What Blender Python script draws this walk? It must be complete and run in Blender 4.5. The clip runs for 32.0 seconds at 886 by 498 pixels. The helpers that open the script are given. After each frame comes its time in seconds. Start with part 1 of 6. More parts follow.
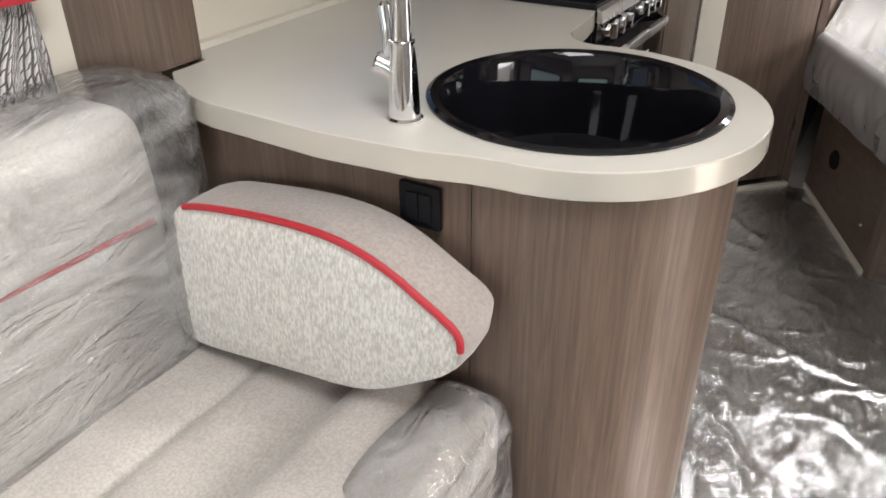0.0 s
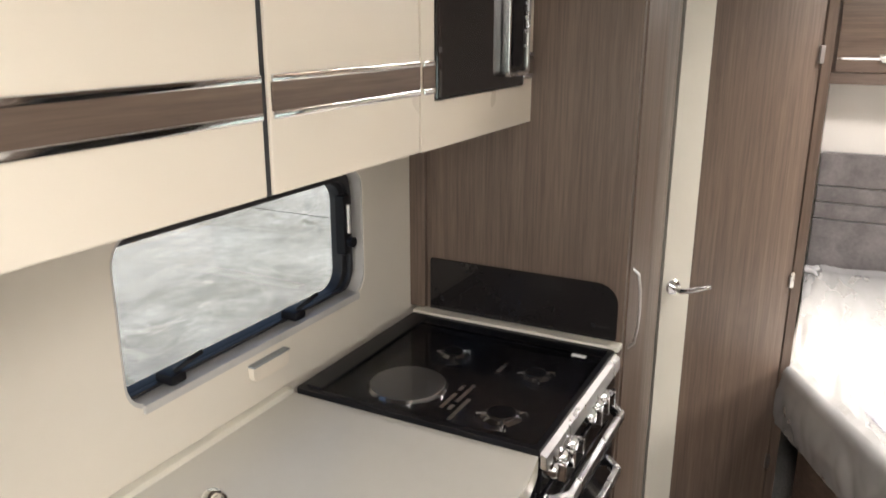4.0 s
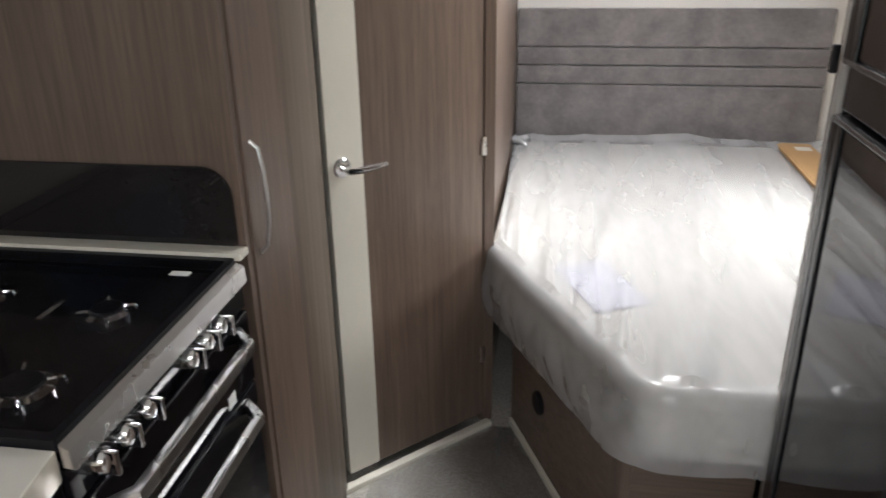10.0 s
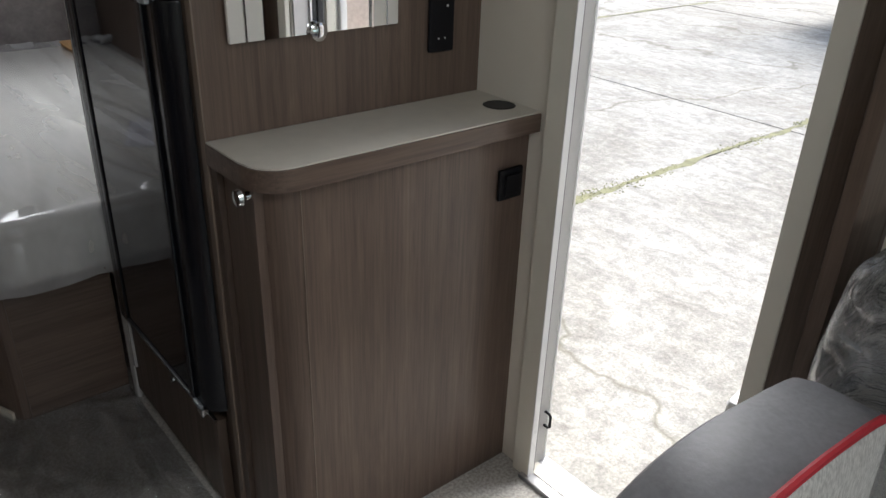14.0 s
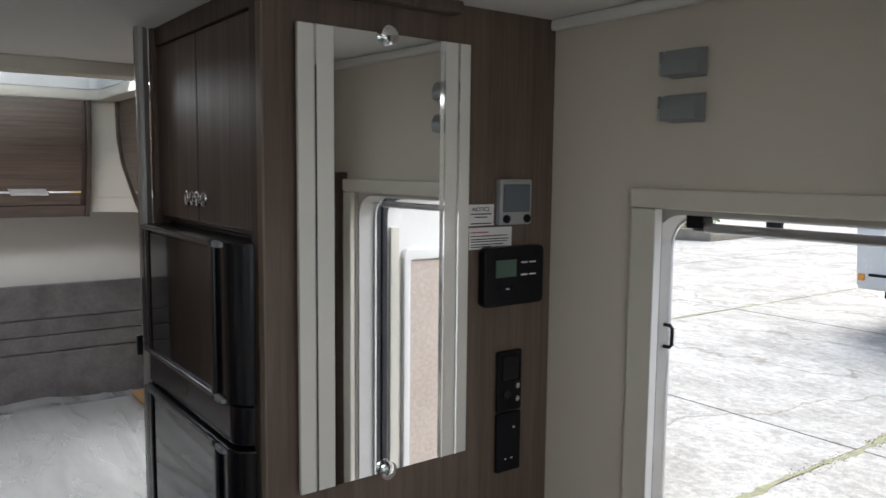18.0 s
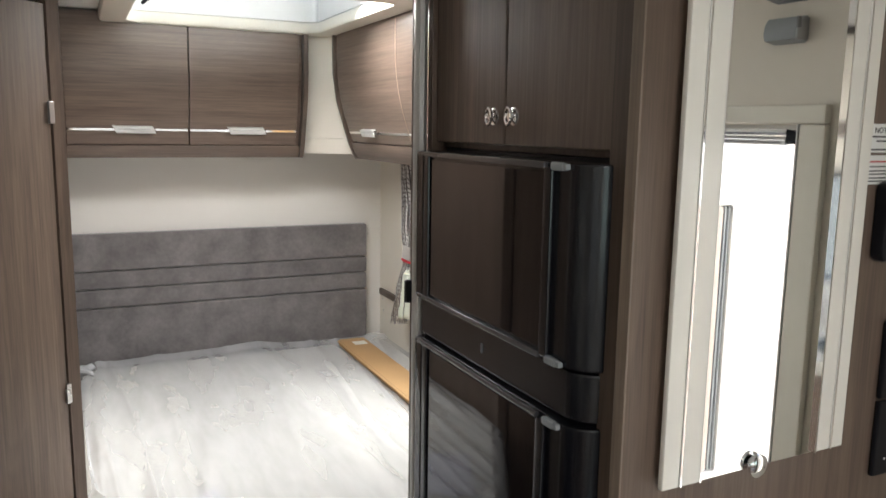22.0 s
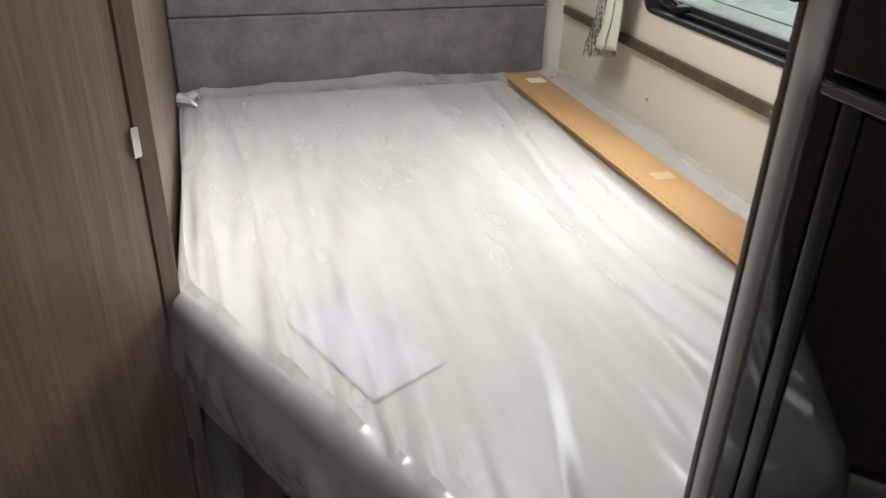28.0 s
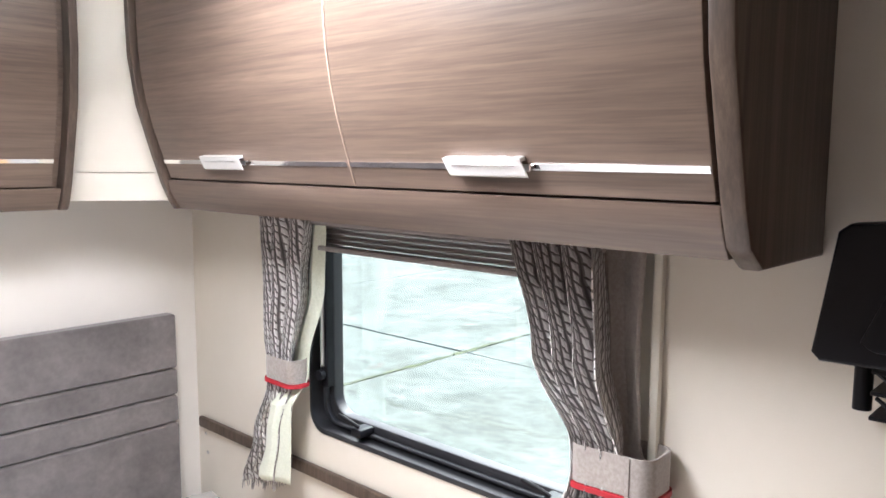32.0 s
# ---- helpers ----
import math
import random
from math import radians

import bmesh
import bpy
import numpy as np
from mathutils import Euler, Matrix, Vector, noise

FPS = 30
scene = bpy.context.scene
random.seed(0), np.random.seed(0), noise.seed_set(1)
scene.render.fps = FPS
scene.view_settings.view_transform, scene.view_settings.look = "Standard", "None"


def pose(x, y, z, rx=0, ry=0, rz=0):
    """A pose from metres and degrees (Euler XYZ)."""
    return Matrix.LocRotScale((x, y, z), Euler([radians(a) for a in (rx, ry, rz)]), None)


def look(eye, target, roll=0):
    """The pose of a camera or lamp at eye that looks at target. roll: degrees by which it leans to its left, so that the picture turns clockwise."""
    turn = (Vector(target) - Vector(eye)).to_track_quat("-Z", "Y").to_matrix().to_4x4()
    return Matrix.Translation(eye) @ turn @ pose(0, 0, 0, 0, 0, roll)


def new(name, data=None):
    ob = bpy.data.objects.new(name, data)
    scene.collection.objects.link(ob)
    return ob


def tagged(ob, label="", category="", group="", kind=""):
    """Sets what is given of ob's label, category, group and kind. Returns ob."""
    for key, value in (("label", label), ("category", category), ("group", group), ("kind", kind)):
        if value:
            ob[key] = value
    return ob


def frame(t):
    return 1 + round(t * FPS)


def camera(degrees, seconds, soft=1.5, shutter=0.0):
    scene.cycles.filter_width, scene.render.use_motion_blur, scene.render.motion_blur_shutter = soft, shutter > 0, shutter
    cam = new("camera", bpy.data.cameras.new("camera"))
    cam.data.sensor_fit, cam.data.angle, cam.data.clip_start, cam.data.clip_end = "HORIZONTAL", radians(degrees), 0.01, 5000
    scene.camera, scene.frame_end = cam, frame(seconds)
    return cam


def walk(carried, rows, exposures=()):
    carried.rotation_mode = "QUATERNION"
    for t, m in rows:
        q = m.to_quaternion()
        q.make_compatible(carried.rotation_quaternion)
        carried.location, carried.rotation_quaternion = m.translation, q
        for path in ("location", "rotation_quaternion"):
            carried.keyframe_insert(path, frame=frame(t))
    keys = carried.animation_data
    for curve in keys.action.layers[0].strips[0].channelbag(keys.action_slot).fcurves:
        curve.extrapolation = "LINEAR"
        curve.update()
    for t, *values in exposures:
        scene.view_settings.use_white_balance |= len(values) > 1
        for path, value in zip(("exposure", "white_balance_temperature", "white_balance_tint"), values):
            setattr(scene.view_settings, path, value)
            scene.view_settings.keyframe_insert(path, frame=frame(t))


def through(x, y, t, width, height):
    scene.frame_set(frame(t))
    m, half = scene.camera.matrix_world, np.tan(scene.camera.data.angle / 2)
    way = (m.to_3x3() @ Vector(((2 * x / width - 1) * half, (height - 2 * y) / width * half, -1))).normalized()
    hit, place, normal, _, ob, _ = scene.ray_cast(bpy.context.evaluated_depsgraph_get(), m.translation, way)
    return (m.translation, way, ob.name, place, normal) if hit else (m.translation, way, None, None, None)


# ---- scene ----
cam = camera(59.7, 32.0, 1.5, 0.25)
PATH = [
    (0, (1.106, 1.436, 1.3), (0.224, 2.914, 0.28), -0.6),
    (0.5, (1.091, 1.497, 1.372), (0.252, 2.998, 0.352), -0.2),
    (1, (1.02, 1.605, 1.427), (0.212, 3.119, 0.4), -0.2),
    (1.5, (0.953, 1.688, 1.44), (0.186, 3.23, 0.422), -0.2),
    (2, (0.948, 1.779, 1.452), (0.216, 3.336, 0.432), -0.1),
    (2.5, (0.953, 1.881, 1.466), (0.227, 3.446, 0.454), -0.0),
    (3, (0.959, 1.9, 1.498), (0.214, 3.501, 0.559), 0.1),
    (3.5, (0.941, 1.899, 1.535), (0.134, 3.579, 0.809), 0.0),
    (4, (0.932, 1.908, 1.611), (0.049, 3.613, 1.051), 0.1),
    (4.5, (0.97, 1.975, 1.636), (-0.032, 3.646, 1.185), -0.2),
    (6.5, (0.945, 2.315, 1.634), (-0.36, 3.798, 1.321), 0.1),
    (7, (0.924, 2.362, 1.62), (-0.428, 3.803, 1.309), 0.1),
    (7.5, (0.919, 2.393, 1.575), (-0.427, 3.836, 1.248), 0.3),
    (8, (0.917, 2.417, 1.514), (-0.411, 3.855, 1.103), 0.2),
    (8.5, (0.98, 2.401, 1.439), (-0.264, 3.855, 0.858), -0.5),
    (9, (0.983, 2.452, 1.402), (-0.054, 3.994, 0.662), -0.5),
    (9.5, (1.017, 2.456, 1.419), (0.332, 4.165, 0.638), -0.4),
    (10, (1.046, 2.434, 1.4), (0.757, 4.253, 0.621), -0.9),
    (10.5, (1.044, 2.37, 1.389), (1.018, 4.207, 0.6), -0.8),
    (11, (1.089, 2.208, 1.403), (1.207, 4.047, 0.626), -0.3),
    (11.5, (1.066, 2.122, 1.399), (1.411, 3.927, 0.611), -0.1),
    (12, (1.012, 2.017, 1.344), (1.656, 3.74, 0.558), 0.5),
    (12.5, (0.983, 1.959, 1.339), (1.949, 3.507, 0.519), 1.0),
    (13, (0.982, 1.917, 1.315), (2.071, 3.348, 0.44), 1.3),
    (13.5, (0.997, 1.901, 1.314), (2.136, 3.271, 0.404), 1.5),
    (15.5, (1.007, 1.928, 1.519), (2.217, 3.365, 0.833), 1.1),
    (16, (1.032, 1.909, 1.57), (2.243, 3.418, 1.063), 0.7),
    (16.5, (1.045, 1.916, 1.598), (2.257, 3.462, 1.225), 0.7),
    (17, (1.048, 1.925, 1.612), (2.266, 3.489, 1.348), 0.6),
    (17.5, (1.042, 1.931, 1.614), (2.256, 3.507, 1.418), 0.7),
    (18, (1.016, 1.985, 1.59), (2.187, 3.593, 1.385), 0.6),
    (18.5, (0.964, 2.058, 1.556), (2.1, 3.692, 1.355), 0.7),
    (19, (0.985, 2.154, 1.529), (2.038, 3.839, 1.305), 0.7),
    (19.5, (0.977, 2.232, 1.546), (1.908, 3.978, 1.259), 0.7),
    (20, (0.931, 2.295, 1.59), (1.777, 4.082, 1.286), 0.9),
    (20.5, (0.912, 2.33, 1.618), (1.757, 4.118, 1.318), 0.9),
    (21, (0.89, 2.317, 1.635), (1.731, 4.106, 1.332), 1.0),
    (21.5, (0.887, 2.334, 1.602), (1.731, 4.122, 1.298), 0.9),
    (22, (0.895, 2.388, 1.511), (1.742, 4.173, 1.199), 0.9),
    (22.5, (0.891, 2.382, 1.433), (1.728, 4.138, 0.969), 0.8),
    (23, (0.892, 2.384, 1.363), (1.712, 4.092, 0.72), 0.7),
    (23.5, (0.884, 2.395, 1.314), (1.695, 4.061, 0.56), 0.8),
    (24, (0.867, 2.384, 1.282), (1.67, 4.017, 0.452), 0.8),
    (24.5, (0.837, 2.365, 1.252), (1.638, 3.974, 0.375), 0.5),
    (26.5, (1.045, 2.613, 1.354), (1.813, 4.193, 0.399), 1.0),
    (27, (1.050, 2.789, 1.340), (1.696, 4.418, 0.376), 0.5),
    (27.5, (0.986, 3.025, 1.288), (1.546, 4.691, 0.334), 1.3),
    (28, (0.989, 3.181, 1.294), (1.488, 4.865, 0.338), 1.3),
    (28.5, (0.976, 3.315, 1.285), (1.462, 5.005, 0.333), 1.0),
    (29, (0.902, 3.397, 1.271), (1.415, 5.081, 0.321), 1.3),
    (29.5, (0.885, 3.444, 1.312), (1.55, 5.101, 0.411), 1.5),
    (30, (0.927, 3.54, 1.341), (1.746, 5.197, 0.576), 1.6),
    (30.5, (1.004, 3.639, 1.378), (1.985, 5.288, 0.816), 1.0),
    (31, (1.04, 3.689, 1.413), (2.267, 5.216, 1.009), 0.7),
    (31.5, (1.053, 3.705, 1.457), (2.454, 5.098, 1.147), 0.5),
    (32, (1.05, 3.721, 1.497), (2.511, 5.067, 1.261), 0.3),
]
EXPOSURES = [
    (0.0, 1.58, 6400, 14), (1.0, 1.92, 6400, 13), (2.0, 2.15, 6700, 13), (3.0, 2.32, 6950, 13), (4.0, 2.1, 6700, 14), (7.0, 2.33, 5750, 9), (8.0, 2.4, 6800, 10), (9.0, 2.6, 7150, 11), (9.5, 2.1, 6700, 12),
    (10.0, 1.58, 6200, 12), (11.0, 1.85, 7000, 10), (12.0, 1.9, 6600, 10), (13.0, 1.0, 6000, 10), (15.5, 0.2, 6000, 10), (17.0, 0.1, 5900, 10),
    (18.0, 0.4, 5900, 10), (19.0, 1.2, 5800, 12), (20.0, 1.08, 6100, 10), (22.0, 1.4, 6300, 10), (24.0, 1.64, 6400, 12), (27.0, 1.2, 6800, 12), (28.0, 1.22, 6500, 12), (29.0, 0.92, 6200, 12),
    (30.0, 0.88, 6000, 14), (31.0, 1.98, 6100, 14), (32.0, 2.14, 6050, 16),
]
walk(cam, [(t, look(eye, target, roll)) for t, eye, target, roll in PATH], EXPOSURES)

# ---- light ----
world = bpy.data.worlds.new("world")
scene.world = world
world.use_nodes = True
wn = world.node_tree.nodes
sky = wn.new("ShaderNodeTexSky")
sky.sky_type, sky.sun_disc = "NISHITA", False
sky.sun_elevation, sky.sun_rotation = radians(43), radians(77)
sky.air_density, sky.dust_density, sky.ozone_density = 1.0, 4.0, 1.0
world.node_tree.links.new(sky.outputs[0], wn["Background"].inputs[0])
wn["Background"].inputs[1].default_value = 0.15
sun_data = bpy.data.lights.new("sun", "SUN")
sun_data.energy, sun_data.angle, sun_data.color = 5.0, radians(60), (1.0, 0.97, 0.92)
sun_lamp = new("sun", sun_data)
sun_lamp.matrix_world = look((7, 1.6, 6.6), (0, 0, 0))


def daylight(name, at, target, wide, high, watts, colour):
    d = bpy.data.lights.new(name, "AREA")
    d.shape, d.size, d.size_y, d.energy, d.color = "RECTANGLE", wide, high, watts, colour
    ob = new(name, d)
    ob.matrix_world = look(at, target)
    return ob


DAY = (1.0, 0.985, 0.955)
daylight("rooflight_daylight", (1.40, 4.66, 1.93), (1.40, 3.95, 0.2), 0.62, 0.36, 8.2, DAY)
# Fill lamp in an added ceiling opening; no rooflight is known over the lounge.
daylight("lounge_fill_light", (1.10, 1.72, 1.98), (1.35, 3.0, 0.3), 0.56, 0.50, 4.6, DAY)
daylight("front_window_daylight", (1.06, -0.60, 1.1), (1.06, 2, 1.0), 1.5, 0.62, 7.6, DAY)
daylight("left_window_daylight", (-0.13, 1.25, 1.1), (2, 1.25, 0.8), 1.3, 0.5, 0.7, DAY)
daylight("right_window_daylight", (2.25, 1.25, 1.1), (0, 1.4, 1.2), 1.3, 0.5, 2.9, DAY)

# ---- materials ----
def nodes_of(name):
    m = bpy.data.materials.new(name)
    m.use_nodes = True
    return m, m.node_tree.nodes, m.node_tree.links, m.node_tree.nodes["Principled BSDF"]


def coords(nt, ln, scale, source="Object"):
    tc, mp = nt.new("ShaderNodeTexCoord"), nt.new("ShaderNodeMapping")
    mp.inputs["Scale"].default_value = scale
    ln.new(tc.outputs[source], mp.inputs[0])
    return mp.outputs[0]


def noise_of(nt, ln, vec, scale, detail=4.0, rough=0.55, distort=0.0):
    n = nt.new("ShaderNodeTexNoise")
    n.inputs["Scale"].default_value, n.inputs["Detail"].default_value = scale, detail
    n.inputs["Roughness"].default_value, n.inputs["Distortion"].default_value = rough, distort
    ln.new(vec, n.inputs["Vector"])
    return n.outputs[0]


def ramp_of(nt, ln, fac, stops):
    r = nt.new("ShaderNodeValToRGB")
    while len(r.color_ramp.elements) < len(stops):
        r.color_ramp.elements.new(0.5)
    for e, (p, c) in zip(r.color_ramp.elements, stops):
        e.position, e.color = p, (*c, 1) if len(c) == 3 else (c[0], c[0], c[0], 1)
    ln.new(fac, r.inputs[0])
    return r.outputs[0]


def mix_of(nt, ln, fac, a, b, mode="MIX"):
    m = nt.new("ShaderNodeMixRGB")
    m.blend_type = mode
    for i, v in enumerate((fac, a, b)):
        if isinstance(v, (int, float)):
            m.inputs[i].default_value = v if i == 0 else (v, v, v, 1)
        elif isinstance(v, tuple):
            m.inputs[i].default_value = (*v, 1)
        else:
            ln.new(v, m.inputs[i])
    return m.outputs[0]


def bump_of(nt, ln, height, strength, distance, bsdf):
    b = nt.new("ShaderNodeBump")
    b.inputs["Strength"].default_value, b.inputs["Distance"].default_value = strength, distance
    ln.new(height, b.inputs["Height"])
    ln.new(b.outputs[0], bsdf.inputs["Normal"])


def plain(name, col, rough=0.5, metal=0.0, vary=0.06, scale=6.0, bump=0.0, bscale=60.0, coat=0.0, spec=0.5):
    """A surface with broad and fine variation of its colour and gloss."""
    m, nt, ln, b = nodes_of(name)
    v = coords(nt, ln, (1, 1, 1))
    big, fine = noise_of(nt, ln, v, scale), noise_of(nt, ln, v, scale * 14, 3)
    lo, hi = tuple(c * (1 - vary) for c in col), tuple(min(1, c * (1 + vary)) for c in col)
    c1 = ramp_of(nt, ln, big, [(0.3, lo), (0.7, hi)])
    c2 = mix_of(nt, ln, vary * 1.2, c1, fine, "OVERLAY")
    ln.new(c2, b.inputs["Base Color"])
    r = ramp_of(nt, ln, big, [(0.3, (max(0.02, rough * 0.85),)), (0.75, (min(1, rough * 1.15),))])
    ln.new(r, b.inputs["Roughness"])
    b.inputs["Metallic"].default_value, b.inputs["Coat Weight"].default_value = metal, coat
    b.inputs["Specular IOR Level"].default_value = spec
    if bump:
        bump_of(nt, ln, noise_of(nt, ln, v, bscale, 5), bump, 0.002, b)
    return m


def wood(name, along, dark, light, rough=0.38, seed=0.0):
    """Laminate with a fine straight grain that runs along one axis."""
    m, nt, ln, b = nodes_of(name)
    s = [42.0, 42.0, 42.0]
    s["xyz".index(along)] = 0.9
    v = coords(nt, ln, tuple(s))
    mp = [n for n in nt if n.type == "MAPPING"][0]
    mp.inputs["Location"].default_value = (seed, seed * 1.7, seed * 0.6)
    g = noise_of(nt, ln, v, 1.0, 7, 0.7, 0.25)
    s2 = [7.0, 7.0, 7.0]
    s2["xyz".index(along)] = 0.35
    wide = noise_of(nt, ln, coords(nt, ln, tuple(s2)), 1.0, 3, 0.5, 0.8)
    s3 = [160.0, 160.0, 160.0]
    s3["xyz".index(along)] = 5.0
    pores = noise_of(nt, ln, coords(nt, ln, tuple(s3)), 1.0, 3, 0.7)
    mid = tuple((a + c) / 2 for a, c in zip(dark, light))
    c1 = ramp_of(nt, ln, g, [(0.28, dark), (0.5, mid), (0.72, light)])
    s4 = [11.0, 11.0, 11.0]
    s4["xyz".index(along)] = 0.8
    flow = noise_of(nt, ln, coords(nt, ln, tuple(s4)), 1.0, 2, 0.45, 1.4)
    rings = nt.new("ShaderNodeMath")
    rings.operation = "MULTIPLY"
    rings.inputs[1].default_value = 17.0
    ln.new(flow, rings.inputs[0])
    saw = nt.new("ShaderNodeMath")
    saw.operation = "FRACT"
    ln.new(rings.outputs[0], saw.inputs[0])
    c1 = mix_of(nt, ln, ramp_of(nt, ln, saw.outputs[0], [(0.0, (0.0,)), (0.75, (0.30,)), (1.0, (0.0,))]), c1, dark)
    c2 = mix_of(nt, ln, ramp_of(nt, ln, wide, [(0.35, (0.0,)), (0.7, (0.62,))]), c1, dark)
    c3 = mix_of(nt, ln, 0.42, c2, ramp_of(nt, ln, pores, [(0.36, (0.28,)), (0.62, (0.64,))]), "OVERLAY")
    ln.new(c3, b.inputs["Base Color"])
    ln.new(ramp_of(nt, ln, g, [(0.3, (rough * 1.2,)), (0.7, (rough * 0.85,))]), b.inputs["Roughness"])
    bump_of(nt, ln, pores, 0.12, 0.0006, b)
    return m


def cloth(name, a, c, scale=320.0, rough=0.9, stretch=(1, 1, 1), bump=0.6, sheen=0.2, big=5.0, patch=0.15):
    """Woven or brushed fabric: a fine weave over broad patches."""
    m, nt, ln, b = nodes_of(name)
    v = coords(nt, ln, stretch)
    weave = noise_of(nt, ln, v, scale, 2, 0.6)
    broad = noise_of(nt, ln, coords(nt, ln, (1, 1, 1)), big, 4)
    c1 = ramp_of(nt, ln, weave, [(0.35, a), (0.65, c)])
    ln.new(mix_of(nt, ln, patch, c1, ramp_of(nt, ln, broad, [(0.35, (0.25,)), (0.65, (0.75,))]), "OVERLAY"), b.inputs["Base Color"])
    b.inputs["Roughness"].default_value, b.inputs["Sheen Weight"].default_value = rough, sheen
    bump_of(nt, ln, weave, bump, 0.0015, b)
    return m


def film(name, tint, density, rough=0.12, scale=9.0, gloss=1.0, crease_bump=0.6, cloud=(0.6, 2.0), stretch=(1, 0.6, 1), fine=5, warp=1.2, spread=(0.4, 0.75)):
    """Thin clear plastic: mostly see-through, a little milky, with creases that catch the light."""
    m, nt, ln, b = nodes_of(name)
    v = coords(nt, ln, stretch)
    crease = noise_of(nt, ln, v, scale, fine, 0.6, warp)
    b.inputs["Base Color"].default_value, b.inputs["Roughness"].default_value = (*tint, 1), 0.4
    clear, shine, fres = nt.new("ShaderNodeBsdfTransparent"), nt.new("ShaderNodeBsdfGlossy"), nt.new("ShaderNodeFresnel")
    shine.inputs["Roughness"].default_value, fres.inputs["IOR"].default_value = rough, 1.5
    bp = nt.new("ShaderNodeBump")
    bp.inputs["Strength"].default_value, bp.inputs["Distance"].default_value = crease_bump, 0.02
    ln.new(crease, bp.inputs["Height"])
    for n in (shine, fres, b):
        ln.new(bp.outputs[0], n.inputs["Normal"])
    milky, out_mix = nt.new("ShaderNodeMixShader"), nt.new("ShaderNodeMixShader")
    ln.new(ramp_of(nt, ln, crease, [(spread[0], (density * cloud[0],)), (spread[1], (min(1, density * cloud[1]),))]), milky.inputs[0])
    ln.new(clear.outputs[0], milky.inputs[1])
    ln.new(b.outputs[0], milky.inputs[2])
    g = nt.new("ShaderNodeMath")
    g.operation, g.use_clamp = "MULTIPLY", True
    g.inputs[1].default_value = gloss
    ln.new(fres.outputs[0], g.inputs[0])
    ln.new(g.outputs[0], out_mix.inputs[0])
    ln.new(milky.outputs[0], out_mix.inputs[1])
    ln.new(shine.outputs[0], out_mix.inputs[2])
    ln.new(out_mix.outputs[0], nt["Material Output"].inputs[0])
    return m


def glass(name, tint, alpha, rough=0.02):
    m, nt, ln, b = nodes_of(name)
    b.inputs["Base Color"].default_value, b.inputs["Roughness"].default_value = (*tint, 1), rough
    b.inputs["Alpha"].default_value, b.inputs["Specular IOR Level"].default_value = alpha, 0.6
    return m


def tinted(name, through):
    """A tinted acrylic pane: coloured where one looks through it, with a clear surface gloss."""
    m, nt, ln, b = nodes_of(name)
    clear, shine, mix = nt.new("ShaderNodeBsdfTransparent"), nt.new("ShaderNodeBsdfGlossy"), nt.new("ShaderNodeMixShader")
    clear.inputs[0].default_value = (*through, 1)
    shine.inputs["Roughness"].default_value, mix.inputs[0].default_value = 0.02, 0.045
    ln.new(clear.outputs[0], mix.inputs[1])
    ln.new(shine.outputs[0], mix.inputs[2])
    ln.new(mix.outputs[0], nt["Material Output"].inputs[0])
    return m


W_DARK, W_LIGHT = (0.107, 0.075, 0.057), (0.210, 0.152, 0.117)
wood_z = wood("walnut_upright", "z", W_DARK, W_LIGHT)
wood_x = wood("walnut_across", "x", W_DARK, W_LIGHT, 0.33, 2.0)
wood_y = wood("walnut_along", "y", W_DARK, W_LIGHT, 0.33, 5.0)
wood_dark = wood("walnut_dark", "z", (0.06, 0.042, 0.032), (0.16, 0.115, 0.085), 0.4, 3.0)
wood_edge = wood("walnut_edging", "z", (0.17, 0.13, 0.10), (0.30, 0.235, 0.18), 0.35, 7.0)
cream_gloss = plain("cream_lacquer", (0.78, 0.71, 0.60), 0.30, vary=0.015, scale=2, coat=0.12)
cream_wall = plain("cream_wallboard", (0.74, 0.69, 0.60), 0.55, vary=0.03, scale=2, bump=0.15, bscale=350)
pale_wall = plain("pale_wallboard", (0.80, 0.77, 0.72), 0.55, vary=0.03, scale=2, bump=0.15, bscale=350)
white_ceiling = plain("white_ceiling_board", (0.82, 0.81, 0.78), 0.6, vary=0.02, scale=3, bump=0.1, bscale=250)
cream_trim = plain("cream_plastic", (0.72, 0.69, 0.60), 0.35, vary=0.03)
worktop_mat = plain("worktop_laminate", (0.64, 0.62, 0.56), 0.24, vary=0.03, scale=3, bump=0.05, bscale=500)
edge_mat = plain("worktop_edging", (0.66, 0.63, 0.55), 0.22, 0.35, 0.02, coat=0.3)
# Plastic wrap with the shade on the entrance bolster put into its grey.
shaded_wrap = plain("shaded_plastic_wrap", (0.17, 0.168, 0.175), 0.5, vary=0.2, scale=9, bump=0.6, bscale=24, spec=0.3)
counter_mat = plain("counter_laminate", (0.60, 0.57, 0.50), 0.4, vary=0.05, scale=30, bump=0.05, bscale=500)
black_gloss = plain("black_enamel", (0.006, 0.006, 0.008), 0.06, vary=0.2, spec=0.4)
black_door = plain("black_fridge_panel", (0.005, 0.0045, 0.006), 0.035, vary=0.2, spec=0.6)
black_door_edge = plain("black_fridge_shell", (0.007, 0.0075, 0.010), 0.22, vary=0.2, spec=0.5)
fridge_rail = plain("dark_grey_rail", (0.06, 0.06, 0.065), 0.22, vary=0.1, spec=0.8)
black_satin = plain("black_plastic", (0.008, 0.008, 0.010), 0.36, vary=0.2, spec=0.2)
dark_rubber = plain("dark_seal", (0.02, 0.021, 0.024), 0.45, vary=0.2)
chrome = plain("chrome", (0.86, 0.86, 0.87), 0.06, 1.0, 0.02)
steel = plain("brushed_steel", (0.62, 0.61, 0.60), 0.28, 1.0, 0.05)
grey_metal = plain("grey_alloy", (0.45, 0.45, 0.46), 0.35, 0.8, 0.05)
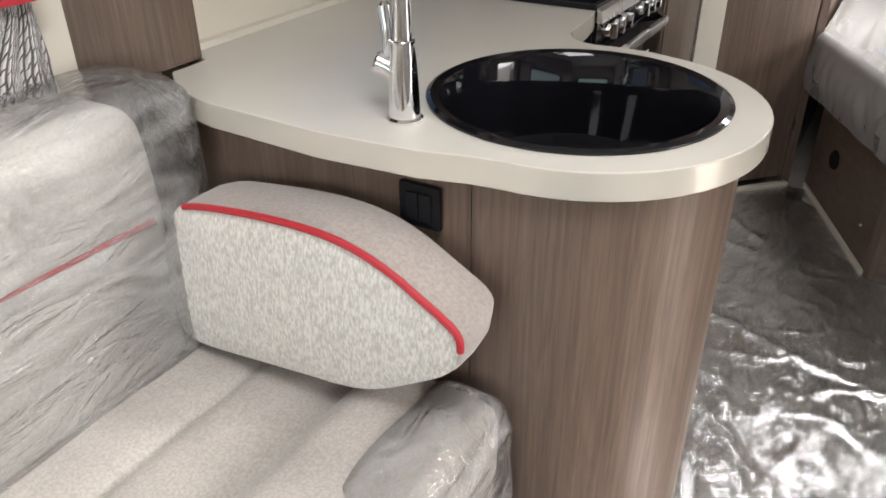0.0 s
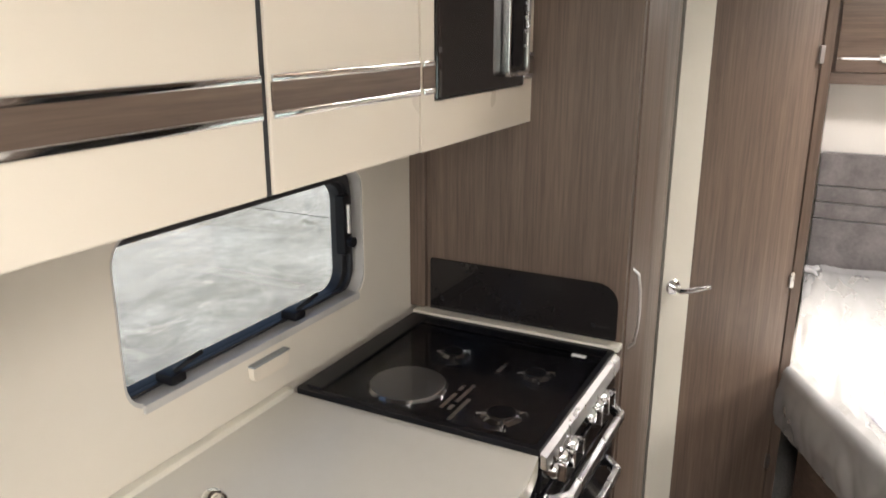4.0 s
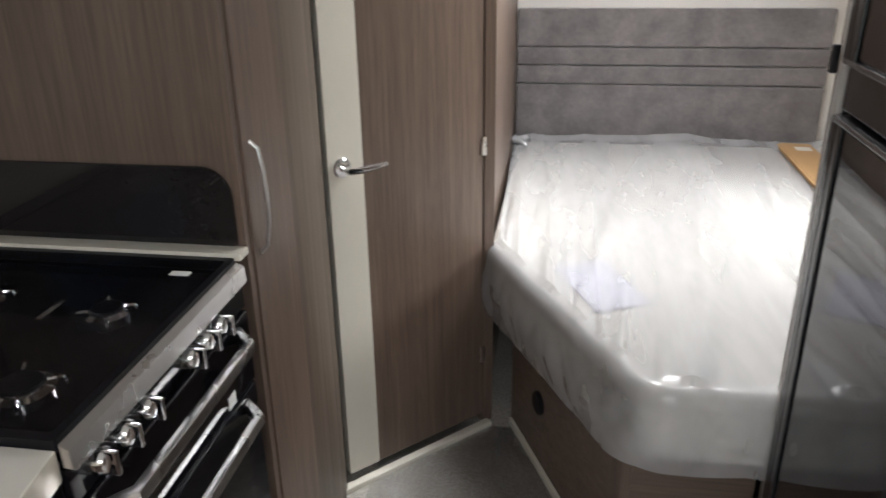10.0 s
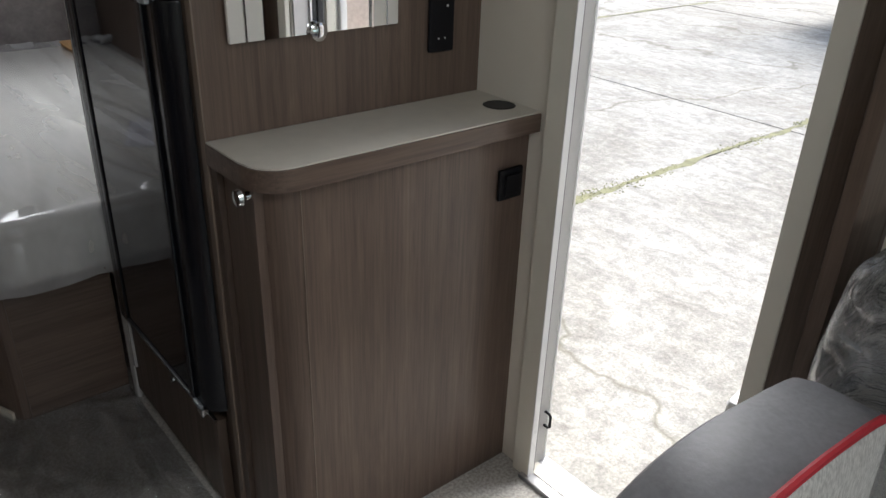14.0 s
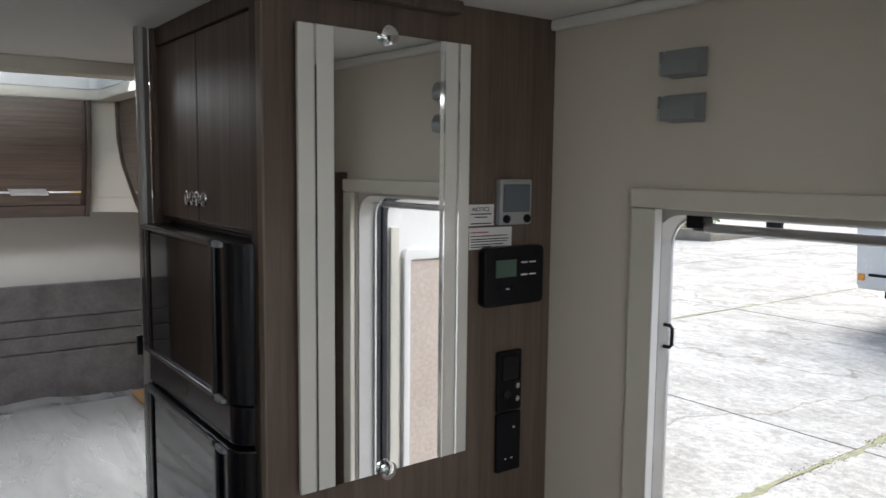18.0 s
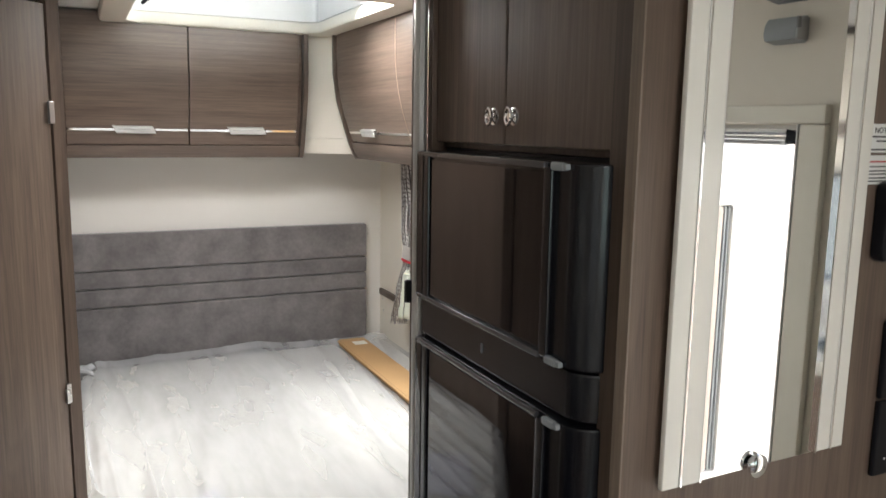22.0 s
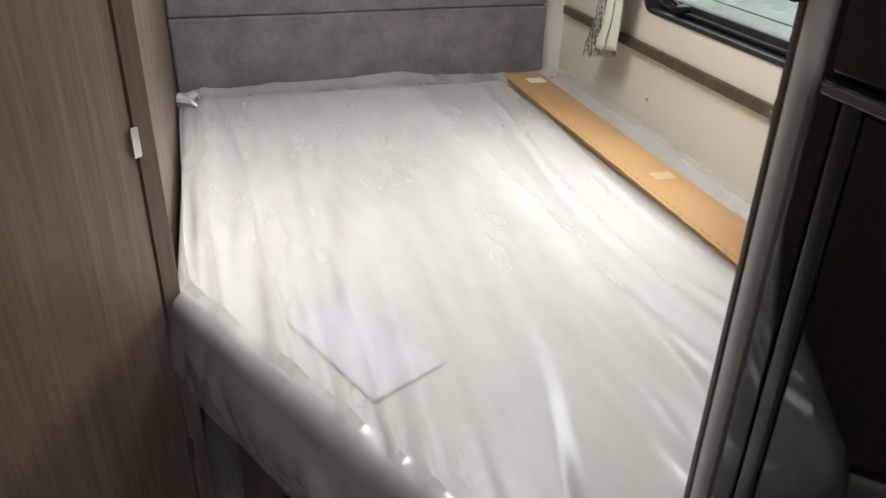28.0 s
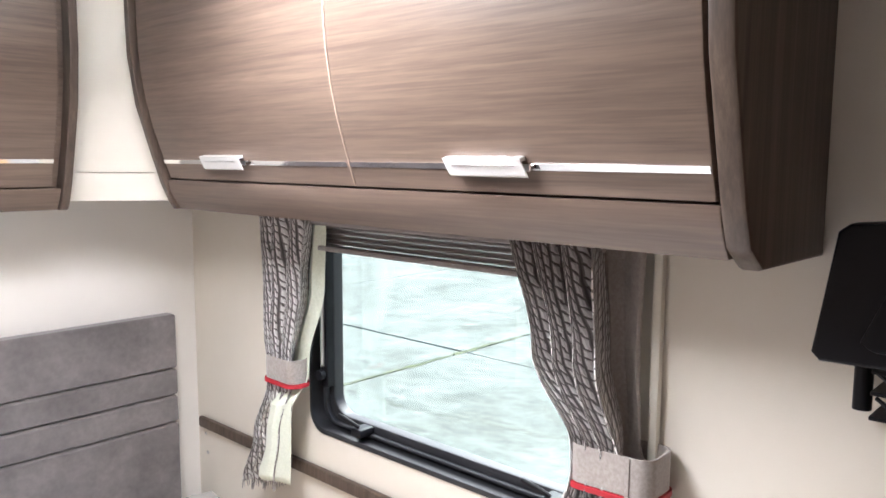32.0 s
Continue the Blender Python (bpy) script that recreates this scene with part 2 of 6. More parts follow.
suede = cloth("taupe_suede", (0.31, 0.272, 0.245), (0.385, 0.345, 0.315), 180, 0.95, sheen=0.5, bump=0.15)
weave = cloth("oatmeal_weave", (0.47, 0.46, 0.42), (0.72, 0.71, 0.66), 260, 0.95, (1, 1, 0.35), patch=0.1)
seat_cloth = cloth("seat_cover", (0.355, 0.33, 0.30), (0.45, 0.42, 0.385), 200, 0.95, patch=0.25, bump=0.25)
velvet = cloth("grey_velvet", (0.145, 0.131, 0.129), (0.172, 0.156, 0.153), 60, 0.85, sheen=0.6, big=11, patch=0.42, bump=0.05)
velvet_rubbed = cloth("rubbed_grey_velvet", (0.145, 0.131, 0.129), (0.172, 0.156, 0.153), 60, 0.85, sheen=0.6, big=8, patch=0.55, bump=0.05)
red_piping = plain("red_piping", (0.42, 0.02, 0.03), 0.6, vary=0.1, scale=40)
carpet = cloth("grey_carpet", (0.31, 0.29, 0.26), (0.52, 0.495, 0.45), 140, 0.95, bump=0.9, patch=0.2)
mattress_cloth = cloth("mattress_ticking", (0.60, 0.58, 0.535), (0.70, 0.68, 0.635), 120, 0.9, bump=0.2, patch=0.1)
clear_film = film("clear_plastic_film", (0.93, 0.93, 0.93), 0.17, 0.11, 14.0, 1.9, 0.95, (0.45, 2.2), (1, 0.5, 1.5))
wrap_film = film("mattress_wrapper", (0.85, 0.85, 0.86), 0.34, 0.17, 5.0, 1.1, 0.22, (0.6, 1.4), (1.8, 0.45, 1), 3, 0.2, (0.0, 1.0))
lilac_paper = plain("lilac_paper", (0.66, 0.66, 0.745), 0.6, vary=0.03)
grey_print = plain("grey_print", (0.25, 0.25, 0.33), 0.7)
white_label = plain("white_label", (0.78, 0.78, 0.76), 0.5, vary=0.02)
cardboard_cut = plain("cardboard_slit", (0.16, 0.085, 0.035), 0.9)
cardboard = cloth("cardboard", (0.425, 0.255, 0.112), (0.45, 0.273, 0.122), 240, 0.8, sheen=0.0, bump=0.05, patch=0.1)
mirror_glass = plain("mirror_silver", (0.93, 0.94, 0.94), 0.015, 1.0, 0.0)
kitchen_pane = tinted("clear_acrylic_pane", (0.47, 0.495, 0.505))
pane_glass = tinted("acrylic_pane", (0.53, 0.60, 0.592))
handle_silver = plain("satin_silver", (0.80, 0.79, 0.77), 0.3, 0.55, 0.02)
lid_glass = glass("smoked_lid", (0.01, 0.01, 0.012), 0.24)
splash_glass = plain("smoked_glass", (0.016, 0.014, 0.014), 0.03, vary=0.05)
white_paint = plain("white_gelcoat", (0.80, 0.80, 0.78), 0.25, vary=0.03)
window_grey = plain("grey_window_plastic", (0.50, 0.49, 0.47), 0.35, vary=0.04)
grey_fitting = plain("mid_grey_plastic", (0.27, 0.29, 0.30), 0.35, vary=0.04)
silver_plastic = plain("silver_plastic", (0.42, 0.43, 0.44), 0.3, 0.4, 0.03)
screen_grey = plain("grey_screen", (0.13, 0.15, 0.17), 0.2, vary=0.05)
lcd_green = plain("green_display", (0.10, 0.15, 0.12), 0.25, vary=0.05)
beige_blind = cloth("beige_blind", (0.52, 0.44, 0.38), (0.60, 0.52, 0.46), 90, 0.8, bump=0.1)
black_ink = plain("black_ink", (0.02, 0.02, 0.02), 0.6)
red_ink = plain("red_ink", (0.5, 0.06, 0.06), 0.6)
weave_back = cloth("oatmeal_back", (0.55, 0.53, 0.49), (0.70, 0.68, 0.63), 220, 0.95, patch=0.15, bump=0.3)
curtain_lining = cloth("curtain_lining", (0.66, 0.70, 0.58), (0.74, 0.78, 0.66), 200, 0.85, bump=0.1)
floor_film_mat = film("floor_film_plastic", (0.92, 0.92, 0.92), 0.15, 0.08, 13.0, 4.2, 0.38, (0.5, 2.0), (1.6, 0.6, 1))


def knit():
    """Silvery cable knit: columns of short slanting bright stitches on a grey-brown ground."""
    m, nt, ln, b = nodes_of("knit_curtain")
    v = coords(nt, ln, (1, 1, 1), "UV")
    sep = nt.new("ShaderNodeSeparateXYZ")
    ln.new(v, sep.inputs[0])
    def calc(op, a, c):
        n = nt.new("ShaderNodeMath")
        n.operation = op
        for i, k in enumerate((a, c)):
            if isinstance(k, (int, float)):
                n.inputs[i].default_value = k
            else:
                ln.new(k, n.inputs[i])
        return n.outputs[0]
    def one(op, a):
        n = nt.new("ShaderNodeMath")
        n.operation = op
        ln.new(a, n.inputs[0])
        return n.outputs[0]
    wob = noise_of(nt, ln, v, 60.0, 2)
    patch = noise_of(nt, ln, v, 14.0, 2)
    cols = calc("ADD", calc("MULTIPLY", sep.outputs[0], 132.0), calc("ADD", calc("MULTIPLY", sep.outputs[1], 9.0), calc("MULTIPLY", patch, 1.2)))
    chance = nt.new("ShaderNodeTexWhiteNoise")
    chance.noise_dimensions = "1D"
    ln.new(one("FLOOR", cols), chance.inputs["W"])
    across = one("FRACT", cols)
    phase = calc("ADD", calc("ADD", calc("MULTIPLY", sep.outputs[1], 55.0), chance.outputs[0]), calc("ADD", calc("MULTIPLY", across, 0.8), wob))
    middle = calc("SUBTRACT", 1.0, calc("MULTIPLY", calc("ABSOLUTE", calc("SUBTRACT", across, 0.5), 0.0), 2.0))
    length = calc("SUBTRACT", 1.0, calc("ABSOLUTE", calc("SUBTRACT", calc("MULTIPLY", one("FRACT", phase), 2.0), 1.0), 0.0))
    st = calc("ADD", calc("MINIMUM", calc("MULTIPLY", middle, 1.1), calc("MULTIPLY", length, 1.7)), calc("MULTIPLY", calc("SUBTRACT", patch, 0.5), 0.5))
    c1 = ramp_of(nt, ln, st, [(0.04, (0.07, 0.06, 0.057)), (0.20, (0.19, 0.168, 0.162)), (0.42, (0.30, 0.27, 0.262)), (0.52, (0.90, 0.88, 0.865))])
    ln.new(c1, b.inputs["Base Color"])
    ln.new(ramp_of(nt, ln, st, [(0.3, (0.55,)), (0.6, (0.25,))]), b.inputs["Roughness"])
    ln.new(ramp_of(nt, ln, st, [(0.25, (0.0,)), (0.5, (0.12,))]), b.inputs["Metallic"])
    b.inputs["Sheen Weight"].default_value = 0.2
    bump_of(nt, ln, st, 0.8, 0.003, b)
    return m


knit_curtain = knit()
blind_taupe = cloth("taupe_blind", (0.25, 0.225, 0.215), (0.31, 0.28, 0.27), 140, 0.8, bump=0.1)
pale_edging = plain("pale_edging", (0.34, 0.26, 0.21), 0.5, vary=0.1)
tan_tape = plain("tan_tape", (0.56, 0.40, 0.22), 0.3, vary=0.1)
fringe_grey = plain("fringe_thread", (0.30, 0.28, 0.27), 0.8, vary=0.2)
white_strip = plain("white_glass_strip", (0.78, 0.76, 0.70), 0.12, vary=0.02)
moss = plain("moss", (0.235, 0.23, 0.125), 0.95, vary=0.4, scale=9, bump=0.8)
kerb_stone = plain("tan_kerb_stone", (0.42, 0.365, 0.28), 0.9, vary=0.15, scale=3, bump=0.4, bscale=20)
hedge_green = plain("hedge_leaves", (0.17, 0.25, 0.06), 0.8, vary=0.5, scale=3)
red_car = plain("red_car_paint", (0.22, 0.02, 0.03), 0.2, vary=0.05, coat=0.6)
brick_red = plain("red_brick", (0.30, 0.12, 0.08), 0.9, vary=0.2)
amber = plain("amber_lens", (0.85, 0.35, 0.04), 0.2)
tyre_black = plain("tyre_rubber", (0.015, 0.015, 0.016), 0.8)
headlamp = plain("headlamp_lens", (0.75, 0.78, 0.82), 0.1, 0.5)
car_glass = plain("car_glass", (0.03, 0.035, 0.04), 0.05)
timber = plain("weathered_brown", (0.17, 0.13, 0.085), 0.8, vary=0.2)


def yard(name, seed):
    """Old cast concrete: broad stains, bleached patches, fine aggregate and thin cracks."""
    m, nt, ln, b = nodes_of(name)
    v = coords(nt, ln, (1, 1, 1))
    mp = [n for n in nt if n.type == "MAPPING"][0]
    mp.inputs["Location"].default_value = (seed, seed * 2, 0)
    big, mid, fine = noise_of(nt, ln, v, 0.9, 9, 0.72, 0.6), noise_of(nt, ln, v, 19, 9, 0.8), noise_of(nt, ln, v, 90, 3, 0.7)
    vor = nt.new("ShaderNodeTexVoronoi")
    vor.feature = "DISTANCE_TO_EDGE"
    vor.inputs["Scale"].default_value = 0.28
    warp = nt.new("ShaderNodeVectorMath")
    warp.operation = "ADD"
    nz = nt.new("ShaderNodeTexNoise")
    nz.inputs["Scale"].default_value, nz.inputs["Detail"].default_value = 1.6, 5
    ln.new(v, nz.inputs["Vector"])
    ln.new(v, warp.inputs[0])
    ln.new(nz.outputs["Color"], warp.inputs[1])
    ln.new(warp.outputs[0], vor.inputs["Vector"])
    c1 = ramp_of(nt, ln, big, [(0.33, (0.25, 0.232, 0.196)), (0.5, (0.36, 0.343, 0.303)), (0.67, (0.455, 0.438, 0.395))])
    c2 = mix_of(nt, ln, 0.55, c1, ramp_of(nt, ln, mid, [(0.35, (0.3,)), (0.65, (0.7,))]), "OVERLAY")
    streak = noise_of(nt, ln, coords(nt, ln, (5, 2.6, 1)), 1.6, 8, 0.75, 0.8)
    c2 = mix_of(nt, ln, 0.4, c2, ramp_of(nt, ln, streak, [(0.36, (0.22,)), (0.5, (0.5,)), (0.62, (0.74,))]), "OVERLAY")
    c3 = mix_of(nt, ln, 0.35, c2, ramp_of(nt, ln, fine, [(0.35, (0.25,)), (0.65, (0.75,))]), "OVERLAY")
    c4 = mix_of(nt, ln, ramp_of(nt, ln, vor.outputs[0], [(0.0, (0.75,)), (0.003, (0.45,)), (0.008, (0.0,))]), c3, (0.16, 0.15, 0.105))
    ln.new(c4, b.inputs["Base Color"])
    b.inputs["Roughness"].default_value = 0.9
    bump_of(nt, ln, mid, 0.4, 0.01, b)
    return m


concrete = yard("yard_concrete", 0.0)

# ---- geometry helpers ----
BASE = {}


def thing(name, at, label, category, group="", kind=""):
    ob = new(name)
    ob.location = at
    ob.empty_display_size = 0.05
    BASE[ob] = Vector(at)
    return tagged(ob, label, category, group, kind)


def part(name, bm, material, parent=None, label="", smooth=True, kind="", thick=0.0):
    """Links a bmesh, drawn in world places, as one mesh object under a thing or a part."""
    at = BASE.get(parent, Vector((0, 0, 0)))
    me = bpy.data.meshes.new(name)
    bmesh.ops.translate(bm, verts=bm.verts, vec=-at)
    bm.normal_update()
    bm.to_mesh(me)
    bm.free()
    me.materials.append(material)
    if smooth:
        for p in me.polygons:
            p.use_smooth = True
        me.set_sharp_from_angle(angle=radians(35))
    ob = new(name, me)
    if smooth and len(me.polygons) < 400:
        ob.modifiers.new("flat_faces", "WEIGHTED_NORMAL").keep_sharp = True
    if thick:
        md = ob.modifiers.new("thickness", "SOLIDIFY")
        md.thickness, md.offset = thick, 0.0
    if parent:
        ob.parent = parent
        BASE[ob] = at
    return tagged(ob, label, kind=kind)


def single(name, bm, material, label, category, group="", kind="", smooth=True):
    return tagged(part(name, bm, material, None, label, smooth, kind), label, category, group, kind)


def box(x0, x1, y0, y1, z0, z1, bevel=0.0, seg=2):
    bm = bmesh.new()
    bmesh.ops.create_cube(bm, size=1.0)
    for v in bm.verts:
        v.co = Vector(((x0 + x1) / 2 + v.co.x * (x1 - x0), (y0 + y1) / 2 + v.co.y * (y1 - y0), (z0 + z1) / 2 + v.co.z * (z1 - z0)))
    if bevel:
        bmesh.ops.bevel(bm, geom=bm.edges[:], offset=bevel, segments=seg, affect="EDGES", profile=0.5)
    return bm


def prism(outline, lo, hi, axis="z", bevel=0.0, seg=2):
    """A flat outline drawn out along an axis. Outline pairs are (x, y) for z, (y, z) for x and (x, z) for y."""
    bm = bmesh.new()
    put = {"z": lambda a, b, c: (a, b, c), "x": lambda a, b, c: (c, a, b), "y": lambda a, b, c: (a, c, b)}[axis]
    low = [bm.verts.new(put(a, b, lo)) for a, b in outline]
    top = [bm.verts.new(put(a, b, hi)) for a, b in outline]
    caps = [bm.faces.new(low[::-1]), bm.faces.new(top)]
    n = len(outline)
    for i in range(n):
        bm.faces.new((low[i], low[(i + 1) % n], top[(i + 1) % n], top[i]))
    bmesh.ops.recalc_face_normals(bm, faces=bm.faces[:])
    if bevel:
        bmesh.ops.bevel(bm, geom=list({e for f in caps for e in f.edges}), offset=bevel, segments=seg, affect="EDGES", profile=0.5)
    return bm


def rounded(a0, a1, b0, b1, r, steps=6):
    """A rectangle's outline with round corners."""
    if not isinstance(r, (tuple, list)):
        r = (r, r, r, r)
    out = []
    for (cx, cy, s), q in zip(((a1, b1, 0), (a0, b1, 90), (a0, b0, 180), (a1, b0, 270)), r):
        ox, oy = (cx - q if s in (0, 270) else cx + q), (cy - q if s in (0, 90) else cy + q)
        for i in range(steps + 1):
            t = radians(s + 90 * i / steps)
            out.append((ox + q * math.cos(t), oy + q * math.sin(t)))
    return out


def ring(outer, inner, lo, hi, axis, bevel=0.0):
    """A frame between two outlines with the same number of points."""
    bm = bmesh.new()
    put = {"z": lambda a, b, c: (a, b, c), "x": lambda a, b, c: (c, a, b), "y": lambda a, b, c: (a, c, b)}[axis]
    rows = [[bm.verts.new(put(a, b, h)) for a, b in o] for o, h in ((outer, lo), (outer, hi), (inner, hi), (inner, lo))]
    n = len(outer)
    for k in range(4):
        for i in range(n):
            bm.faces.new((rows[k][i], rows[k][(i + 1) % n], rows[(k + 1) % 4][(i + 1) % n], rows[(k + 1) % 4][i]))
    bmesh.ops.recalc_face_normals(bm, faces=bm.faces[:])
    if bevel:
        long = [e for e in bm.edges if abs(e.calc_face_angle(0)) > 1.0]
        bmesh.ops.bevel(bm, geom=long, offset=bevel, segments=2, affect="EDGES", profile=0.5)
    return bm


def lathe(profile, at, steps=32, axis="z", caps=True):
    """A profile of (radius, height) turned round an axis."""
    bm = bmesh.new()
    rows = []
    for r, h in profile:
        row = []
        for i in range(steps):
            a = 2 * math.pi * i / steps
            p = (r * math.cos(a), r * math.sin(a), h)
            p = {"z": p, "x": (p[2], p[0], p[1]), "y": (p[0], p[2], p[1])}[axis]
            row.append(bm.verts.new(Vector(p) + Vector(at)))
        rows.append(row)
    for a, b in zip(rows, rows[1:]):
        for i in range(steps):
            bm.faces.new((a[i], a[(i + 1) % steps], b[(i + 1) % steps], b[i]))
    for row in (rows[0], rows[-1]) if caps else ():
        bm.faces.new(row)
    bmesh.ops.remove_doubles(bm, verts=bm.verts[:], dist=1e-5)
    bmesh.ops.recalc_face_normals(bm, faces=bm.faces[:])
    return bm


def tube(path, radius, steps=10, closed=False):
    """A round bar along a path; radius may be one for each point."""
    bm = bmesh.new()
    pts = [Vector(p) for p in path]
    n = len(pts)
    rad = radius if isinstance(radius, (list, tuple)) else [radius] * n
    rows, side = [], None
    for i, p in enumerate(pts):
        a, b = pts[(i - 1) % n] if closed or i else p, pts[(i + 1) % n] if closed or i < n - 1 else p
        d = (b - a).normalized()
        if side is None:
            side = d.orthogonal().normalized()
        side = (side - d * side.dot(d)).normalized()
        up = d.cross(side)
        rows.append([bm.verts.new(p + rad[i] * (math.cos(2 * math.pi * k / steps) * side + math.sin(2 * math.pi * k / steps) * up)) for k in range(steps)])
    for i in range(n if closed else n - 1):
        a, b = rows[i], rows[(i + 1) % n]
        for k in range(steps):
            bm.faces.new((a[k], a[(k + 1) % steps], b[(k + 1) % steps], b[k]))
    if not closed:
        bm.faces.new(rows[0][::-1])
        bm.faces.new(rows[-1])
    bmesh.ops.recalc_face_normals(bm, faces=bm.faces[:])
    return bm


def arc(cx, cy, r, a0, a1, steps):
    return [(cx + r * math.cos(radians(a0 + (a1 - a0) * i / steps)), cy + r * math.sin(radians(a0 + (a1 - a0) * i / steps))) for i in range(steps + 1)]


def joined(*bms):
    out = bmesh.new()
    for b in bms:
        me = bpy.data.meshes.new("piece")
        b.to_mesh(me)
        b.free()
        out.from_mesh(me)
        bpy.data.meshes.remove(me)
    return out


def sheet(outline_fn, nu, nv, cloth_size=(1.0, 1.0)):
    """A grid of points from outline_fn(u, v), u and v from 0 to 1, drawn as one skin that faces up or into the room."""
    bm = bmesh.new()
    uv = bm.loops.layers.uv.new("cloth")
    g = [[bm.verts.new(outline_fn(i / nu, j / nv)) for j in range(nv + 1)] for i in range(nu + 1)]
    for i in range(nu):
        for j in range(nv):
            f = bm.faces.new((g[i][j], g[i + 1][j], g[i + 1][j + 1], g[i][j + 1]))
            for lp, (a, c) in zip(f.loops, ((i, j), (i + 1, j), (i + 1, j + 1), (i, j + 1))):
                lp[uv].uv = (a / nu * cloth_size[0], c / nv * cloth_size[1])
    bmesh.ops.recalc_face_normals(bm, faces=bm.faces[:])
    bm.normal_update()
    if sum(f.normal.z * f.calc_area() for f in bm.faces) < 0:
        bmesh.ops.reverse_faces(bm, faces=bm.faces[:])
    return bm
# ---- the caravan's shell ----
W, L, F, H = 2.115, 5.62, -0.45, 1.885
T = 0.036
KWIN = (2.642, 3.318, 1.018, 1.312)
BWIN = (4.33, 5.11, 0.875, 1.37)
LWIN = (0.55, 1.95, 0.80, 1.36)
DOOR = (2.398, 2.870, 0.012, 1.525)


def wall_with_holes(axis, lo, hi, a0, a1, b0, b1, holes):
    """A wall slab across an axis, with round-cornered openings (a0, a1, b0, b1, radius)."""
    cuts_a = sorted({a0, a1, *(h[0] for h in holes), *(h[1] for h in holes)})
    bms = []
    for s, e in zip(cuts_a, cuts_a[1:]):
        mine = sorted((h[2], h[3]) for h in holes if h[0] <= s + 1e-6 and h[1] >= e - 1e-6)
        z = b0
        for q0, q1 in mine + [(b1, b1)]:
            if q0 - z > 1e-4:
                bms.append(box(lo, hi, s, e, z, q0) if axis == "x" else box(s, e, lo, hi, z, q0) if axis == "y" else box(s, e, z, q0, lo, hi))
            z = q1
    for p0, p1, q0, q1, r in holes:
        if r:
            bms.append(ring(rounded(p0, p1, q0, q1, 1e-4), rounded(p0 + 1e-4, p1 - 1e-4, q0 + 1e-4, q1 - 1e-4, r), lo, hi, axis))
    return joined(*bms)


def structure(name, bm, material, label, smooth=False):
    return single(name, bm, material, label, "structure", kind="structure", smooth=smooth)


structure("floor", box(-T, W + 0.004, F - T, L + T, -0.04, 0), carpet, "grey speckled carpet floor under protective plastic")
structure("wall_left", wall_with_holes("x", -T, 0, F, L, 0, H, [(*KWIN, 0.05), (*LWIN, 0.05)]), cream_wall, "smooth cream wallboard of the kitchen side")
structure("wall_right", wall_with_holes("x", W, W + T, F, L, 0, H, [(*DOOR, 0.0), (*BWIN, 0.05), (*LWIN, 0.05)]), cream_wall, "smooth cream wallboard of the entrance side")
structure("wall_rear", box(0, W, L, L + T, 0, H), pale_wall, "pale wallboard behind the bed head")
structure("wall_front", wall_with_holes("y", F - T, F, -T, W + T, 0, H, [(0.25, 1.87, 0.75, 1.45, 0.06)]), cream_wall, "cream front wall with a wide window")
# The second opening is added for the lounge fill lamp.
ROOF1, FILL_ROOF = (1.06, 1.74, 4.45, 5.30), (0.80, 1.40, 1.42, 2.02)
structure("ceiling", wall_with_holes("z", H, H + 0.04, -T, W + T, F - T, L + T, [(*ROOF1, 0.06), (*FILL_ROOF, 0.06)]), white_ceiling, "white ceiling board with a rooflight and an added opening")
structure("partition_wall", box(0.828, 0.853, 4.451, L, 0, H), wood_z, "walnut partition between bed and washroom")
structure("ground", box(-60, 60, -60, 70, -0.62, -0.5), concrete, "weathered pale concrete yard")

# ---- kitchen ----
SX, SY = 0.703, 2.513
TOP = 0.90
kitchen = thing("kitchen_unit", (0.3, 2.6, 0), "walnut kitchen unit with a curved peninsula end", "kitchen unit")
part("end_panel", prism([(0.0, 2.245), (0.659, 2.2605), (0.659, 2.30), (0.0, 2.285)], 0.0, TOP - 0.041, "z"), wood_z, kitchen)
curve = [(0.6605, 2.2607)] + arc(0.714, 2.505, 0.243, -89, 95, 22)
part("curved_panel", prism(curve + arc(0.714, 2.505, 0.225, 95, -89, 22) + [(0.6605, 2.2805)], 0.0, TOP - 0.041, "z"), wood_z, kitchen)
part("body", box(0.0, 0.50, 2.80, 3.0, 0.08, TOP - 0.05), wood_z, kitchen)
part("drawer_front", box(0.50, 0.518, 2.80, 2.998, 0.70, 0.84, 0.003), wood_y, kitchen)
part("cupboard_door", box(0.50, 0.518, 2.80, 2.998, 0.10, 0.69, 0.003), wood_z, kitchen)
part("back_panel", box(0.50, 0.70, 2.745, 2.765, 0.0, TOP - 0.05), wood_z, kitchen)

outline = [(0.072, 2.292), (0.12, 2.255), (0.17, 2.228), (0.23, 2.214), (0.45, 2.203), (0.60, 2.215), (0.67, 2.233)] + arc(0.714, 2.510, 0.271, -90, 74, 26)
outline += [(0.73, 2.787), (0.66, 2.787)] + [(0.63 - 0.075 * math.sin(radians(a)), 2.865 - 0.082 * math.cos(radians(a))) for a in range(0, 91, 15)] + [(0.551, 2.95), (0.540, 3.021), (0.020, 3.021), (0.020, 2.375), (0.072, 2.372)]
hole = arc(SX, SY, 0.220, 0, 360, 64)[:-1]


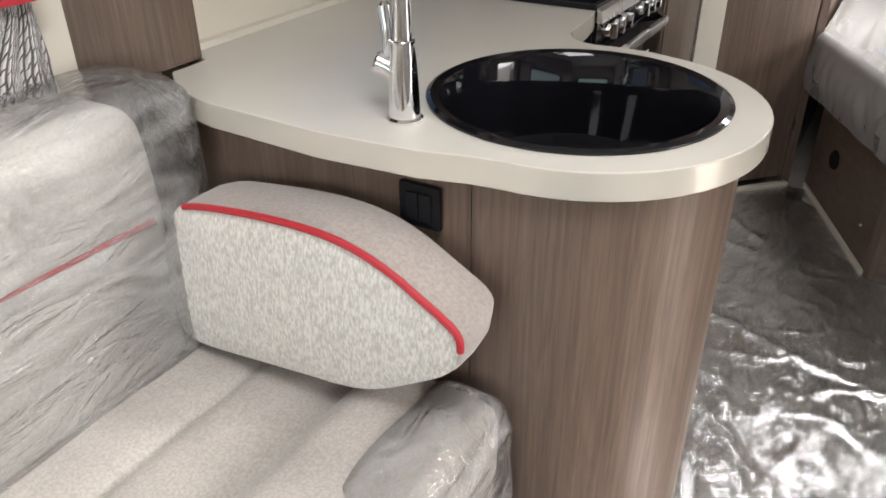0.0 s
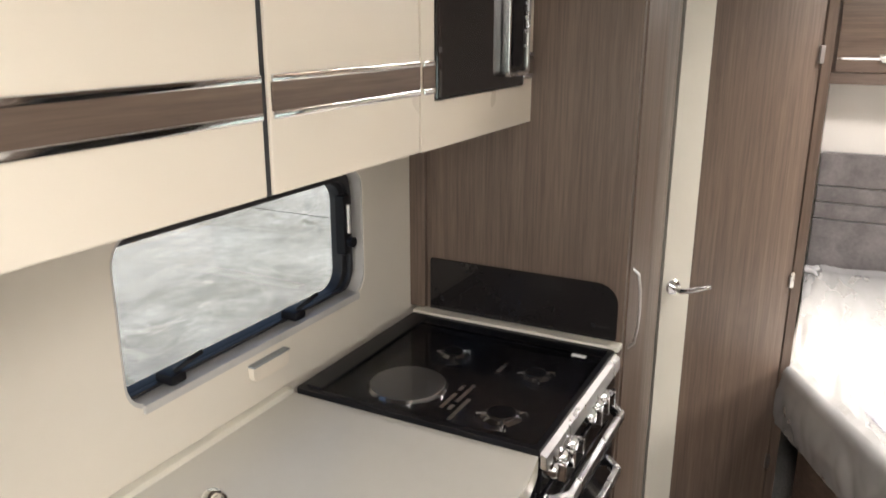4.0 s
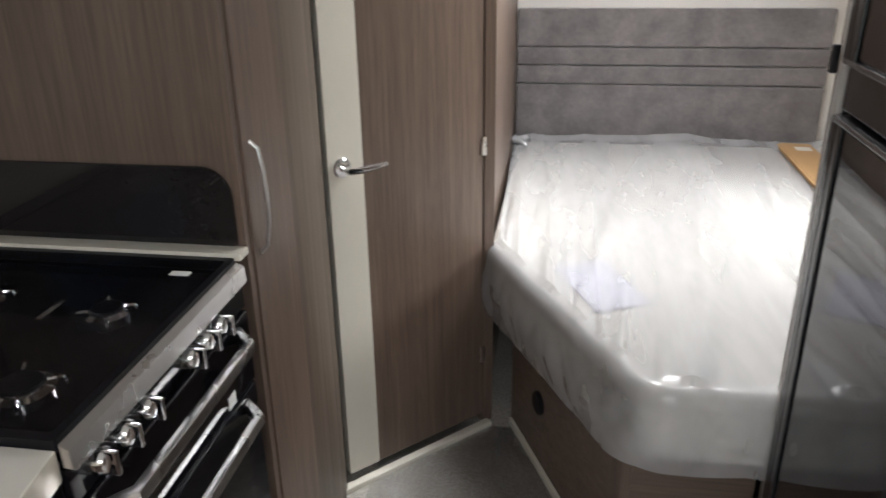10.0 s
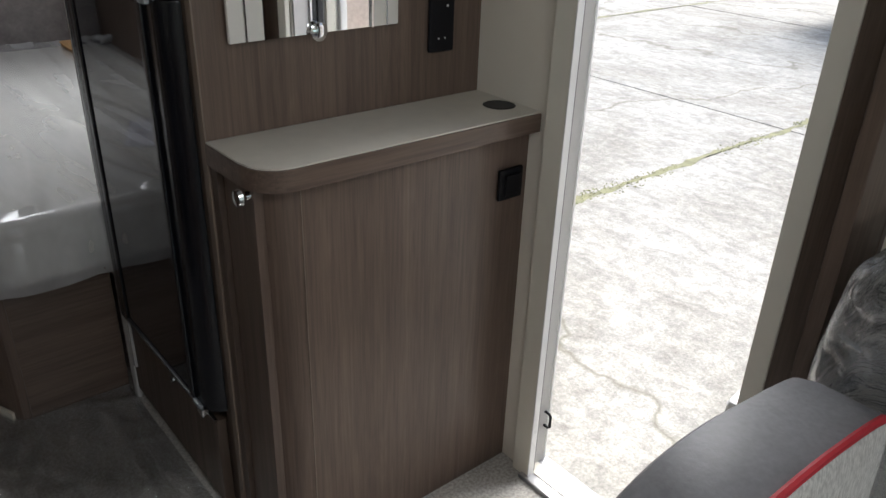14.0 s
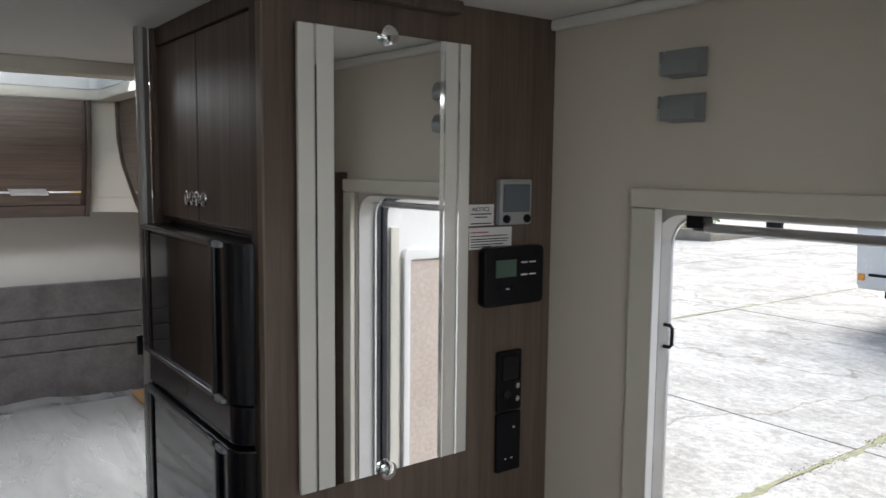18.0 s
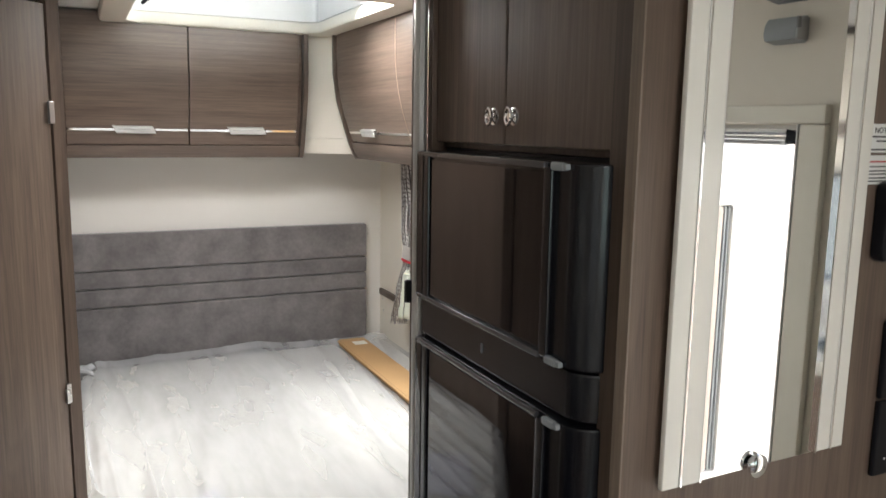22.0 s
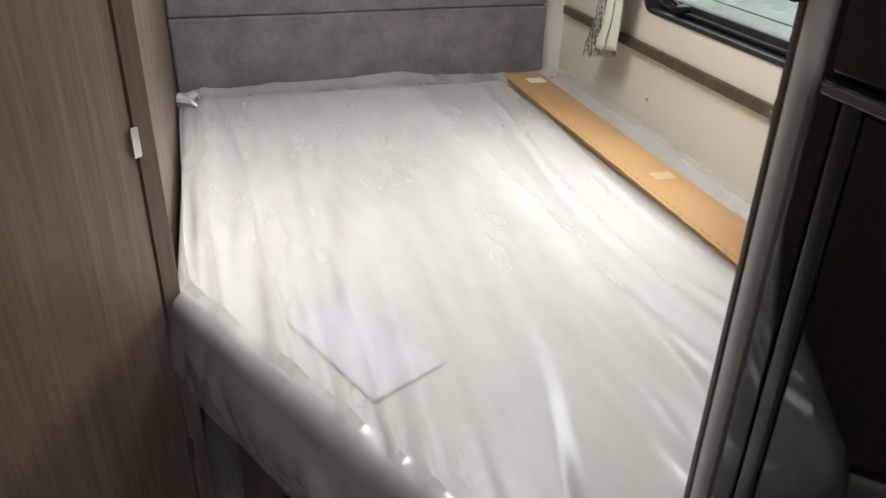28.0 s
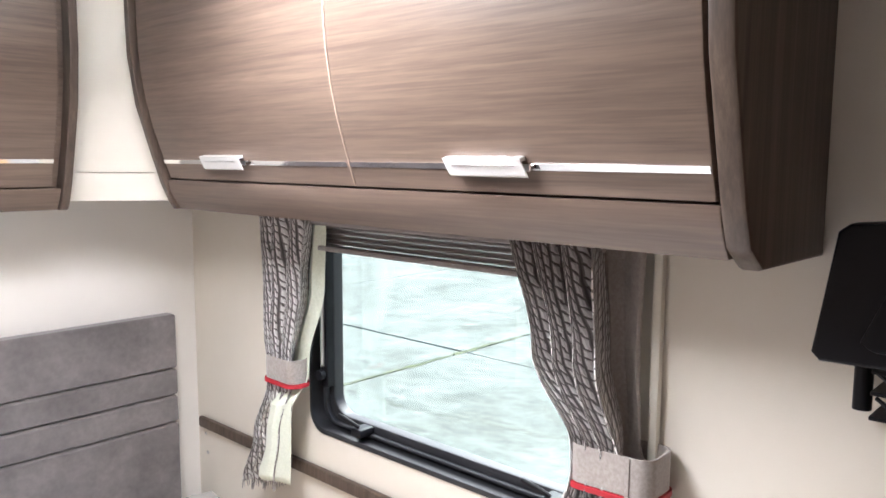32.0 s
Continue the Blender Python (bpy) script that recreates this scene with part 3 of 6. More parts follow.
def slab_with_hole(out, inn, lo, hi):
    bm = bmesh.new()
    for z in (lo, hi):
        edges = []
        for loop in (out, inn):
            vs = [bm.verts.new((a, b, z)) for a, b in loop]
            edges += [bm.edges.new((vs[i], vs[(i + 1) % len(vs)])) for i in range(len(vs))]
        bmesh.ops.triangle_fill(bm, use_beauty=True, use_dissolve=False, edges=edges)
    bm.verts.ensure_lookup_table()
    n, k = len(out), len(inn)
    for start, m in ((0, n), (n, k)):
        for i in range(m):
            a, b = start + i, start + (i + 1) % m
            bm.faces.new((bm.verts[a], bm.verts[b], bm.verts[b + n + k], bm.verts[a + n + k]))
    bmesh.ops.recalc_face_normals(bm, faces=bm.faces[:])
    return bm


worktop = thing("worktop", (0.3, 2.6, TOP), "pale stone-coloured laminate worktop with a deep rounded edge", "worktop")
part("top", slab_with_hole(outline, hole, TOP - 0.040, TOP), worktop_mat, worktop)
def grown(loop, d):
    """An outline moved outward by d along its own normals."""
    out = []
    for i, (x, y) in enumerate(loop):
        (ax, ay), (bx, by) = loop[i - 1], loop[(i + 1) % len(loop)]
        n = Vector((by - ay, ax - bx)).normalized()
        out.append((x + n.x * d, y + n.y * d))
    return out


part("edging", ring(grown(outline, 0.0014), grown(outline, 0.0002), TOP - 0.0385, TOP - 0.0015, "z"), edge_mat, worktop, "pearly rounded edging")
part("upstand_trim", box(0.0, 0.0195, 2.375, 3.02, TOP - 0.02, TOP + 0.012, 0.003), cream_trim, worktop)

sink = thing("sink", (SX, SY, TOP), "round glossy black sink with a chrome waste", "sink")
part("bowl", lathe([(0.230, 0.0005), (0.230, 0.004), (0.223, 0.007), (0.210, 0.004), (0.203, -0.008), (0.196, -0.06), (0.180, -0.135), (0.150, -0.150), (0.05, -0.153), (0.0, -0.154), (0.0, -0.158), (0.155, -0.156), (0.186, -0.14), (0.202, -0.06), (0.210, -0.008), (0.22, -0.002)], (SX, SY, TOP), 64, caps=False), black_gloss, sink)
waste = part("waste", lathe([(0.0, 0.0), (0.03, 0.0), (0.034, 0.003), (0.033, 0.005), (0.024, 0.004), (0.021, 0.0015), (0.0, 0.0015)], (SX + 0.004, SY + 0.012, TOP - 0.1535), 28), steel, sink)
for k in range(4):
    ca, sa = math.cos(k * math.pi / 2 + 0.6), math.sin(k * math.pi / 2 + 0.6)
    part("slot", tube([(SX + 0.004 + 0.006 * ca, SY + 0.012 + 0.006 * sa, TOP - 0.1515), (SX + 0.004 + 0.018 * ca, SY + 0.012 + 0.018 * sa, TOP - 0.1515)], 0.003, 6), black_satin, waste)

tap = thing("mixer_tap", (0.53, 2.29, TOP), "tall curved chrome mixer tap with a side lever", "tap")
TX, TY = 0.530, 2.300
part("base", lathe([(0.0, 0.0), (0.0265, 0.0), (0.0265, 0.004), (0.0225, 0.007), (0.0215, 0.035), (0.0190, 0.085), (0.0170, 0.112), (0.0150, 0.114), (0.0, 0.114)], (TX, TY, TOP), 28), chrome, tap)
part("collar", lathe([(0.0178, 0.0), (0.0178, 0.003), (0.0150, 0.004), (0.0, 0.004)], (TX, TY, TOP + 0.110), 24), chrome, tap)
spout = [(TX, TY, TOP + 0.112 + 0.0165 * i) for i in range(11)]
RS = 0.031
for i in range(1, 15):
    t = radians(180 - 13.2 * i)
    k = RS + RS * math.cos(t)
    spout.append((TX - 0.80 * k, TY + 0.60 * k, TOP + 0.277 + RS * 1.5 * math.sin(t)))
spout += [(spout[-1][0] - 0.001, spout[-1][1], spout[-1][2] - 0.022), (spout[-1][0] - 0.002, spout[-1][1], spout[-1][2] - 0.048)]
part("spout", tube(spout, [0.0145 - 0.0003 * i for i in range(11)] + [0.0112] * 10 + [0.0116, 0.0122, 0.0128, 0.0132, 0.0134, 0.0134], 18), chrome, tap)
part("lever_hub", tube([(TX - 0.006, TY, TOP + 0.062), (TX - 0.022, TY - 0.004, TOP + 0.074), (TX - 0.036, TY - 0.008, TOP + 0.080), (TX - 0.039, TY - 0.009, TOP + 0.081)], [0.0125, 0.0155, 0.0165, 0.0135], 18), chrome, tap)
part("lever", tube([(TX - 0.024, TY - 0.002, TOP + 0.086), (TX - 0.026, TY + 0.004, TOP + 0.102), (TX - 0.030, TY + 0.008, TOP + 0.125), (TX - 0.036, TY + 0.012, TOP + 0.152), (TX - 0.037, TY + 0.013, TOP + 0.156)], [0.010, 0.0085, 0.0095, 0.0105, 0.006], 14), chrome, tap)

# cooker
cooker = thing("cooker", (0.28, 3.25, 0), "black built-in gas cooker under a smoked glass lid", "cooker")
part("body", box(0.02, 0.535, 3.024, 3.503, 0.08, TOP - 0.02), black_satin, cooker)
part("hob_tray", box(0.022, 0.537, 3.026, 3.500, TOP - 0.02, TOP - 0.010, 0.003), black_gloss, cooker)
part("lid_rim", ring(rounded(0.022, 0.540, 3.024, 3.502, 0.006, 2), rounded(0.036, 0.528, 3.038, 3.490, 0.006, 2), TOP - 0.006, TOP + 0.010, "z"), black_satin, cooker)
part("glass_lid", box(0.034, 0.530, 3.036, 3.492, TOP + 0.006, TOP + 0.0095), lid_glass, cooker)
hp = part("hotplate", lathe([(0.0, 0.0), (0.078, 0.0), (0.078, 0.010), (0.074, 0.0125), (0.0, 0.0125)], (0.200, 3.165, TOP - 0.010), 36), grey_metal, cooker, "grey round electric hotplate")
part("rim", lathe([(0.078, 0.0), (0.084, 0.0), (0.084, 0.004), (0.078, 0.009)], (0.200, 3.165, TOP - 0.0098), 36, caps=False), chrome, hp, "chrome rim")
for bx, by, br in ((0.215, 3.345, 0.030), (0.42, 3.325, 0.032), (0.425, 3.13, 0.040)):
    burner = part("burner", lathe([(0.0, 0.0), (br, 0.0), (br, 0.006), (br * 0.7, 0.010), (br * 0.7, 0.013), (0.0, 0.014)], (bx, by, TOP - 0.010), 24), chrome, cooker)
    part("burner_cap", lathe([(0.0, 0.0), (br * 0.7, 0.0), (br * 0.65, 0.0025), (0.0, 0.0025)], (bx, by, TOP + 0.0030), 24), black_satin, burner)
    for k in range(4):
        ca, sa = math.cos(k * math.pi / 2 + 0.5), math.sin(k * math.pi / 2 + 0.5)
        part("pan_support", tube([(bx + br * 1.25 * ca, by + br * 1.25 * sa, TOP - 0.008), (bx + br * 1.2 * ca, by + br * 1.2 * sa, TOP + 0.003), (bx + br * 0.75 * ca, by + br * 0.75 * sa, TOP + 0.003)], 0.0030, 6), chrome, burner)
part("front_trim", prism([(0.541, TOP + 0.003), (0.541, TOP - 0.026), (0.556, TOP - 0.028), (0.553, TOP - 0.002)], 3.026, 3.502, "y", 0.002), steel, cooker, "brushed steel front trim")
part("control_panel", box(0.535, 0.545, 3.026, 3.502, TOP - 0.075, TOP - 0.0285), black_gloss, cooker)
for y in (3.070, 3.121, 3.175, 3.295, 3.345, 3.392):
    knob = part("knob", lathe([(0.0, 0.0), (0.0165, 0.0), (0.0155, 0.012), (0.012, 0.018), (0.0, 0.019)], (0.545, y, TOP - 0.050), 16, "x"), chrome, cooker)
    part("grip", box(0.560, 0.576, y - 0.0035, y + 0.0035, TOP - 0.066, TOP - 0.034, 0.002), chrome, knob)
for name, z0, z1 in (("grill_door", 0.690, TOP - 0.080), ("oven_door", 0.12, 0.685)):
    d = part(name, box(0.535, 0.550, 3.028, 3.500, z0, z1, 0.004), black_gloss, cooker)
    hz = z1 - 0.020
    bar = prism([(0.550, 3.035), (0.590, 3.075), (0.590, 3.425), (0.550, 3.465), (0.550, 3.445), (0.576, 3.415), (0.576, 3.085), (0.550, 3.055)], hz - 0.014, hz + 0.008, "z", 0.003)
    part("handle", bar, steel, d, "wide steel bar handle")
    part("window", box(0.5502, 0.5525, 3.07, 3.44, z0 + 0.02, z1 - 0.05, 0.002) if z1 - z0 < 0.2 else box(0.5502, 0.5525, 3.07, 3.44, 0.22, 0.60, 0.002), splash_glass, d)
part("door_label", box(0.5526, 0.5532, 3.385, 3.412, 0.700, 0.722), white_label, cooker, "small white label")
part("lid_label", box(0.462, 0.494, 3.428, 3.444, TOP + 0.0096, TOP + 0.0101), white_label, cooker, "small white sticker")
part("lid_hinge_strip", box(0.036, 0.075, 3.04, 3.488, TOP + 0.0097, TOP + 0.014, 0.002), black_satin, cooker)
for gx, g0, g1 in ((0.318, 3.085, 3.150), (0.318, 3.165, 3.19), (0.335, 3.085, 3.105), (0.335, 3.12, 3.20), (0.352, 3.05, 3.14), (0.352, 3.27, 3.33)):
    part("vent_slot", box(gx - 0.004, gx + 0.004, g0, g1, TOP + 0.0096, TOP + 0.0099), steel, cooker)

splash = rounded(0.056, 0.533, TOP + 0.018, 1.051, (0.05, 0.004, 0.004, 0.004))
sp = thing("splashback", (0.29, 3.53, TOP + 0.018), "dark smoked glass splashback behind the hob", "splashback")
part("glass", prism(splash, 3.5305, 3.537, "y", 0.001), splash_glass, sp)
for sx, sz in ((0.48, TOP + 0.05), (0.09, TOP + 0.05)):
    part("fixing", lathe([(0.0, 0.0), (0.006, 0.0), (0.005, -0.002), (0.0, -0.003)], (sx, 3.5305, sz), 14, "y"), black_satin, sp)
single("hob_trim", box(0.02, 0.548, 3.5025, 3.5375, TOP + 0.004, TOP + 0.0165, 0.002), cream_trim, "thin pale trim between hob and splashback", "trim")

# tall cabinet beside the hob
tall = thing("tall_cabinet", (0.28, 3.65, 0), "tall walnut cabinet with a slim chrome-handled door", "cabinet")
part("side_panel", box(0.044, 0.545, 3.538, 3.556, 0.0, H), wood_z, tall)
part("scribe_strip", box(0.0, 0.0435, 3.525, 3.551, TOP + 0.018, H, 0.003), wood_z, tall)
part("front_door", prism([(0.549, 3.558), (0.530, 3.558), (0.535, 3.742), (0.553, 3.742)], 0.05, H - 0.05, "z", 0.003), wood_z, tall)
part("post", prism([(0.550, 3.746), (0.520, 3.746), (0.462, 3.96), (0.516, 4.04), (0.526, 4.02)], 0.0, H, "z", 0.003), wood_dark, tall)
hx, hy = 0.552, 3.586
part("handle", tube([(hx - 0.004, hy, 0.885), (hx + 0.010, hy, 0.90), (hx + 0.016, hy, 0.94), (hx + 0.018, hy, 0.985), (hx + 0.016, hy, 1.03), (hx + 0.010, hy, 1.068), (hx - 0.004, hy, 1.08)], 0.0038, 8), steel, tall)

# washroom door, set at an angle
P0, P1 = Vector((0.456, 3.987, 0)), Vector((0.846, 4.385, 0))
along, out = (P1 - P0).normalized(), Vector(((P1 - P0).y, -(P1 - P0).x, 0)).normalized()


def slab_on_door(s0, s1, d0, d1, z0, z1, bevel=0.0):
    pts = [P0 + along * s + out * d for s, d in ((s0, d0), (s1, d0), (s1, d1), (s0, d1))]
    return prism([(p.x, p.y) for p in pts], z0, z1, "z", bevel)


DL = (P1 - P0).length
wash = thing("washroom_door", P0, "closed walnut washroom door with a cream edge strip", "door", kind="structure")
part("leaf", slab_on_door(0.194, DL, -0.025, 0.0, 0.03, 1.770, 0.003), wood_z, wash)
hdr = part("header", slab_on_door(0.100, DL - 0.030, -0.025, 0.001, 1.776, H - 0.001, 0.003), wood_z, wash)
# Dark slab stands in for the shaded gap beside the header.
part("header_gap_shade", slab_on_door(DL - 0.029, DL + 0.004, -0.040, -0.012, 1.776, H - 0.001), wood_dark, wash)
disc = lathe([(0.0, 0.0), (0.013, 0.0), (0.013, 0.003), (0.010, 0.005), (0.0, 0.005)], (0, 0, 0), 20, "y")
spot = P0 + along * (DL - 0.050) + out * 0.001
bmesh.ops.transform(disc, matrix=Matrix.Translation((spot.x, spot.y, 1.803)) @ Matrix.Rotation(math.atan2(-out.x, out.y), 4, "Z"), verts=disc.verts)
part("cover_cap", disc, wood_dark, hdr, "round brown cover cap")
strip = part("edge_strip", slab_on_door(0.100, 0.192, -0.025, 0.002, 0.03, 1.770, 0.003), cream_trim, wash, "cream edge strip")
c = P0 + along * 0.134 + out * 0.002
rose = lathe([(0.0, 0.0), (0.024, 0.0), (0.024, 0.005), (0.020, 0.009), (0.0, 0.009)], (0, 0, 0), 24, "y")
rot = Matrix.Rotation(math.atan2(-out.x, out.y), 4, "Z")
bmesh.ops.transform(rose, matrix=Matrix.Translation((c.x, c.y, 0.885)) @ rot, verts=rose.verts)
dh = part("handle", rose, chrome, wash, "chrome lever handle")
lv = [c + out * 0.008 + Vector((0, 0, 0.885)), c + out * 0.04 + Vector((0, 0, 0.885)), c + out * 0.045 + along * 0.03 + Vector((0, 0, 0.884)), c + out * 0.045 + along * 0.095 + Vector((0, 0, 0.888))]
part("lever", tube(lv, [0.009, 0.009, 0.008, 0.006], 10), chrome, dh)
for z in (0.236, 0.862, 1.530):
    part("hinge", slab_on_door(DL - 0.006, DL + 0.008, -0.006, 0.006, z - 0.025, z + 0.025, 0.002), steel, wash)
structure("door_sill", slab_on_door(-0.03, DL + 0.01, 0.012, 0.036, 0.0, 0.018, 0.003), cream_trim, "beige sill strip under the washroom door")
structure("door_post", prism([(0.851, 4.386), (0.876, 4.402), (0.872, 4.45), (0.828, 4.45), (0.830, 4.405)], 0.0, H, "z", 0.004), wood_z, "walnut post beside the washroom door")

# kitchen overhead lockers
LB, LT, LX = 1.403, H - 0.004, 0.307
over = thing("overhead_locker", (0.15, 3.0, LB), "cream gloss overhead lockers with a walnut and chrome band", "locker")
# Carcass is dark so that the door gaps read as shaded.
part("carcass", box(0.002, LX - 0.019, 1.70, 3.531, LB + 0.004, LT), wood_dark, over)
for y0, y1 in ((1.72, 2.174), (2.186, 2.643), (2.655, 3.032)):
    d = part("door", box(LX - 0.018, LX, y0, y1, LB, LT - 0.03, 0.004), cream_gloss, over, "cream gloss door")
    part("band", box(LX, LX + 0.003, y0 + 0.004, y1 - 0.004, 1.508, 1.543), wood_y, d, "walnut band")
    for z0, z1 in ((1.498, 1.508), (1.543, 1.553)):
        part("trim", box(LX, LX + 0.005, y0 + 0.004, y1 - 0.004, z0, z1, 0.002), chrome, d, "chrome trim")
# Dark fillers put the shade of the door gaps into colour.
for y in (2.180, 2.649):
    part("gap_shade", box(LX - 0.018, LX - 0.004, y - 0.0055, y + 0.0055, LB - 0.001, LT - 0.03, 0.001), dark_rubber, over, "dark filler for the shade between the doors")
mw = thing("microwave", (0.2, 3.28, 1.45), "black glass microwave set in a cream surround", "microwave")
part("surround", ring(rounded(3.036, 3.537, LB, 1.765, 0.002, 2), rounded(3.082, 3.478, 1.484, 1.730, 0.004, 2), LX - 0.018, LX, "x"), cream_gloss, mw, "cream gloss surround")
uf = part("upper_flap", box(LX - 0.018, LX, 3.036, 3.537, 1.770, LT - 0.004, 0.003), cream_gloss, mw)
part("knob", lathe([(0.0, 0.0), (0.006, 0.0), (0.006, 0.012), (0.013, 0.018), (0.011, 0.024), (0.0, 0.025)], (LX, 3.32, 1.80), 16, "x"), chrome, uf)
for y0, y1 in ((3.040, 3.080), (3.481, 3.535)):
    bd = part("band", box(LX, LX + 0.003, y0, y1, 1.508, 1.543), wood_y, mw, "walnut band")
    for z0, z1 in ((1.498, 1.508), (1.543, 1.553)):
        part("trim", box(LX, LX + 0.005, y0, y1, z0, z1, 0.002), chrome, bd)
part("case", box(0.03, LX - 0.004, 3.09, 3.476, 1.486, 1.728), black_satin, mw)
part("glass_door", box(LX - 0.004, LX + 0.006, 3.084, 3.476, 1.486, 1.728, 0.004), splash_glass, mw, "mirror-black glass door")
hd = part("handle", prism(rounded(3.352, 3.460, 1.512, 1.718, 0.012, 3), LX + 0.006, LX + 0.020, "x", 0.004), black_gloss, mw, "black handle with silver rim")
part("silver_rim", ring(rounded(3.350, 3.462, 1.510, 1.720, 0.013, 3), rounded(3.358, 3.450, 1.518, 1.712, 0.010, 3), LX + 0.0065, LX + 0.024, "x", 0.002), steel, hd)
part("recess", prism(rounded(3.372, 3.425, 1.530, 1.700, 0.010, 3), LX + 0.0205, LX + 0.0215, "x"), black_satin, hd)
for k in range(4):
    part("button", box(LX + 0.0205, LX + 0.0230, 3.436, 3.446, 1.565 + k * 0.028, 1.571 + k * 0.028, 0.001), silver_plastic, hd)
part("brand_bar", box(LX + 0.0062, LX + 0.0068, 3.108, 3.175, 1.700, 1.706), silver_plastic, mw)
for k in range(3):
    part("print_line", box(LX + 0.0062, LX + 0.0068, 3.318, 3.342, 1.680 + k * 0.006, 1.682 + k * 0.006), silver_plastic, mw)

# ---- fridge tower and mirror panel ----
tower = thing("fridge_tower", (1.8, 3.4, 0), "walnut fridge tower with two knobbed top doors", "cabinet")
part("mirror_panel", box(1.499, W, 3.122, 3.142, 0.0, H), wood_z, tower)
part("panel_edging", box(1.4955, 1.4988, 3.1215, 3.1425, 0.0, H, 0.001), wood_edge, tower, "pale wood edging")
part("return_panel", box(1.502, 1.520, 3.1425, 3.182, 0.0, H), wood_dark, tower)
part("top_box", box(1.530, W, 3.142, 3.725, 1.474, H), wood_dark, tower)
part("far_panel", box(1.502, W, 3.725, 3.742, 0.0, H), wood_z, tower)
part("base", box(1.505, W, 3.142, 3.725, 0.0, 0.245), wood_dark, tower)
part("head_rail", box(1.508, 1.5295, 3.183, 3.724, 1.846, H, 0.002), wood_dark, tower)
for y0, y1, ky in ((3.188, 3.464, 3.437), (3.468, 3.722, 3.500)):
    d = part("door", box(1.511, 1.5295, y0, y1, 1.484, 1.843, 0.003), wood_z, tower)
    knob = part("knob", lathe([(0.0, 0.0), (0.0145, 0.0), (0.0140, -0.002), (0.0110, -0.003), (0.0050, -0.004), (0.0045, -0.011), (0.0, -0.011)], (1.511, ky, 1.529), 20, "x"), chrome, d)
    part("pull", tube([(1.500, ky + 0.0085 * math.cos(t * math.pi / 8), 1.529 + 0.0125 * math.sin(t * math.pi / 8)) for t in range(16)], 0.0030, 8, True), chrome, knob)
fridge = thing("fridge", (1.75, 3.43, 0.25), "tall black fridge freezer with glossy framed doors", "fridge")
part("case", box(1.531, W - 0.02, 3.184, 3.718, 0.25, 1.472), black_satin, fridge)


def door_shell(front, z0, z1, near=3.172):
    """A fridge door whose edge by the hinges rolls back in a wide curve."""
    r = 0.046
    roll = [(front + r - r * math.cos(radians(a)), near + r - r * math.sin(radians(a))) for a in range(0, 91, 10)]
    return prism(roll + [(1.530, near), (1.530, 3.706), (front + 0.012, 3.706), (front, 3.698)], z0, z1, "z", 0.004)


for z0, z1, upper in ((1.196, 1.468, True), (0.285, 1.119, False)):
    d = part("door", door_shell(1.466, z0, z1), black_door_edge, fridge)
    part("panel", box(1.4635, 1.468, 3.268, 3.642, z0 + 0.014, z1 - 0.014, 0.001), black_door, d, "glossy black door panel")
    part("side_bead", box(1.458, 1.4665, 3.246, 3.266, z0 + 0.006, z1 - 0.006, 0.003), black_door_edge, d)
    part("side_bead", box(1.459, 1.4665, 3.644, 3.664, z0 + 0.004, z1 - 0.004, 0.003), black_door_edge, d)
    part("end_strip", box(1.4600, 1.4665, 3.668, 3.697, z0 + 0.002, z1 - 0.002, 0.003), black_gloss, d)
    for z in (z0 + 0.005, z1 - 0.005):
        part("edge_rail", box(1.4585, 1.4662, 3.2665, 3.690, z - 0.0045, z + 0.0045, 0.002), fridge_rail, d, "dark grey edge rail")
        part("hinge", joined(box(1.456, 1.4655, 3.220, 3.248, z - 0.0055, z + 0.0055, 0.003), box(1.457, 1.4655, 3.212, 3.221, z - 0.0040, z + 0.0040, 0.002)), grey_fitting, d, "grey hinge cap")
part("middle_rail", door_shell(1.474, 1.1235, 1.1915, 3.176), black_door_edge, fridge)
part("status_mark", box(1.4728, 1.4738, 3.452, 3.458, 1.150, 1.166), screen_grey, fridge)
fl = part("lower_flap", box(1.478, 1.5005, 3.184, 3.722, 0.03, 0.262, 0.003), wood_dark, fridge, "walnut flap below the fridge")
part("catch", lathe([(0.0, 0.0), (0.009, 0.0), (0.008, -0.006), (0.0, -0.008)], (1.478, 3.42, 0.235), 14, "x"), steel, fl)
part("top_trim", box(1.4745, 1.482, 3.184, 3.716, 0.2625, 0.267, 0.001), steel, fl, "thin bright trim")
part("side_plate", box(1.470, 1.4778, 3.690, 3.706, 0.115, 0.262, 0.002), window_grey, fl)
part("top_catch", box(1.458, 1.474, 3.205, 3.232, 0.268, 0.286, 0.003), steel, fridge)

mirror = thing("wall_mirror", (1.72, 3.115, 1.05), "tall wall mirror with white side strips and knobs", "mirror")
part("glass", box(1.612, 1.834, 3.116, 3.121, 1.056, 1.815), mirror_glass, mirror)
for x0, x1 in ((1.547, 1.576), (1.579, 1.611), (1.835, 1.866), (1.869, 1.895)):
    part("side_strip", box(x0, x1, 3.112, 3.121, 1.056, 1.815, 0.002), white_strip, mirror, "white bevelled side strip")
for x in (1.5775, 1.6115, 1.8345, 1.8675):
    part("chrome_line", box(x - 0.0015, x + 0.0015, 3.1105, 3.1208, 1.056, 1.815), chrome, mirror)
for z in (1.060, 1.812):
    part("knob", lathe([(0.0, 0.0), (0.012, 0.0), (0.011, -0.004), (0.0165, -0.007), (0.0165, -0.011), (0.012, -0.014), (0.0, -0.015)], (1.716, 3.118, z), 24, "y"), chrome, mirror)

mirror.location.y -= 0.006
mirror.rotation_euler.z = radians(1.7)

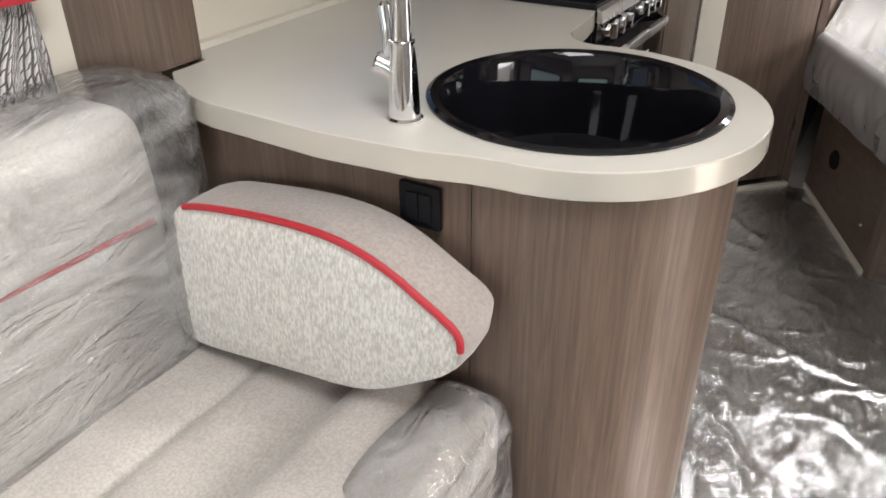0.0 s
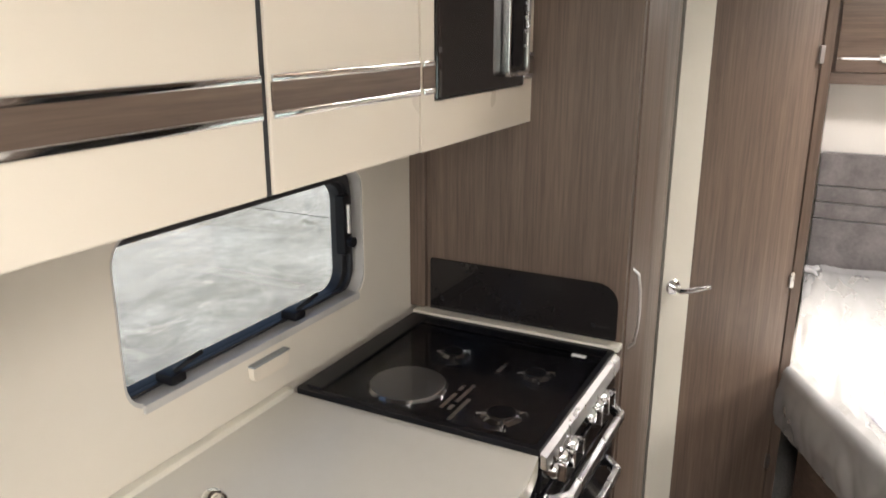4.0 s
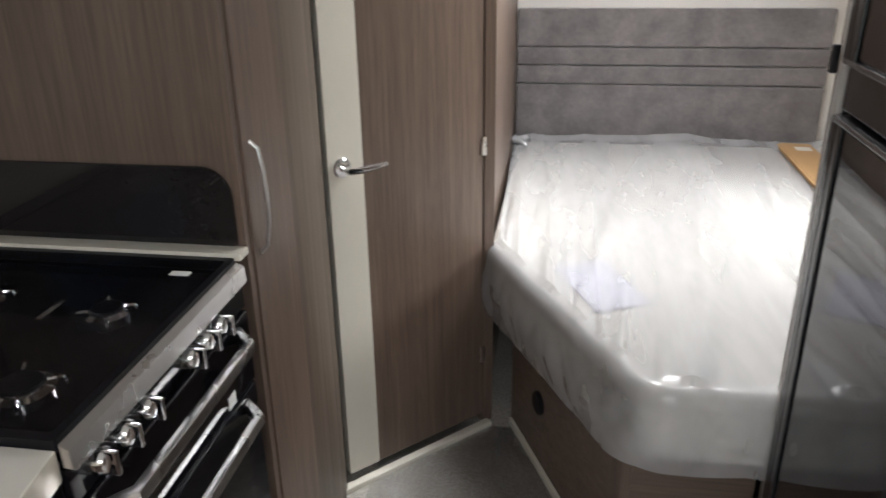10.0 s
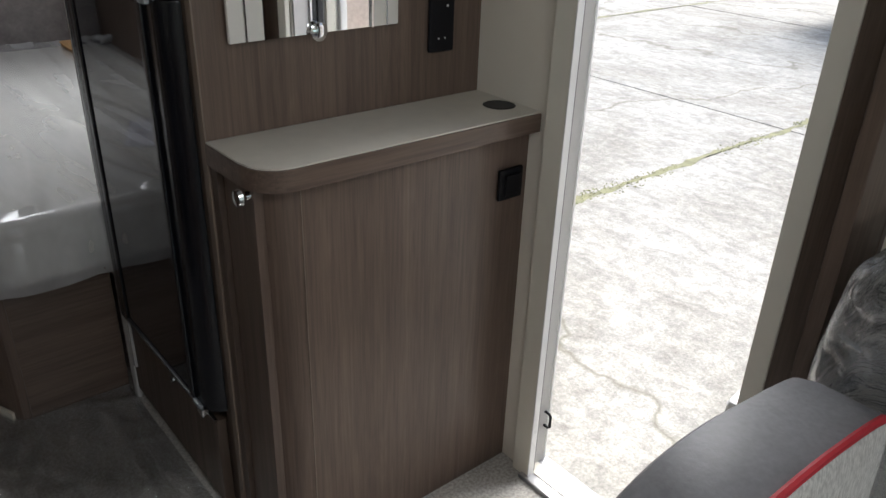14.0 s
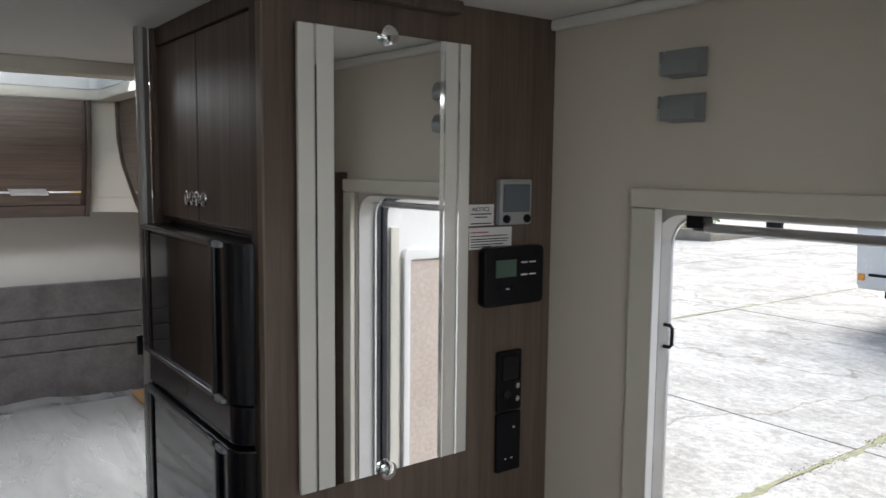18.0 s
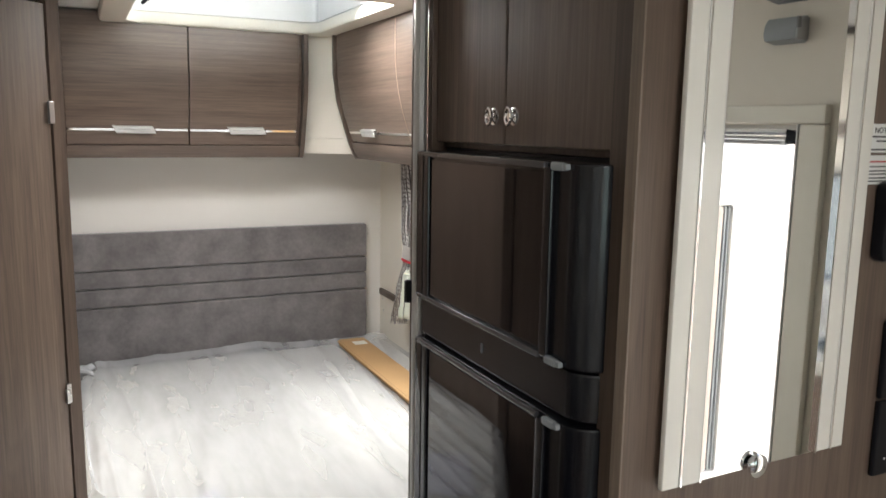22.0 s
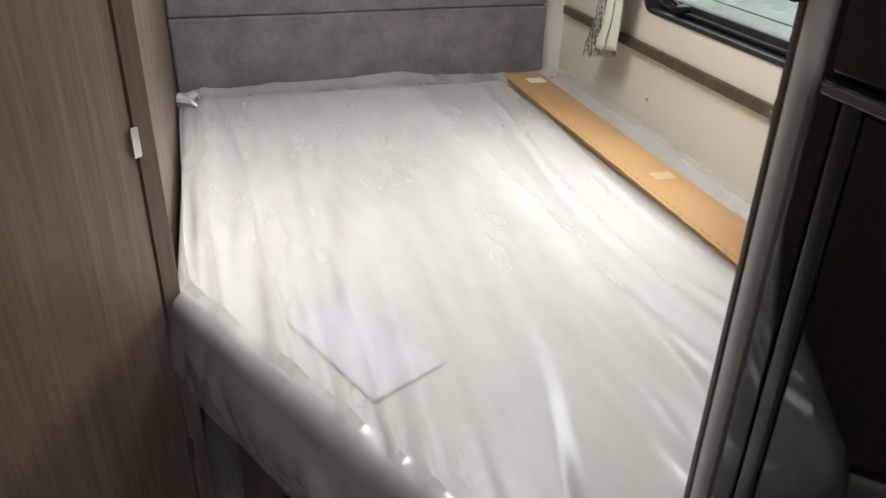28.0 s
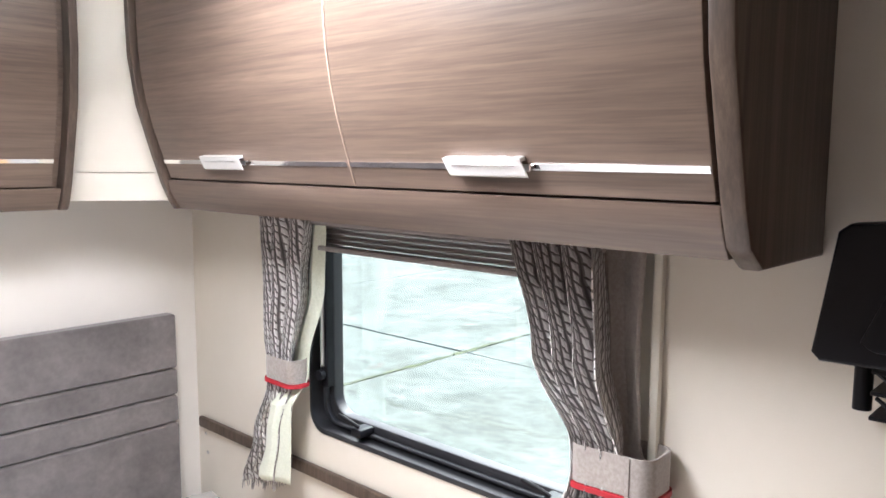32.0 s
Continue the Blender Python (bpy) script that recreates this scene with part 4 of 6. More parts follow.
CT = 0.895
cab = thing("side_cabinet", (1.8, 3.03, 0), "walnut side cabinet with a curved corner and pale top", "cabinet")
part("top", prism([(W - 0.001, 2.928), (W - 0.001, 3.120), (1.496, 3.120)] + [(1.497, 3.0)] + [(1.562 - 0.062 * math.cos(radians(a)), 2.99 - 0.058 * math.sin(radians(a))) for a in range(0, 91, 15)], CT - 0.003, CT, "z"), counter_mat, cab, "pale laminate top")
part("top_edge", prism([(W - 0.001, 2.926), (W - 0.001, 3.120), (1.494, 3.120)] + [(1.495, 3.0)] + [(1.562 - 0.064 * math.cos(radians(a)), 2.99 - 0.060 * math.sin(radians(a))) for a in range(0, 91, 15)], CT - 0.042, CT - 0.0035, "z", 0.002), wood_x, cab)
part("front_panel", prism([(W - 0.001, 2.955), (W - 0.001, 2.975), (1.581, 2.975)] + [(1.581, 2.955)], 0.0, CT - 0.042, "z"), wood_z, cab)
part("edge_line", box(1.5795, 1.5815, 2.9535, 2.9549, 0.002, CT - 0.043), wood_edge, cab, "pale edging line")
part("curved_corner", prism([(1.579, 2.955), (1.580, 2.972)] + [(1.580 - 0.040 * math.sin(radians(a)), 3.012 - 0.040 * math.cos(radians(a))) for a in range(0, 81, 10)] + [(1.580 - 0.057 * math.cos(radians(a)), 3.012 - 0.057 * math.sin(radians(a))) for a in range(10, 91, 10)], 0.0, CT - 0.042, "z"), wood_z, cab)
part("side_panel", box(1.500, 1.522, 3.098, 3.121, 0.0, CT - 0.042), wood_dark, cab)
d = part("door", box(1.511, 1.530, 2.986, 3.097, 0.03, CT - 0.047, 0.003), wood_z, cab)
part("knob", lathe([(0.0, 0.0), (0.008, 0.0), (0.008, -0.012), (0.016, -0.02), (0.014, -0.027), (0.0, -0.028)], (1.514, 2.999, 0.835), 18, "x"), chrome, d)
part("cup_hole", lathe([(0.034, 0.0), (0.030, 0.0012), (0.0285, 0.001), (0.028, 0.0006), (0.0, 0.0006)], (2.074, 3.008, CT), 28), black_satin, cab, "round black cable hole")
sw = part("switch", box(2.030, 2.096, 2.945, 2.955, 0.712, 0.780, 0.004), black_satin, cab, "black wall switch")
part("rocker", box(2.044, 2.084, 2.940, 2.945, 0.724, 0.768, 0.002), black_satin, sw)

# ---- bed ----
BZ, BT = 0.400, 0.572
bed = thing("bed", (1.5, 4.7, 0), "fixed double bed base in walnut with a cut corner", "bed")
part("side_board", prism([(1.205, 3.815), (1.187, 3.835), (0.935, 4.405), (0.955, 4.415), (1.215, 3.845)], 0.0, BZ, "z"), wood_y, bed)
part("foot_board", box(1.225, 1.475, 3.795, 3.815, 0.0, BZ), wood_x, bed)
part("corner_post", prism([(1.225, 3.793), (1.205, 3.797), (1.19, 3.815), (1.183, 3.835), (1.215, 3.850), (1.235, 3.82)], 0.0, BZ, "z", 0.002), wood_z, bed)
part("platform", prism([(0.86, L - 0.02), (0.86, 4.42), (0.95, 4.41), (1.21, 3.84), (1.47, 3.82), (1.47, 3.745), (W - 0.002, 3.745), (W - 0.002, L - 0.02)], BZ - 0.03, BZ - 0.004, "z"), wood_x, bed)
mo = [(0.872, L - 0.075), (0.866, 4.420), (1.204, 3.775), (1.236, 3.746), (1.275, 3.738), (W - 0.012, 3.756), (W - 0.012, L - 0.075)]
matt = thing("mattress", (1.5, 4.7, BZ), "white mattress with a cut corner in a loose plastic wrapper", "mattress")
part("cover", prism(mo, BZ, BT - 0.003, "z", 0.017, 3), mattress_cloth, matt)


EDGE = [(0.853, 4.415), (0.95, 4.232), (1.05, 4.042), (1.13, 3.890), (1.18, 3.795), (1.215, 3.745), (1.262, 3.722), (1.40, 3.722), (1.75, 3.730), (2.104, 3.742)]
SPAN = [0.0]
for (ax, ay), (bx, by) in zip(EDGE, EDGE[1:]):
    SPAN.append(SPAN[-1] + math.hypot(bx - ax, by - ay))


def foot_edge(u):
    """A place along the foot end of the mattress, round its cut corner, and the way outward there."""
    s = u * SPAN[-1]
    def at(s):
        s = max(0.0, min(SPAN[-1] - 1e-6, s))
        i = max(k for k in range(len(SPAN) - 1) if SPAN[k] <= s)
        k = (s - SPAN[i]) / (SPAN[i + 1] - SPAN[i])
        return Vector((EDGE[i][0] + (EDGE[i + 1][0] - EDGE[i][0]) * k, EDGE[i][1] + (EDGE[i + 1][1] - EDGE[i][1]) * k, 0))
    d = at(s + 0.05) - at(s - 0.05)
    return (at(s - 0.02) + at(s) + at(s + 0.02)) / 3, Vector((d.y, -d.x, 0)).normalized()


def wrapper_at(u, v):
    e, outward = foot_edge(u)
    s = u * SPAN[-1]
    if v < 0.24:
        k = v / 0.24
        puff = 0.014 * abs(noise.noise(Vector((s * 7, 1.7, k * 1.2)))) + 0.006 * abs(noise.noise(Vector((s * 15, 4.1, k * 2))))
        low = 0.024 * max(0.0, min(1.0, (0.78 - s) / 0.10))
        hem = -0.026 * abs(noise.noise(Vector((s * 5, 9.2, 0)))) * (1 - k)
        if k < 0.7:
            j = k / 0.7
            return e + outward * ((0.010 + puff) * math.sin(math.pi * (0.15 + 0.7 * j)) + 0.004) + Vector((0, 0, BZ - low + hem * 0.7 + (BT - BZ - 0.035 + low) * j))
        a = (k - 0.7) / 0.3 * math.pi / 2
        return e + outward * ((0.010 + puff) * math.sin(math.pi * 0.85) + 0.004 - 0.036 * (1 - math.cos(a))) + Vector((0, 0, BT - 0.034 + 0.040 * math.sin(a)))
    k = ((v - 0.24) / 0.76)
    p0 = e - outward * 0.034
    p1 = Vector((0.856 + (2.104 - 0.856) * u, L - 0.075, 0))
    p = p0 + (p1 - p0) * k
    w = s + 0.09 * noise.noise(Vector((p.x * 1.5, p.y * 1.0, 1.0)))
    def ridge(a, b, c, wide):
        return math.exp(-(noise.noise(Vector((a, b, c))) / wide) ** 2)
    fold = ridge(w * 4.2, k * 0.45, 2.2, 0.14) * (0.55 + 0.45 * noise.noise(Vector((p.x * 1.5, p.y * 1.5, 4))))
    z = BT + 0.006 + 0.016 * fold + 0.0045 * ridge(w * 6.5 + k * 0.8, k * 0.5, 7.7, 0.15)
    z += 0.0075 * max(0.0, 1 - k / 0.5) * ridge(w * 8.5 + k * 2.5, k * 1.1, 3.3, 0.15) + 0.002 * noise.noise(p * 4)
    swell = max(0.0, 1 - ((u - 0.42) / 0.37) ** 2) * max(0.0, min(1.0, (k - 0.5) / 0.5)) ** 2
    z += 0.015 * swell
    if k > 0.97:
        z += 0.010 * (k - 0.97) / 0.03
    return Vector((p.x, p.y, z))


part("wrapper", sheet(wrapper_at, 260, 170), wrap_film, matt, "loose clear plastic wrapper")
tuft = [(0.885 + 0.028 * math.sin(k * 1.1), 5.50 - 0.012 * k, BT + 0.010 + 0.020 * abs(math.sin(k * 0.9))) for k in range(8)]
part("gathered_corner", tube(tuft, [0.012, 0.018, 0.014, 0.02, 0.013, 0.018, 0.012, 0.006], 9), wrap_film, matt, "gathered plastic corner")
slip = thing("instruction_sheet", (1.2, 4.18, BT + 0.01), "pale lilac paper sheet under the plastic on the mattress", "paper")
PAGE = [Vector((1.172, 4.338, 0)), Vector((1.272, 4.102, 0)), Vector((1.146, 4.037, 0)), Vector((1.046, 4.270, 0))]
part("page", prism([(p.x, p.y) for p in PAGE], BT - 0.0005, BT + 0.0006, "z"), lilac_paper, slip)
for p, q in zip(PAGE, PAGE[1:] + PAGE[:1]):
    side = (q - p).cross(Vector((0, 0, 1))).normalized() * 0.0010
    part("border_line", prism([((p + k).x, (p + k).y) for k in (side, -side)] + [((q + k).x, (q + k).y) for k in (-side, side)], BT + 0.0007, BT + 0.0012, "z"), grey_print, slip)
for k in range(2):
    px, py = 1.175 + k * 0.018, 4.195 - k * 0.026
    part("print_line", prism([(px, py), (px + 0.030 - 0.008 * k, py + 0.016), (px + 0.032 - 0.008 * k, py + 0.013), (px + 0.002, py - 0.003)], BT + 0.0007, BT + 0.0010, "z"), grey_print, slip)
head = thing("headboard", (1.45, L - 0.03, 0.5), "grey velvet headboard with three stitched seams", "headboard")
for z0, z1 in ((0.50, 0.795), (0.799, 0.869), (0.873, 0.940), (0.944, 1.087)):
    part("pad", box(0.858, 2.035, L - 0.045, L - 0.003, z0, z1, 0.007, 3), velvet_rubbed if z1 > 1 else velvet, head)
boxp = thing("cardboard_box", (1.95, 4.9, BT), "long flat brown cardboard box lying on the mattress", "box")
part("carton", box(1.872, 1.985, 3.95, 5.475, BT + 0.008, BT + 0.026, 0.003), cardboard, boxp)
lid_edge = [(1.862 - 0.003 * noise.noise(Vector((k * 0.35, 2.0, 0.0))), 3.948 + k * 0.0125) for k in range(122)]
part("lid_flap", prism([(1.986, 3.948), (1.986, 5.480), (1.880, 5.488)] + lid_edge[::-1], BT + 0.0264, BT + 0.0290, "z", 0.0008), cardboard, boxp, "cardboard lid with a perforated edge")
for k in range(56):
    y = 3.97 + k * 0.0268
    part("perforation", box(1.8722, 1.8737, y, y + 0.012, BT + 0.0291, BT + 0.0296), cardboard_cut, boxp)

# ---- rear overhead lockers ----
def bow(z):
    """How far a locker's bowed front stands out into the room at a height."""
    k = (z - 1.46) / 0.30
    return 0.255 + 0.062 * (1 - (1 - min(1.0, k)) ** 2.2) if k > 0 else 0.255 - 0.03 * ((1.46 - z) / 0.075) ** 2


def bowed(z0, z1, near, far, steps=8):
    """A profile of (depth from the wall, height) between two heights, near and far behind the bowed face."""
    zs = [z0 + (z1 - z0) * i / steps for i in range(steps + 1)]
    return [(bow(z) - near, z) for z in zs] + [(bow(z) - far, z) for z in zs[::-1]]


def locker(name, at, label, place, spans, lo, hi, handles, drop, group):
    """Overhead lockers with bowed doors. place(depth, along, z) gives world places."""
    def shape(prof, a, b, bevel=0.0):
        bm = prism(prof, a, b, "x", bevel)
        for v in bm.verts:
            v.co = Vector(place(v.co.y, v.co.x, v.co.z))
        bmesh.ops.recalc_face_normals(bm, faces=bm.faces[:])
        return bm
    top = H - 0.004
    ob = thing(name, at, label, "locker", group)
    grain = wood_x if name == "rear_locker" else wood_y
    part("carcass", shape([(0.002, 1.395)] + [(0.002, top)] + [(bow(z) - 0.02, z) for z in (top, 1.78, 1.65, 1.52, 1.46, 1.395)], lo, hi), grain, ob)
    for (a, b), hc in zip(spans, handles):
        d = part("door", shape(bowed(drop + 0.004, top - 0.012, 0.0, 0.018), a, b, 0.002), grain, ob)
        part("trim", shape(bowed(1.481, 1.489, -0.003, 0.002, 2), a + 0.002, b - 0.002), chrome, d, "chrome trim strip")
        lean = 0.45 if name == "rear_locker" else -0.45
        lip = prism([(bow(1.50), 1.499), (bow(1.50) + 0.014, 1.496), (bow(1.48) + 0.017, 1.474), (bow(1.48) + 0.014, 1.472), (bow(1.50) + 0.010, 1.492), (bow(1.50), 1.494)], hc - 0.066, hc + 0.066, "x", 0.001)
        for v in lip.verts:
            v.co = Vector(place(v.co.y, v.co.x + lean * (1.485 - v.co.z), v.co.z))
        bmesh.ops.recalc_face_normals(lip, faces=lip.faces[:])
        h = part("handle", lip, handle_silver, d, "silver lip handle")
        part("post", shape([(bow(1.48), 1.480), (bow(1.48) + 0.011, 1.480), (bow(1.48) + 0.011, 1.488), (bow(1.48), 1.488)], hc + math.copysign(0.068, lean) - 0.004, hc + math.copysign(0.068, lean) + 0.004, 0.001), chrome, h)
        part("insert", shape([(bow(1.50) + 0.0158, 1.488), (bow(1.48) + 0.0168, 1.484), (bow(1.48) + 0.0150, 1.484), (bow(1.50) + 0.0140, 1.488)], hc - 0.052, hc + 0.052), steel, h)
    part("lower_rail", shape(bowed(1.385, drop, -0.002, 0.03, 5), lo, hi, 0.003), grain, ob)
    return ob, shape


rl, shape_r = locker("rear_locker", (1.27, 5.5, 1.39), "walnut overhead lockers above the bed head", lambda d, a, z: (a, L - d, z), ((0.868, 1.270), (1.274, 1.668)), 0.852, 1.685, (1.086, 1.478), 1.430, "overhead lockers")
part("end_cheek", shape_r([(0.002, 1.382), (0.002, H - 0.004)] + [(bow(z) + 0.009, z) for z in (H - 0.004, 1.80, 1.70, 1.60, 1.50, 1.44, 1.40, 1.384)], 1.686, 1.704, 0.003), wood_dark, rl)
sl, shape_s = locker("side_locker", (2.0, 4.65, 1.39), "walnut overhead lockers above the bed window", lambda d, a, z: (W - d, a, z), ((4.068, 4.656), (4.660, 5.248)), 4.062, 5.262, (4.372, 5.008), 1.447, "overhead lockers")
part("edging", shape_s(bowed(1.451, H - 0.016, -0.0006, 0.015), 4.6566, 4.6594), pale_edging, sl, "pale door edging")
part("end_panel", shape_s([(0.002, 1.372), (0.002, H - 0.004)] + [(bow(z) + 0.012, z) for z in (H - 0.004, 1.80, 1.70, 1.60, 1.50, 1.44, 1.40)] + [(bow(1.39) - 0.02, 1.374)], 4.030, 4.060, 0.006), wood_dark, sl, "dark walnut end panel")
part("end_cheek", shape_s([(0.002, 1.382), (0.002, H - 0.004)] + [(bow(z) + 0.009, z) for z in (H - 0.004, 1.80, 1.70, 1.60, 1.50, 1.44, 1.40, 1.384)], 5.263, 5.281, 0.003), wood_dark, sl)
cf = thing("corner_filler", (1.85, 5.45, 1.405), "cream curved corner filler between the lockers", "panel")
def filler(z0, z1, out, steps):
    bm = bmesh.new()
    zs = [z0 + (z1 - z0) * i / steps for i in range(steps + 1)]
    ra = [bm.verts.new((1.705, L - (bow(z) * 0.76) - out, z)) for z in zs]
    rb = [bm.verts.new((W - (bow(z) * 0.76) - out, 5.282, z)) for z in zs]
    rc = [bm.verts.new((1.84, 5.43, z)) for z in zs]
    for i in range(steps):
        bm.faces.new((ra[i], rb[i], rb[i + 1], ra[i + 1]))
        bm.faces.new((rb[i], rc[i], rc[i + 1], rb[i + 1]))
        bm.faces.new((rc[i], ra[i], ra[i + 1], rc[i + 1]))
    bm.faces.new((ra[0], rc[0], rb[0]))
    bm.faces.new((ra[-1], rb[-1], rc[-1]))
    bmesh.ops.recalc_face_normals(bm, faces=bm.faces[:])
    return bm
part("curved_panel", filler(1.462, H - 0.004, 0.0, 8), cream_wall, cf)
part("lower_ledge", filler(1.400, 1.460, 0.004, 2), cream_wall, cf)

# ---- windows and doors ----
def caravan_window(name, side, y0, y1, z0, z1, latches, label):
    """A hinged acrylic window in a side wall: lining, dark frame, pane, stay arms and latches. side: +1 faces the room towards +x."""
    x = 0.0 if side > 0 else W
    ob = thing(name, (x, (y0 + y1) / 2, z0), label, "window", kind="structure")
    def sx(d):
        return x + side * d
    lo, hi = sorted((sx(-0.034), sx(-0.0015 if side > 0 else 0.004)))
    part("window_lining", ring(rounded(y0 - 0.004, y1 + 0.004, z0 - 0.004, z1 + 0.004, 0.05), rounded(y0 + 0.006, y1 - 0.005, z0 + 0.008, z1 - 0.006, 0.045), lo, hi, "x", 0.002), window_grey if side > 0 else dark_rubber, ob)
    if side > 0:
        part("window_sill", box(sx(-0.033), sx(0.006), y0 + 0.03, y1 - 0.03, z0 - 0.006, z0 + 0.0105, 0.003), window_grey, ob, "grey sill strip")
    lo, hi = sorted((sx(-0.060), sx(-0.030)))
    part("window_frame", ring(rounded(y0 + (-0.040 if side > 0 else 0.001), y1 - 0.001, z0 + 0.001, z1 - 0.001, 0.05), rounded(y0 + (-0.020 if side > 0 else 0.045), y1 - 0.045, z0 + (0.022 if side > 0 else 0.040), z1 - 0.03, 0.045), lo, hi, "x", 0.006), dark_rubber, ob)
    lo, hi = sorted((sx(-0.030), sx(-0.018)))
    part("inner_bead", ring(rounded(y0 + (-0.034 if side > 0 else 0.018), y1 - 0.018, z0 + 0.016, z1 - 0.016, 0.05), rounded(y0 + (-0.026 if side > 0 else 0.024), y1 - 0.030, z0 + 0.023, z1 - 0.026, 0.045), lo, hi, "x", 0.003), dark_rubber, ob)
    lo, hi = sorted((sx(-0.072), sx(-0.066)))
    pane = part("pane", box(lo, hi, y0 - 0.01, y1 + 0.01, z0 - 0.01, z1 + 0.01), kitchen_pane if side > 0 else pane_glass, ob)
    pane.visible_shadow = False
    for y in latches:
        lt = part("latch", joined(box(*sorted((sx(-0.03), sx(0.012))), y - 0.017, y + 0.017, z0 + 0.020, z0 + 0.040, 0.006), tube([(sx(0.0), y, z0 + 0.04), (sx(0.014), y + 0.02, z0 + 0.055), (sx(0.014), y + 0.050, z0 + 0.060)], 0.0045, 8)), black_satin, ob)
    ya = y1 - 0.045 if side > 0 else y1 - 0.03
    part("stay_arm", joined(box(*sorted((sx(-0.036), sx(-0.012))), ya - 0.013, ya + 0.013, z0 + 0.10, z1 - 0.06, 0.004)), black_satin, ob)
    part("stay_tube", tube([(sx(-0.008), ya, z0 + 0.15), (sx(-0.008), ya, z1 - 0.08)], 0.005, 8), steel, ob)
    part("stay_knob", lathe([(0.0, 0.0), (0.012, 0.0), (0.012, 0.012), (0.0, 0.013)], (sx(-0.008) - (0.012 if side < 0 else 0), ya, z0 + 0.13), 12, "x"), black_satin, ob)
    return ob


caravan_window("window_1", 1, *KWIN, (2.742, 3.067), "kitchen window with black frame and two latches")
caravan_window("window_2", -1, *BWIN, (4.447, 4.946), "bed window with dark rounded frame and latches")
caravan_window("window_3", 1, *LWIN, (0.9, 1.6), "side window of the lounge")
caravan_window("window_4", -1, *LWIN, (0.9, 1.6), "side window of the lounge beside the entrance")
fw = thing("window_5", (1.06, F, 0.75), "wide front window of the lounge", "window", kind="structure")
part("window_frame", ring(rounded(0.25, 1.87, 0.75, 1.45, 0.06), rounded(0.30, 1.82, 0.80, 1.40, 0.05), F - 0.05, F - 0.02, "y", 0.006), dark_rubber, fw)
fp = part("pane", box(0.24, 1.88, F - 0.06, F - 0.055, 0.74, 1.46), pane_glass, fw)
fp.visible_shadow = False

flap = thing("socket_flap", (0, 2.99, 0.98), "small cream pull tab under the kitchen window", "catch")
part("tab", prism(rounded(2.915, 3.020, 0.962, 0.992, (0.002, 0.002, 0.014, 0.014), 4), 0.0, 0.014, "x", 0.002), cream_gloss, flap)
part("grip_edge", box(0.0, 0.016, 2.915, 3.020, 0.9925, 0.9965, 0.001), grey_fitting, flap)

# rooflights
def rooflight(name, x0, x1, y0, y1, label, blind):
    ob = thing(name, ((x0 + x1) / 2, (y0 + y1) / 2, H), label, "rooflight", kind="structure")
    part("frame", ring(rounded(x0 - 0.075, x1 + 0.075, y0 - 0.085, y1 + 0.06, 0.07), rounded(x0 + 0.012, x1 - 0.012, y0 + 0.012, y1 - 0.012, 0.05), H - 0.040, H + 0.004, "z", 0.012), cream_trim, ob, "cream moulded frame")
    part("lining", ring(rounded(x0 - 0.01, x1 + 0.01, y0 - 0.01, y1 + 0.01, 0.06), rounded(x0 + 0.006, x1 - 0.006, y0 + 0.006, y1 - 0.006, 0.05), H + 0.004, H + 0.10, "z"), white_paint, ob)
    dome = part("dome", sheet(lambda u, v: Vector((x0 - 0.02 + u * (x1 - x0 + 0.04), y0 - 0.02 + v * (y1 - y0 + 0.04), H + 0.10 + 0.05 * (1 - (2 * u - 1) ** 4) * (1 - (2 * v - 1) ** 4))), 12, 12), pane_glass, ob, thick=0.003)
    dome.visible_shadow = False
    if blind:
        for y in (y0 + 0.05, y1 - 0.05):
            part("stay", tube([(x0 + 0.06, y, H + 0.02), (x0 + 0.12, y, H + 0.07), (x0 + 0.20, y, H + 0.09)], 0.006, 8), black_satin, ob)
        for x in (x0 + 0.14, x1 - 0.14):
            part("catch", box(x - 0.03, x + 0.03, y0 + 0.013, y0 + 0.04, H - 0.01, H + 0.02, 0.006), grey_metal, ob)
    return ob


rooflight("rooflight_1", *ROOF1, "cream framed rooflight above the bed", True)
# Unseen rooflight, added to house the lounge fill lamp.
rooflight("fill_rooflight", *FILL_ROOF, "unseen rooflight added above the lounge for fill light", False)

# entrance door
frame_1 = thing("door_frame", (W, 2.6, 0), "cream frame round the open entrance door", "door frame", kind="structure")
fy0, fy1, fz = DOOR[0] - 0.040, DOOR[1] + 0.032, DOOR[3] + 0.036
part("head", box(W - 0.020, W - 0.001, fy0, fy1, DOOR[3] + 0.002, fz, 0.004), cream_trim, frame_1)
part("jamb", box(W - 0.018, W - 0.001, DOOR[1] - 0.021, fy1, 0.0, DOOR[3] + 0.001, 0.004), cream_trim, frame_1)
part("edge_bead", box(W - 0.020, W - 0.001, DOOR[1] - 0.0245, DOOR[1] - 0.0215, 0.0, DOOR[3] + 0.001, 0.001), white_paint, frame_1, "pale edge bead")
# Black strip put into the gap between jamb and frame to make it dark.
part("jamb_gap_strip", box(W - 0.0005, W + 0.0055, DOOR[1] - 0.020, DOOR[1] - 0.0015, 0.012, DOOR[3] - 0.004), dark_rubber, frame_1, "black strip in the gap behind the jamb")
part("jamb", box(W - 0.018, W - 0.001, fy0, DOOR[0] - 0.002, 0.0, DOOR[3] + 0.001, 0.004), cream_trim, frame_1)
do, di = rounded(DOOR[0] - 0.004, DOOR[1] + 0.004, -0.12, DOOR[3] + 0.004, 0.02), rounded(DOOR[0] + 0.006, DOOR[1] - 0.002, -0.105, DOOR[3] - 0.008, 0.06)
part("alloy_surround", ring(do, di, W + 0.006, W + T + 0.02, "x", 0.001), window_grey, frame_1)
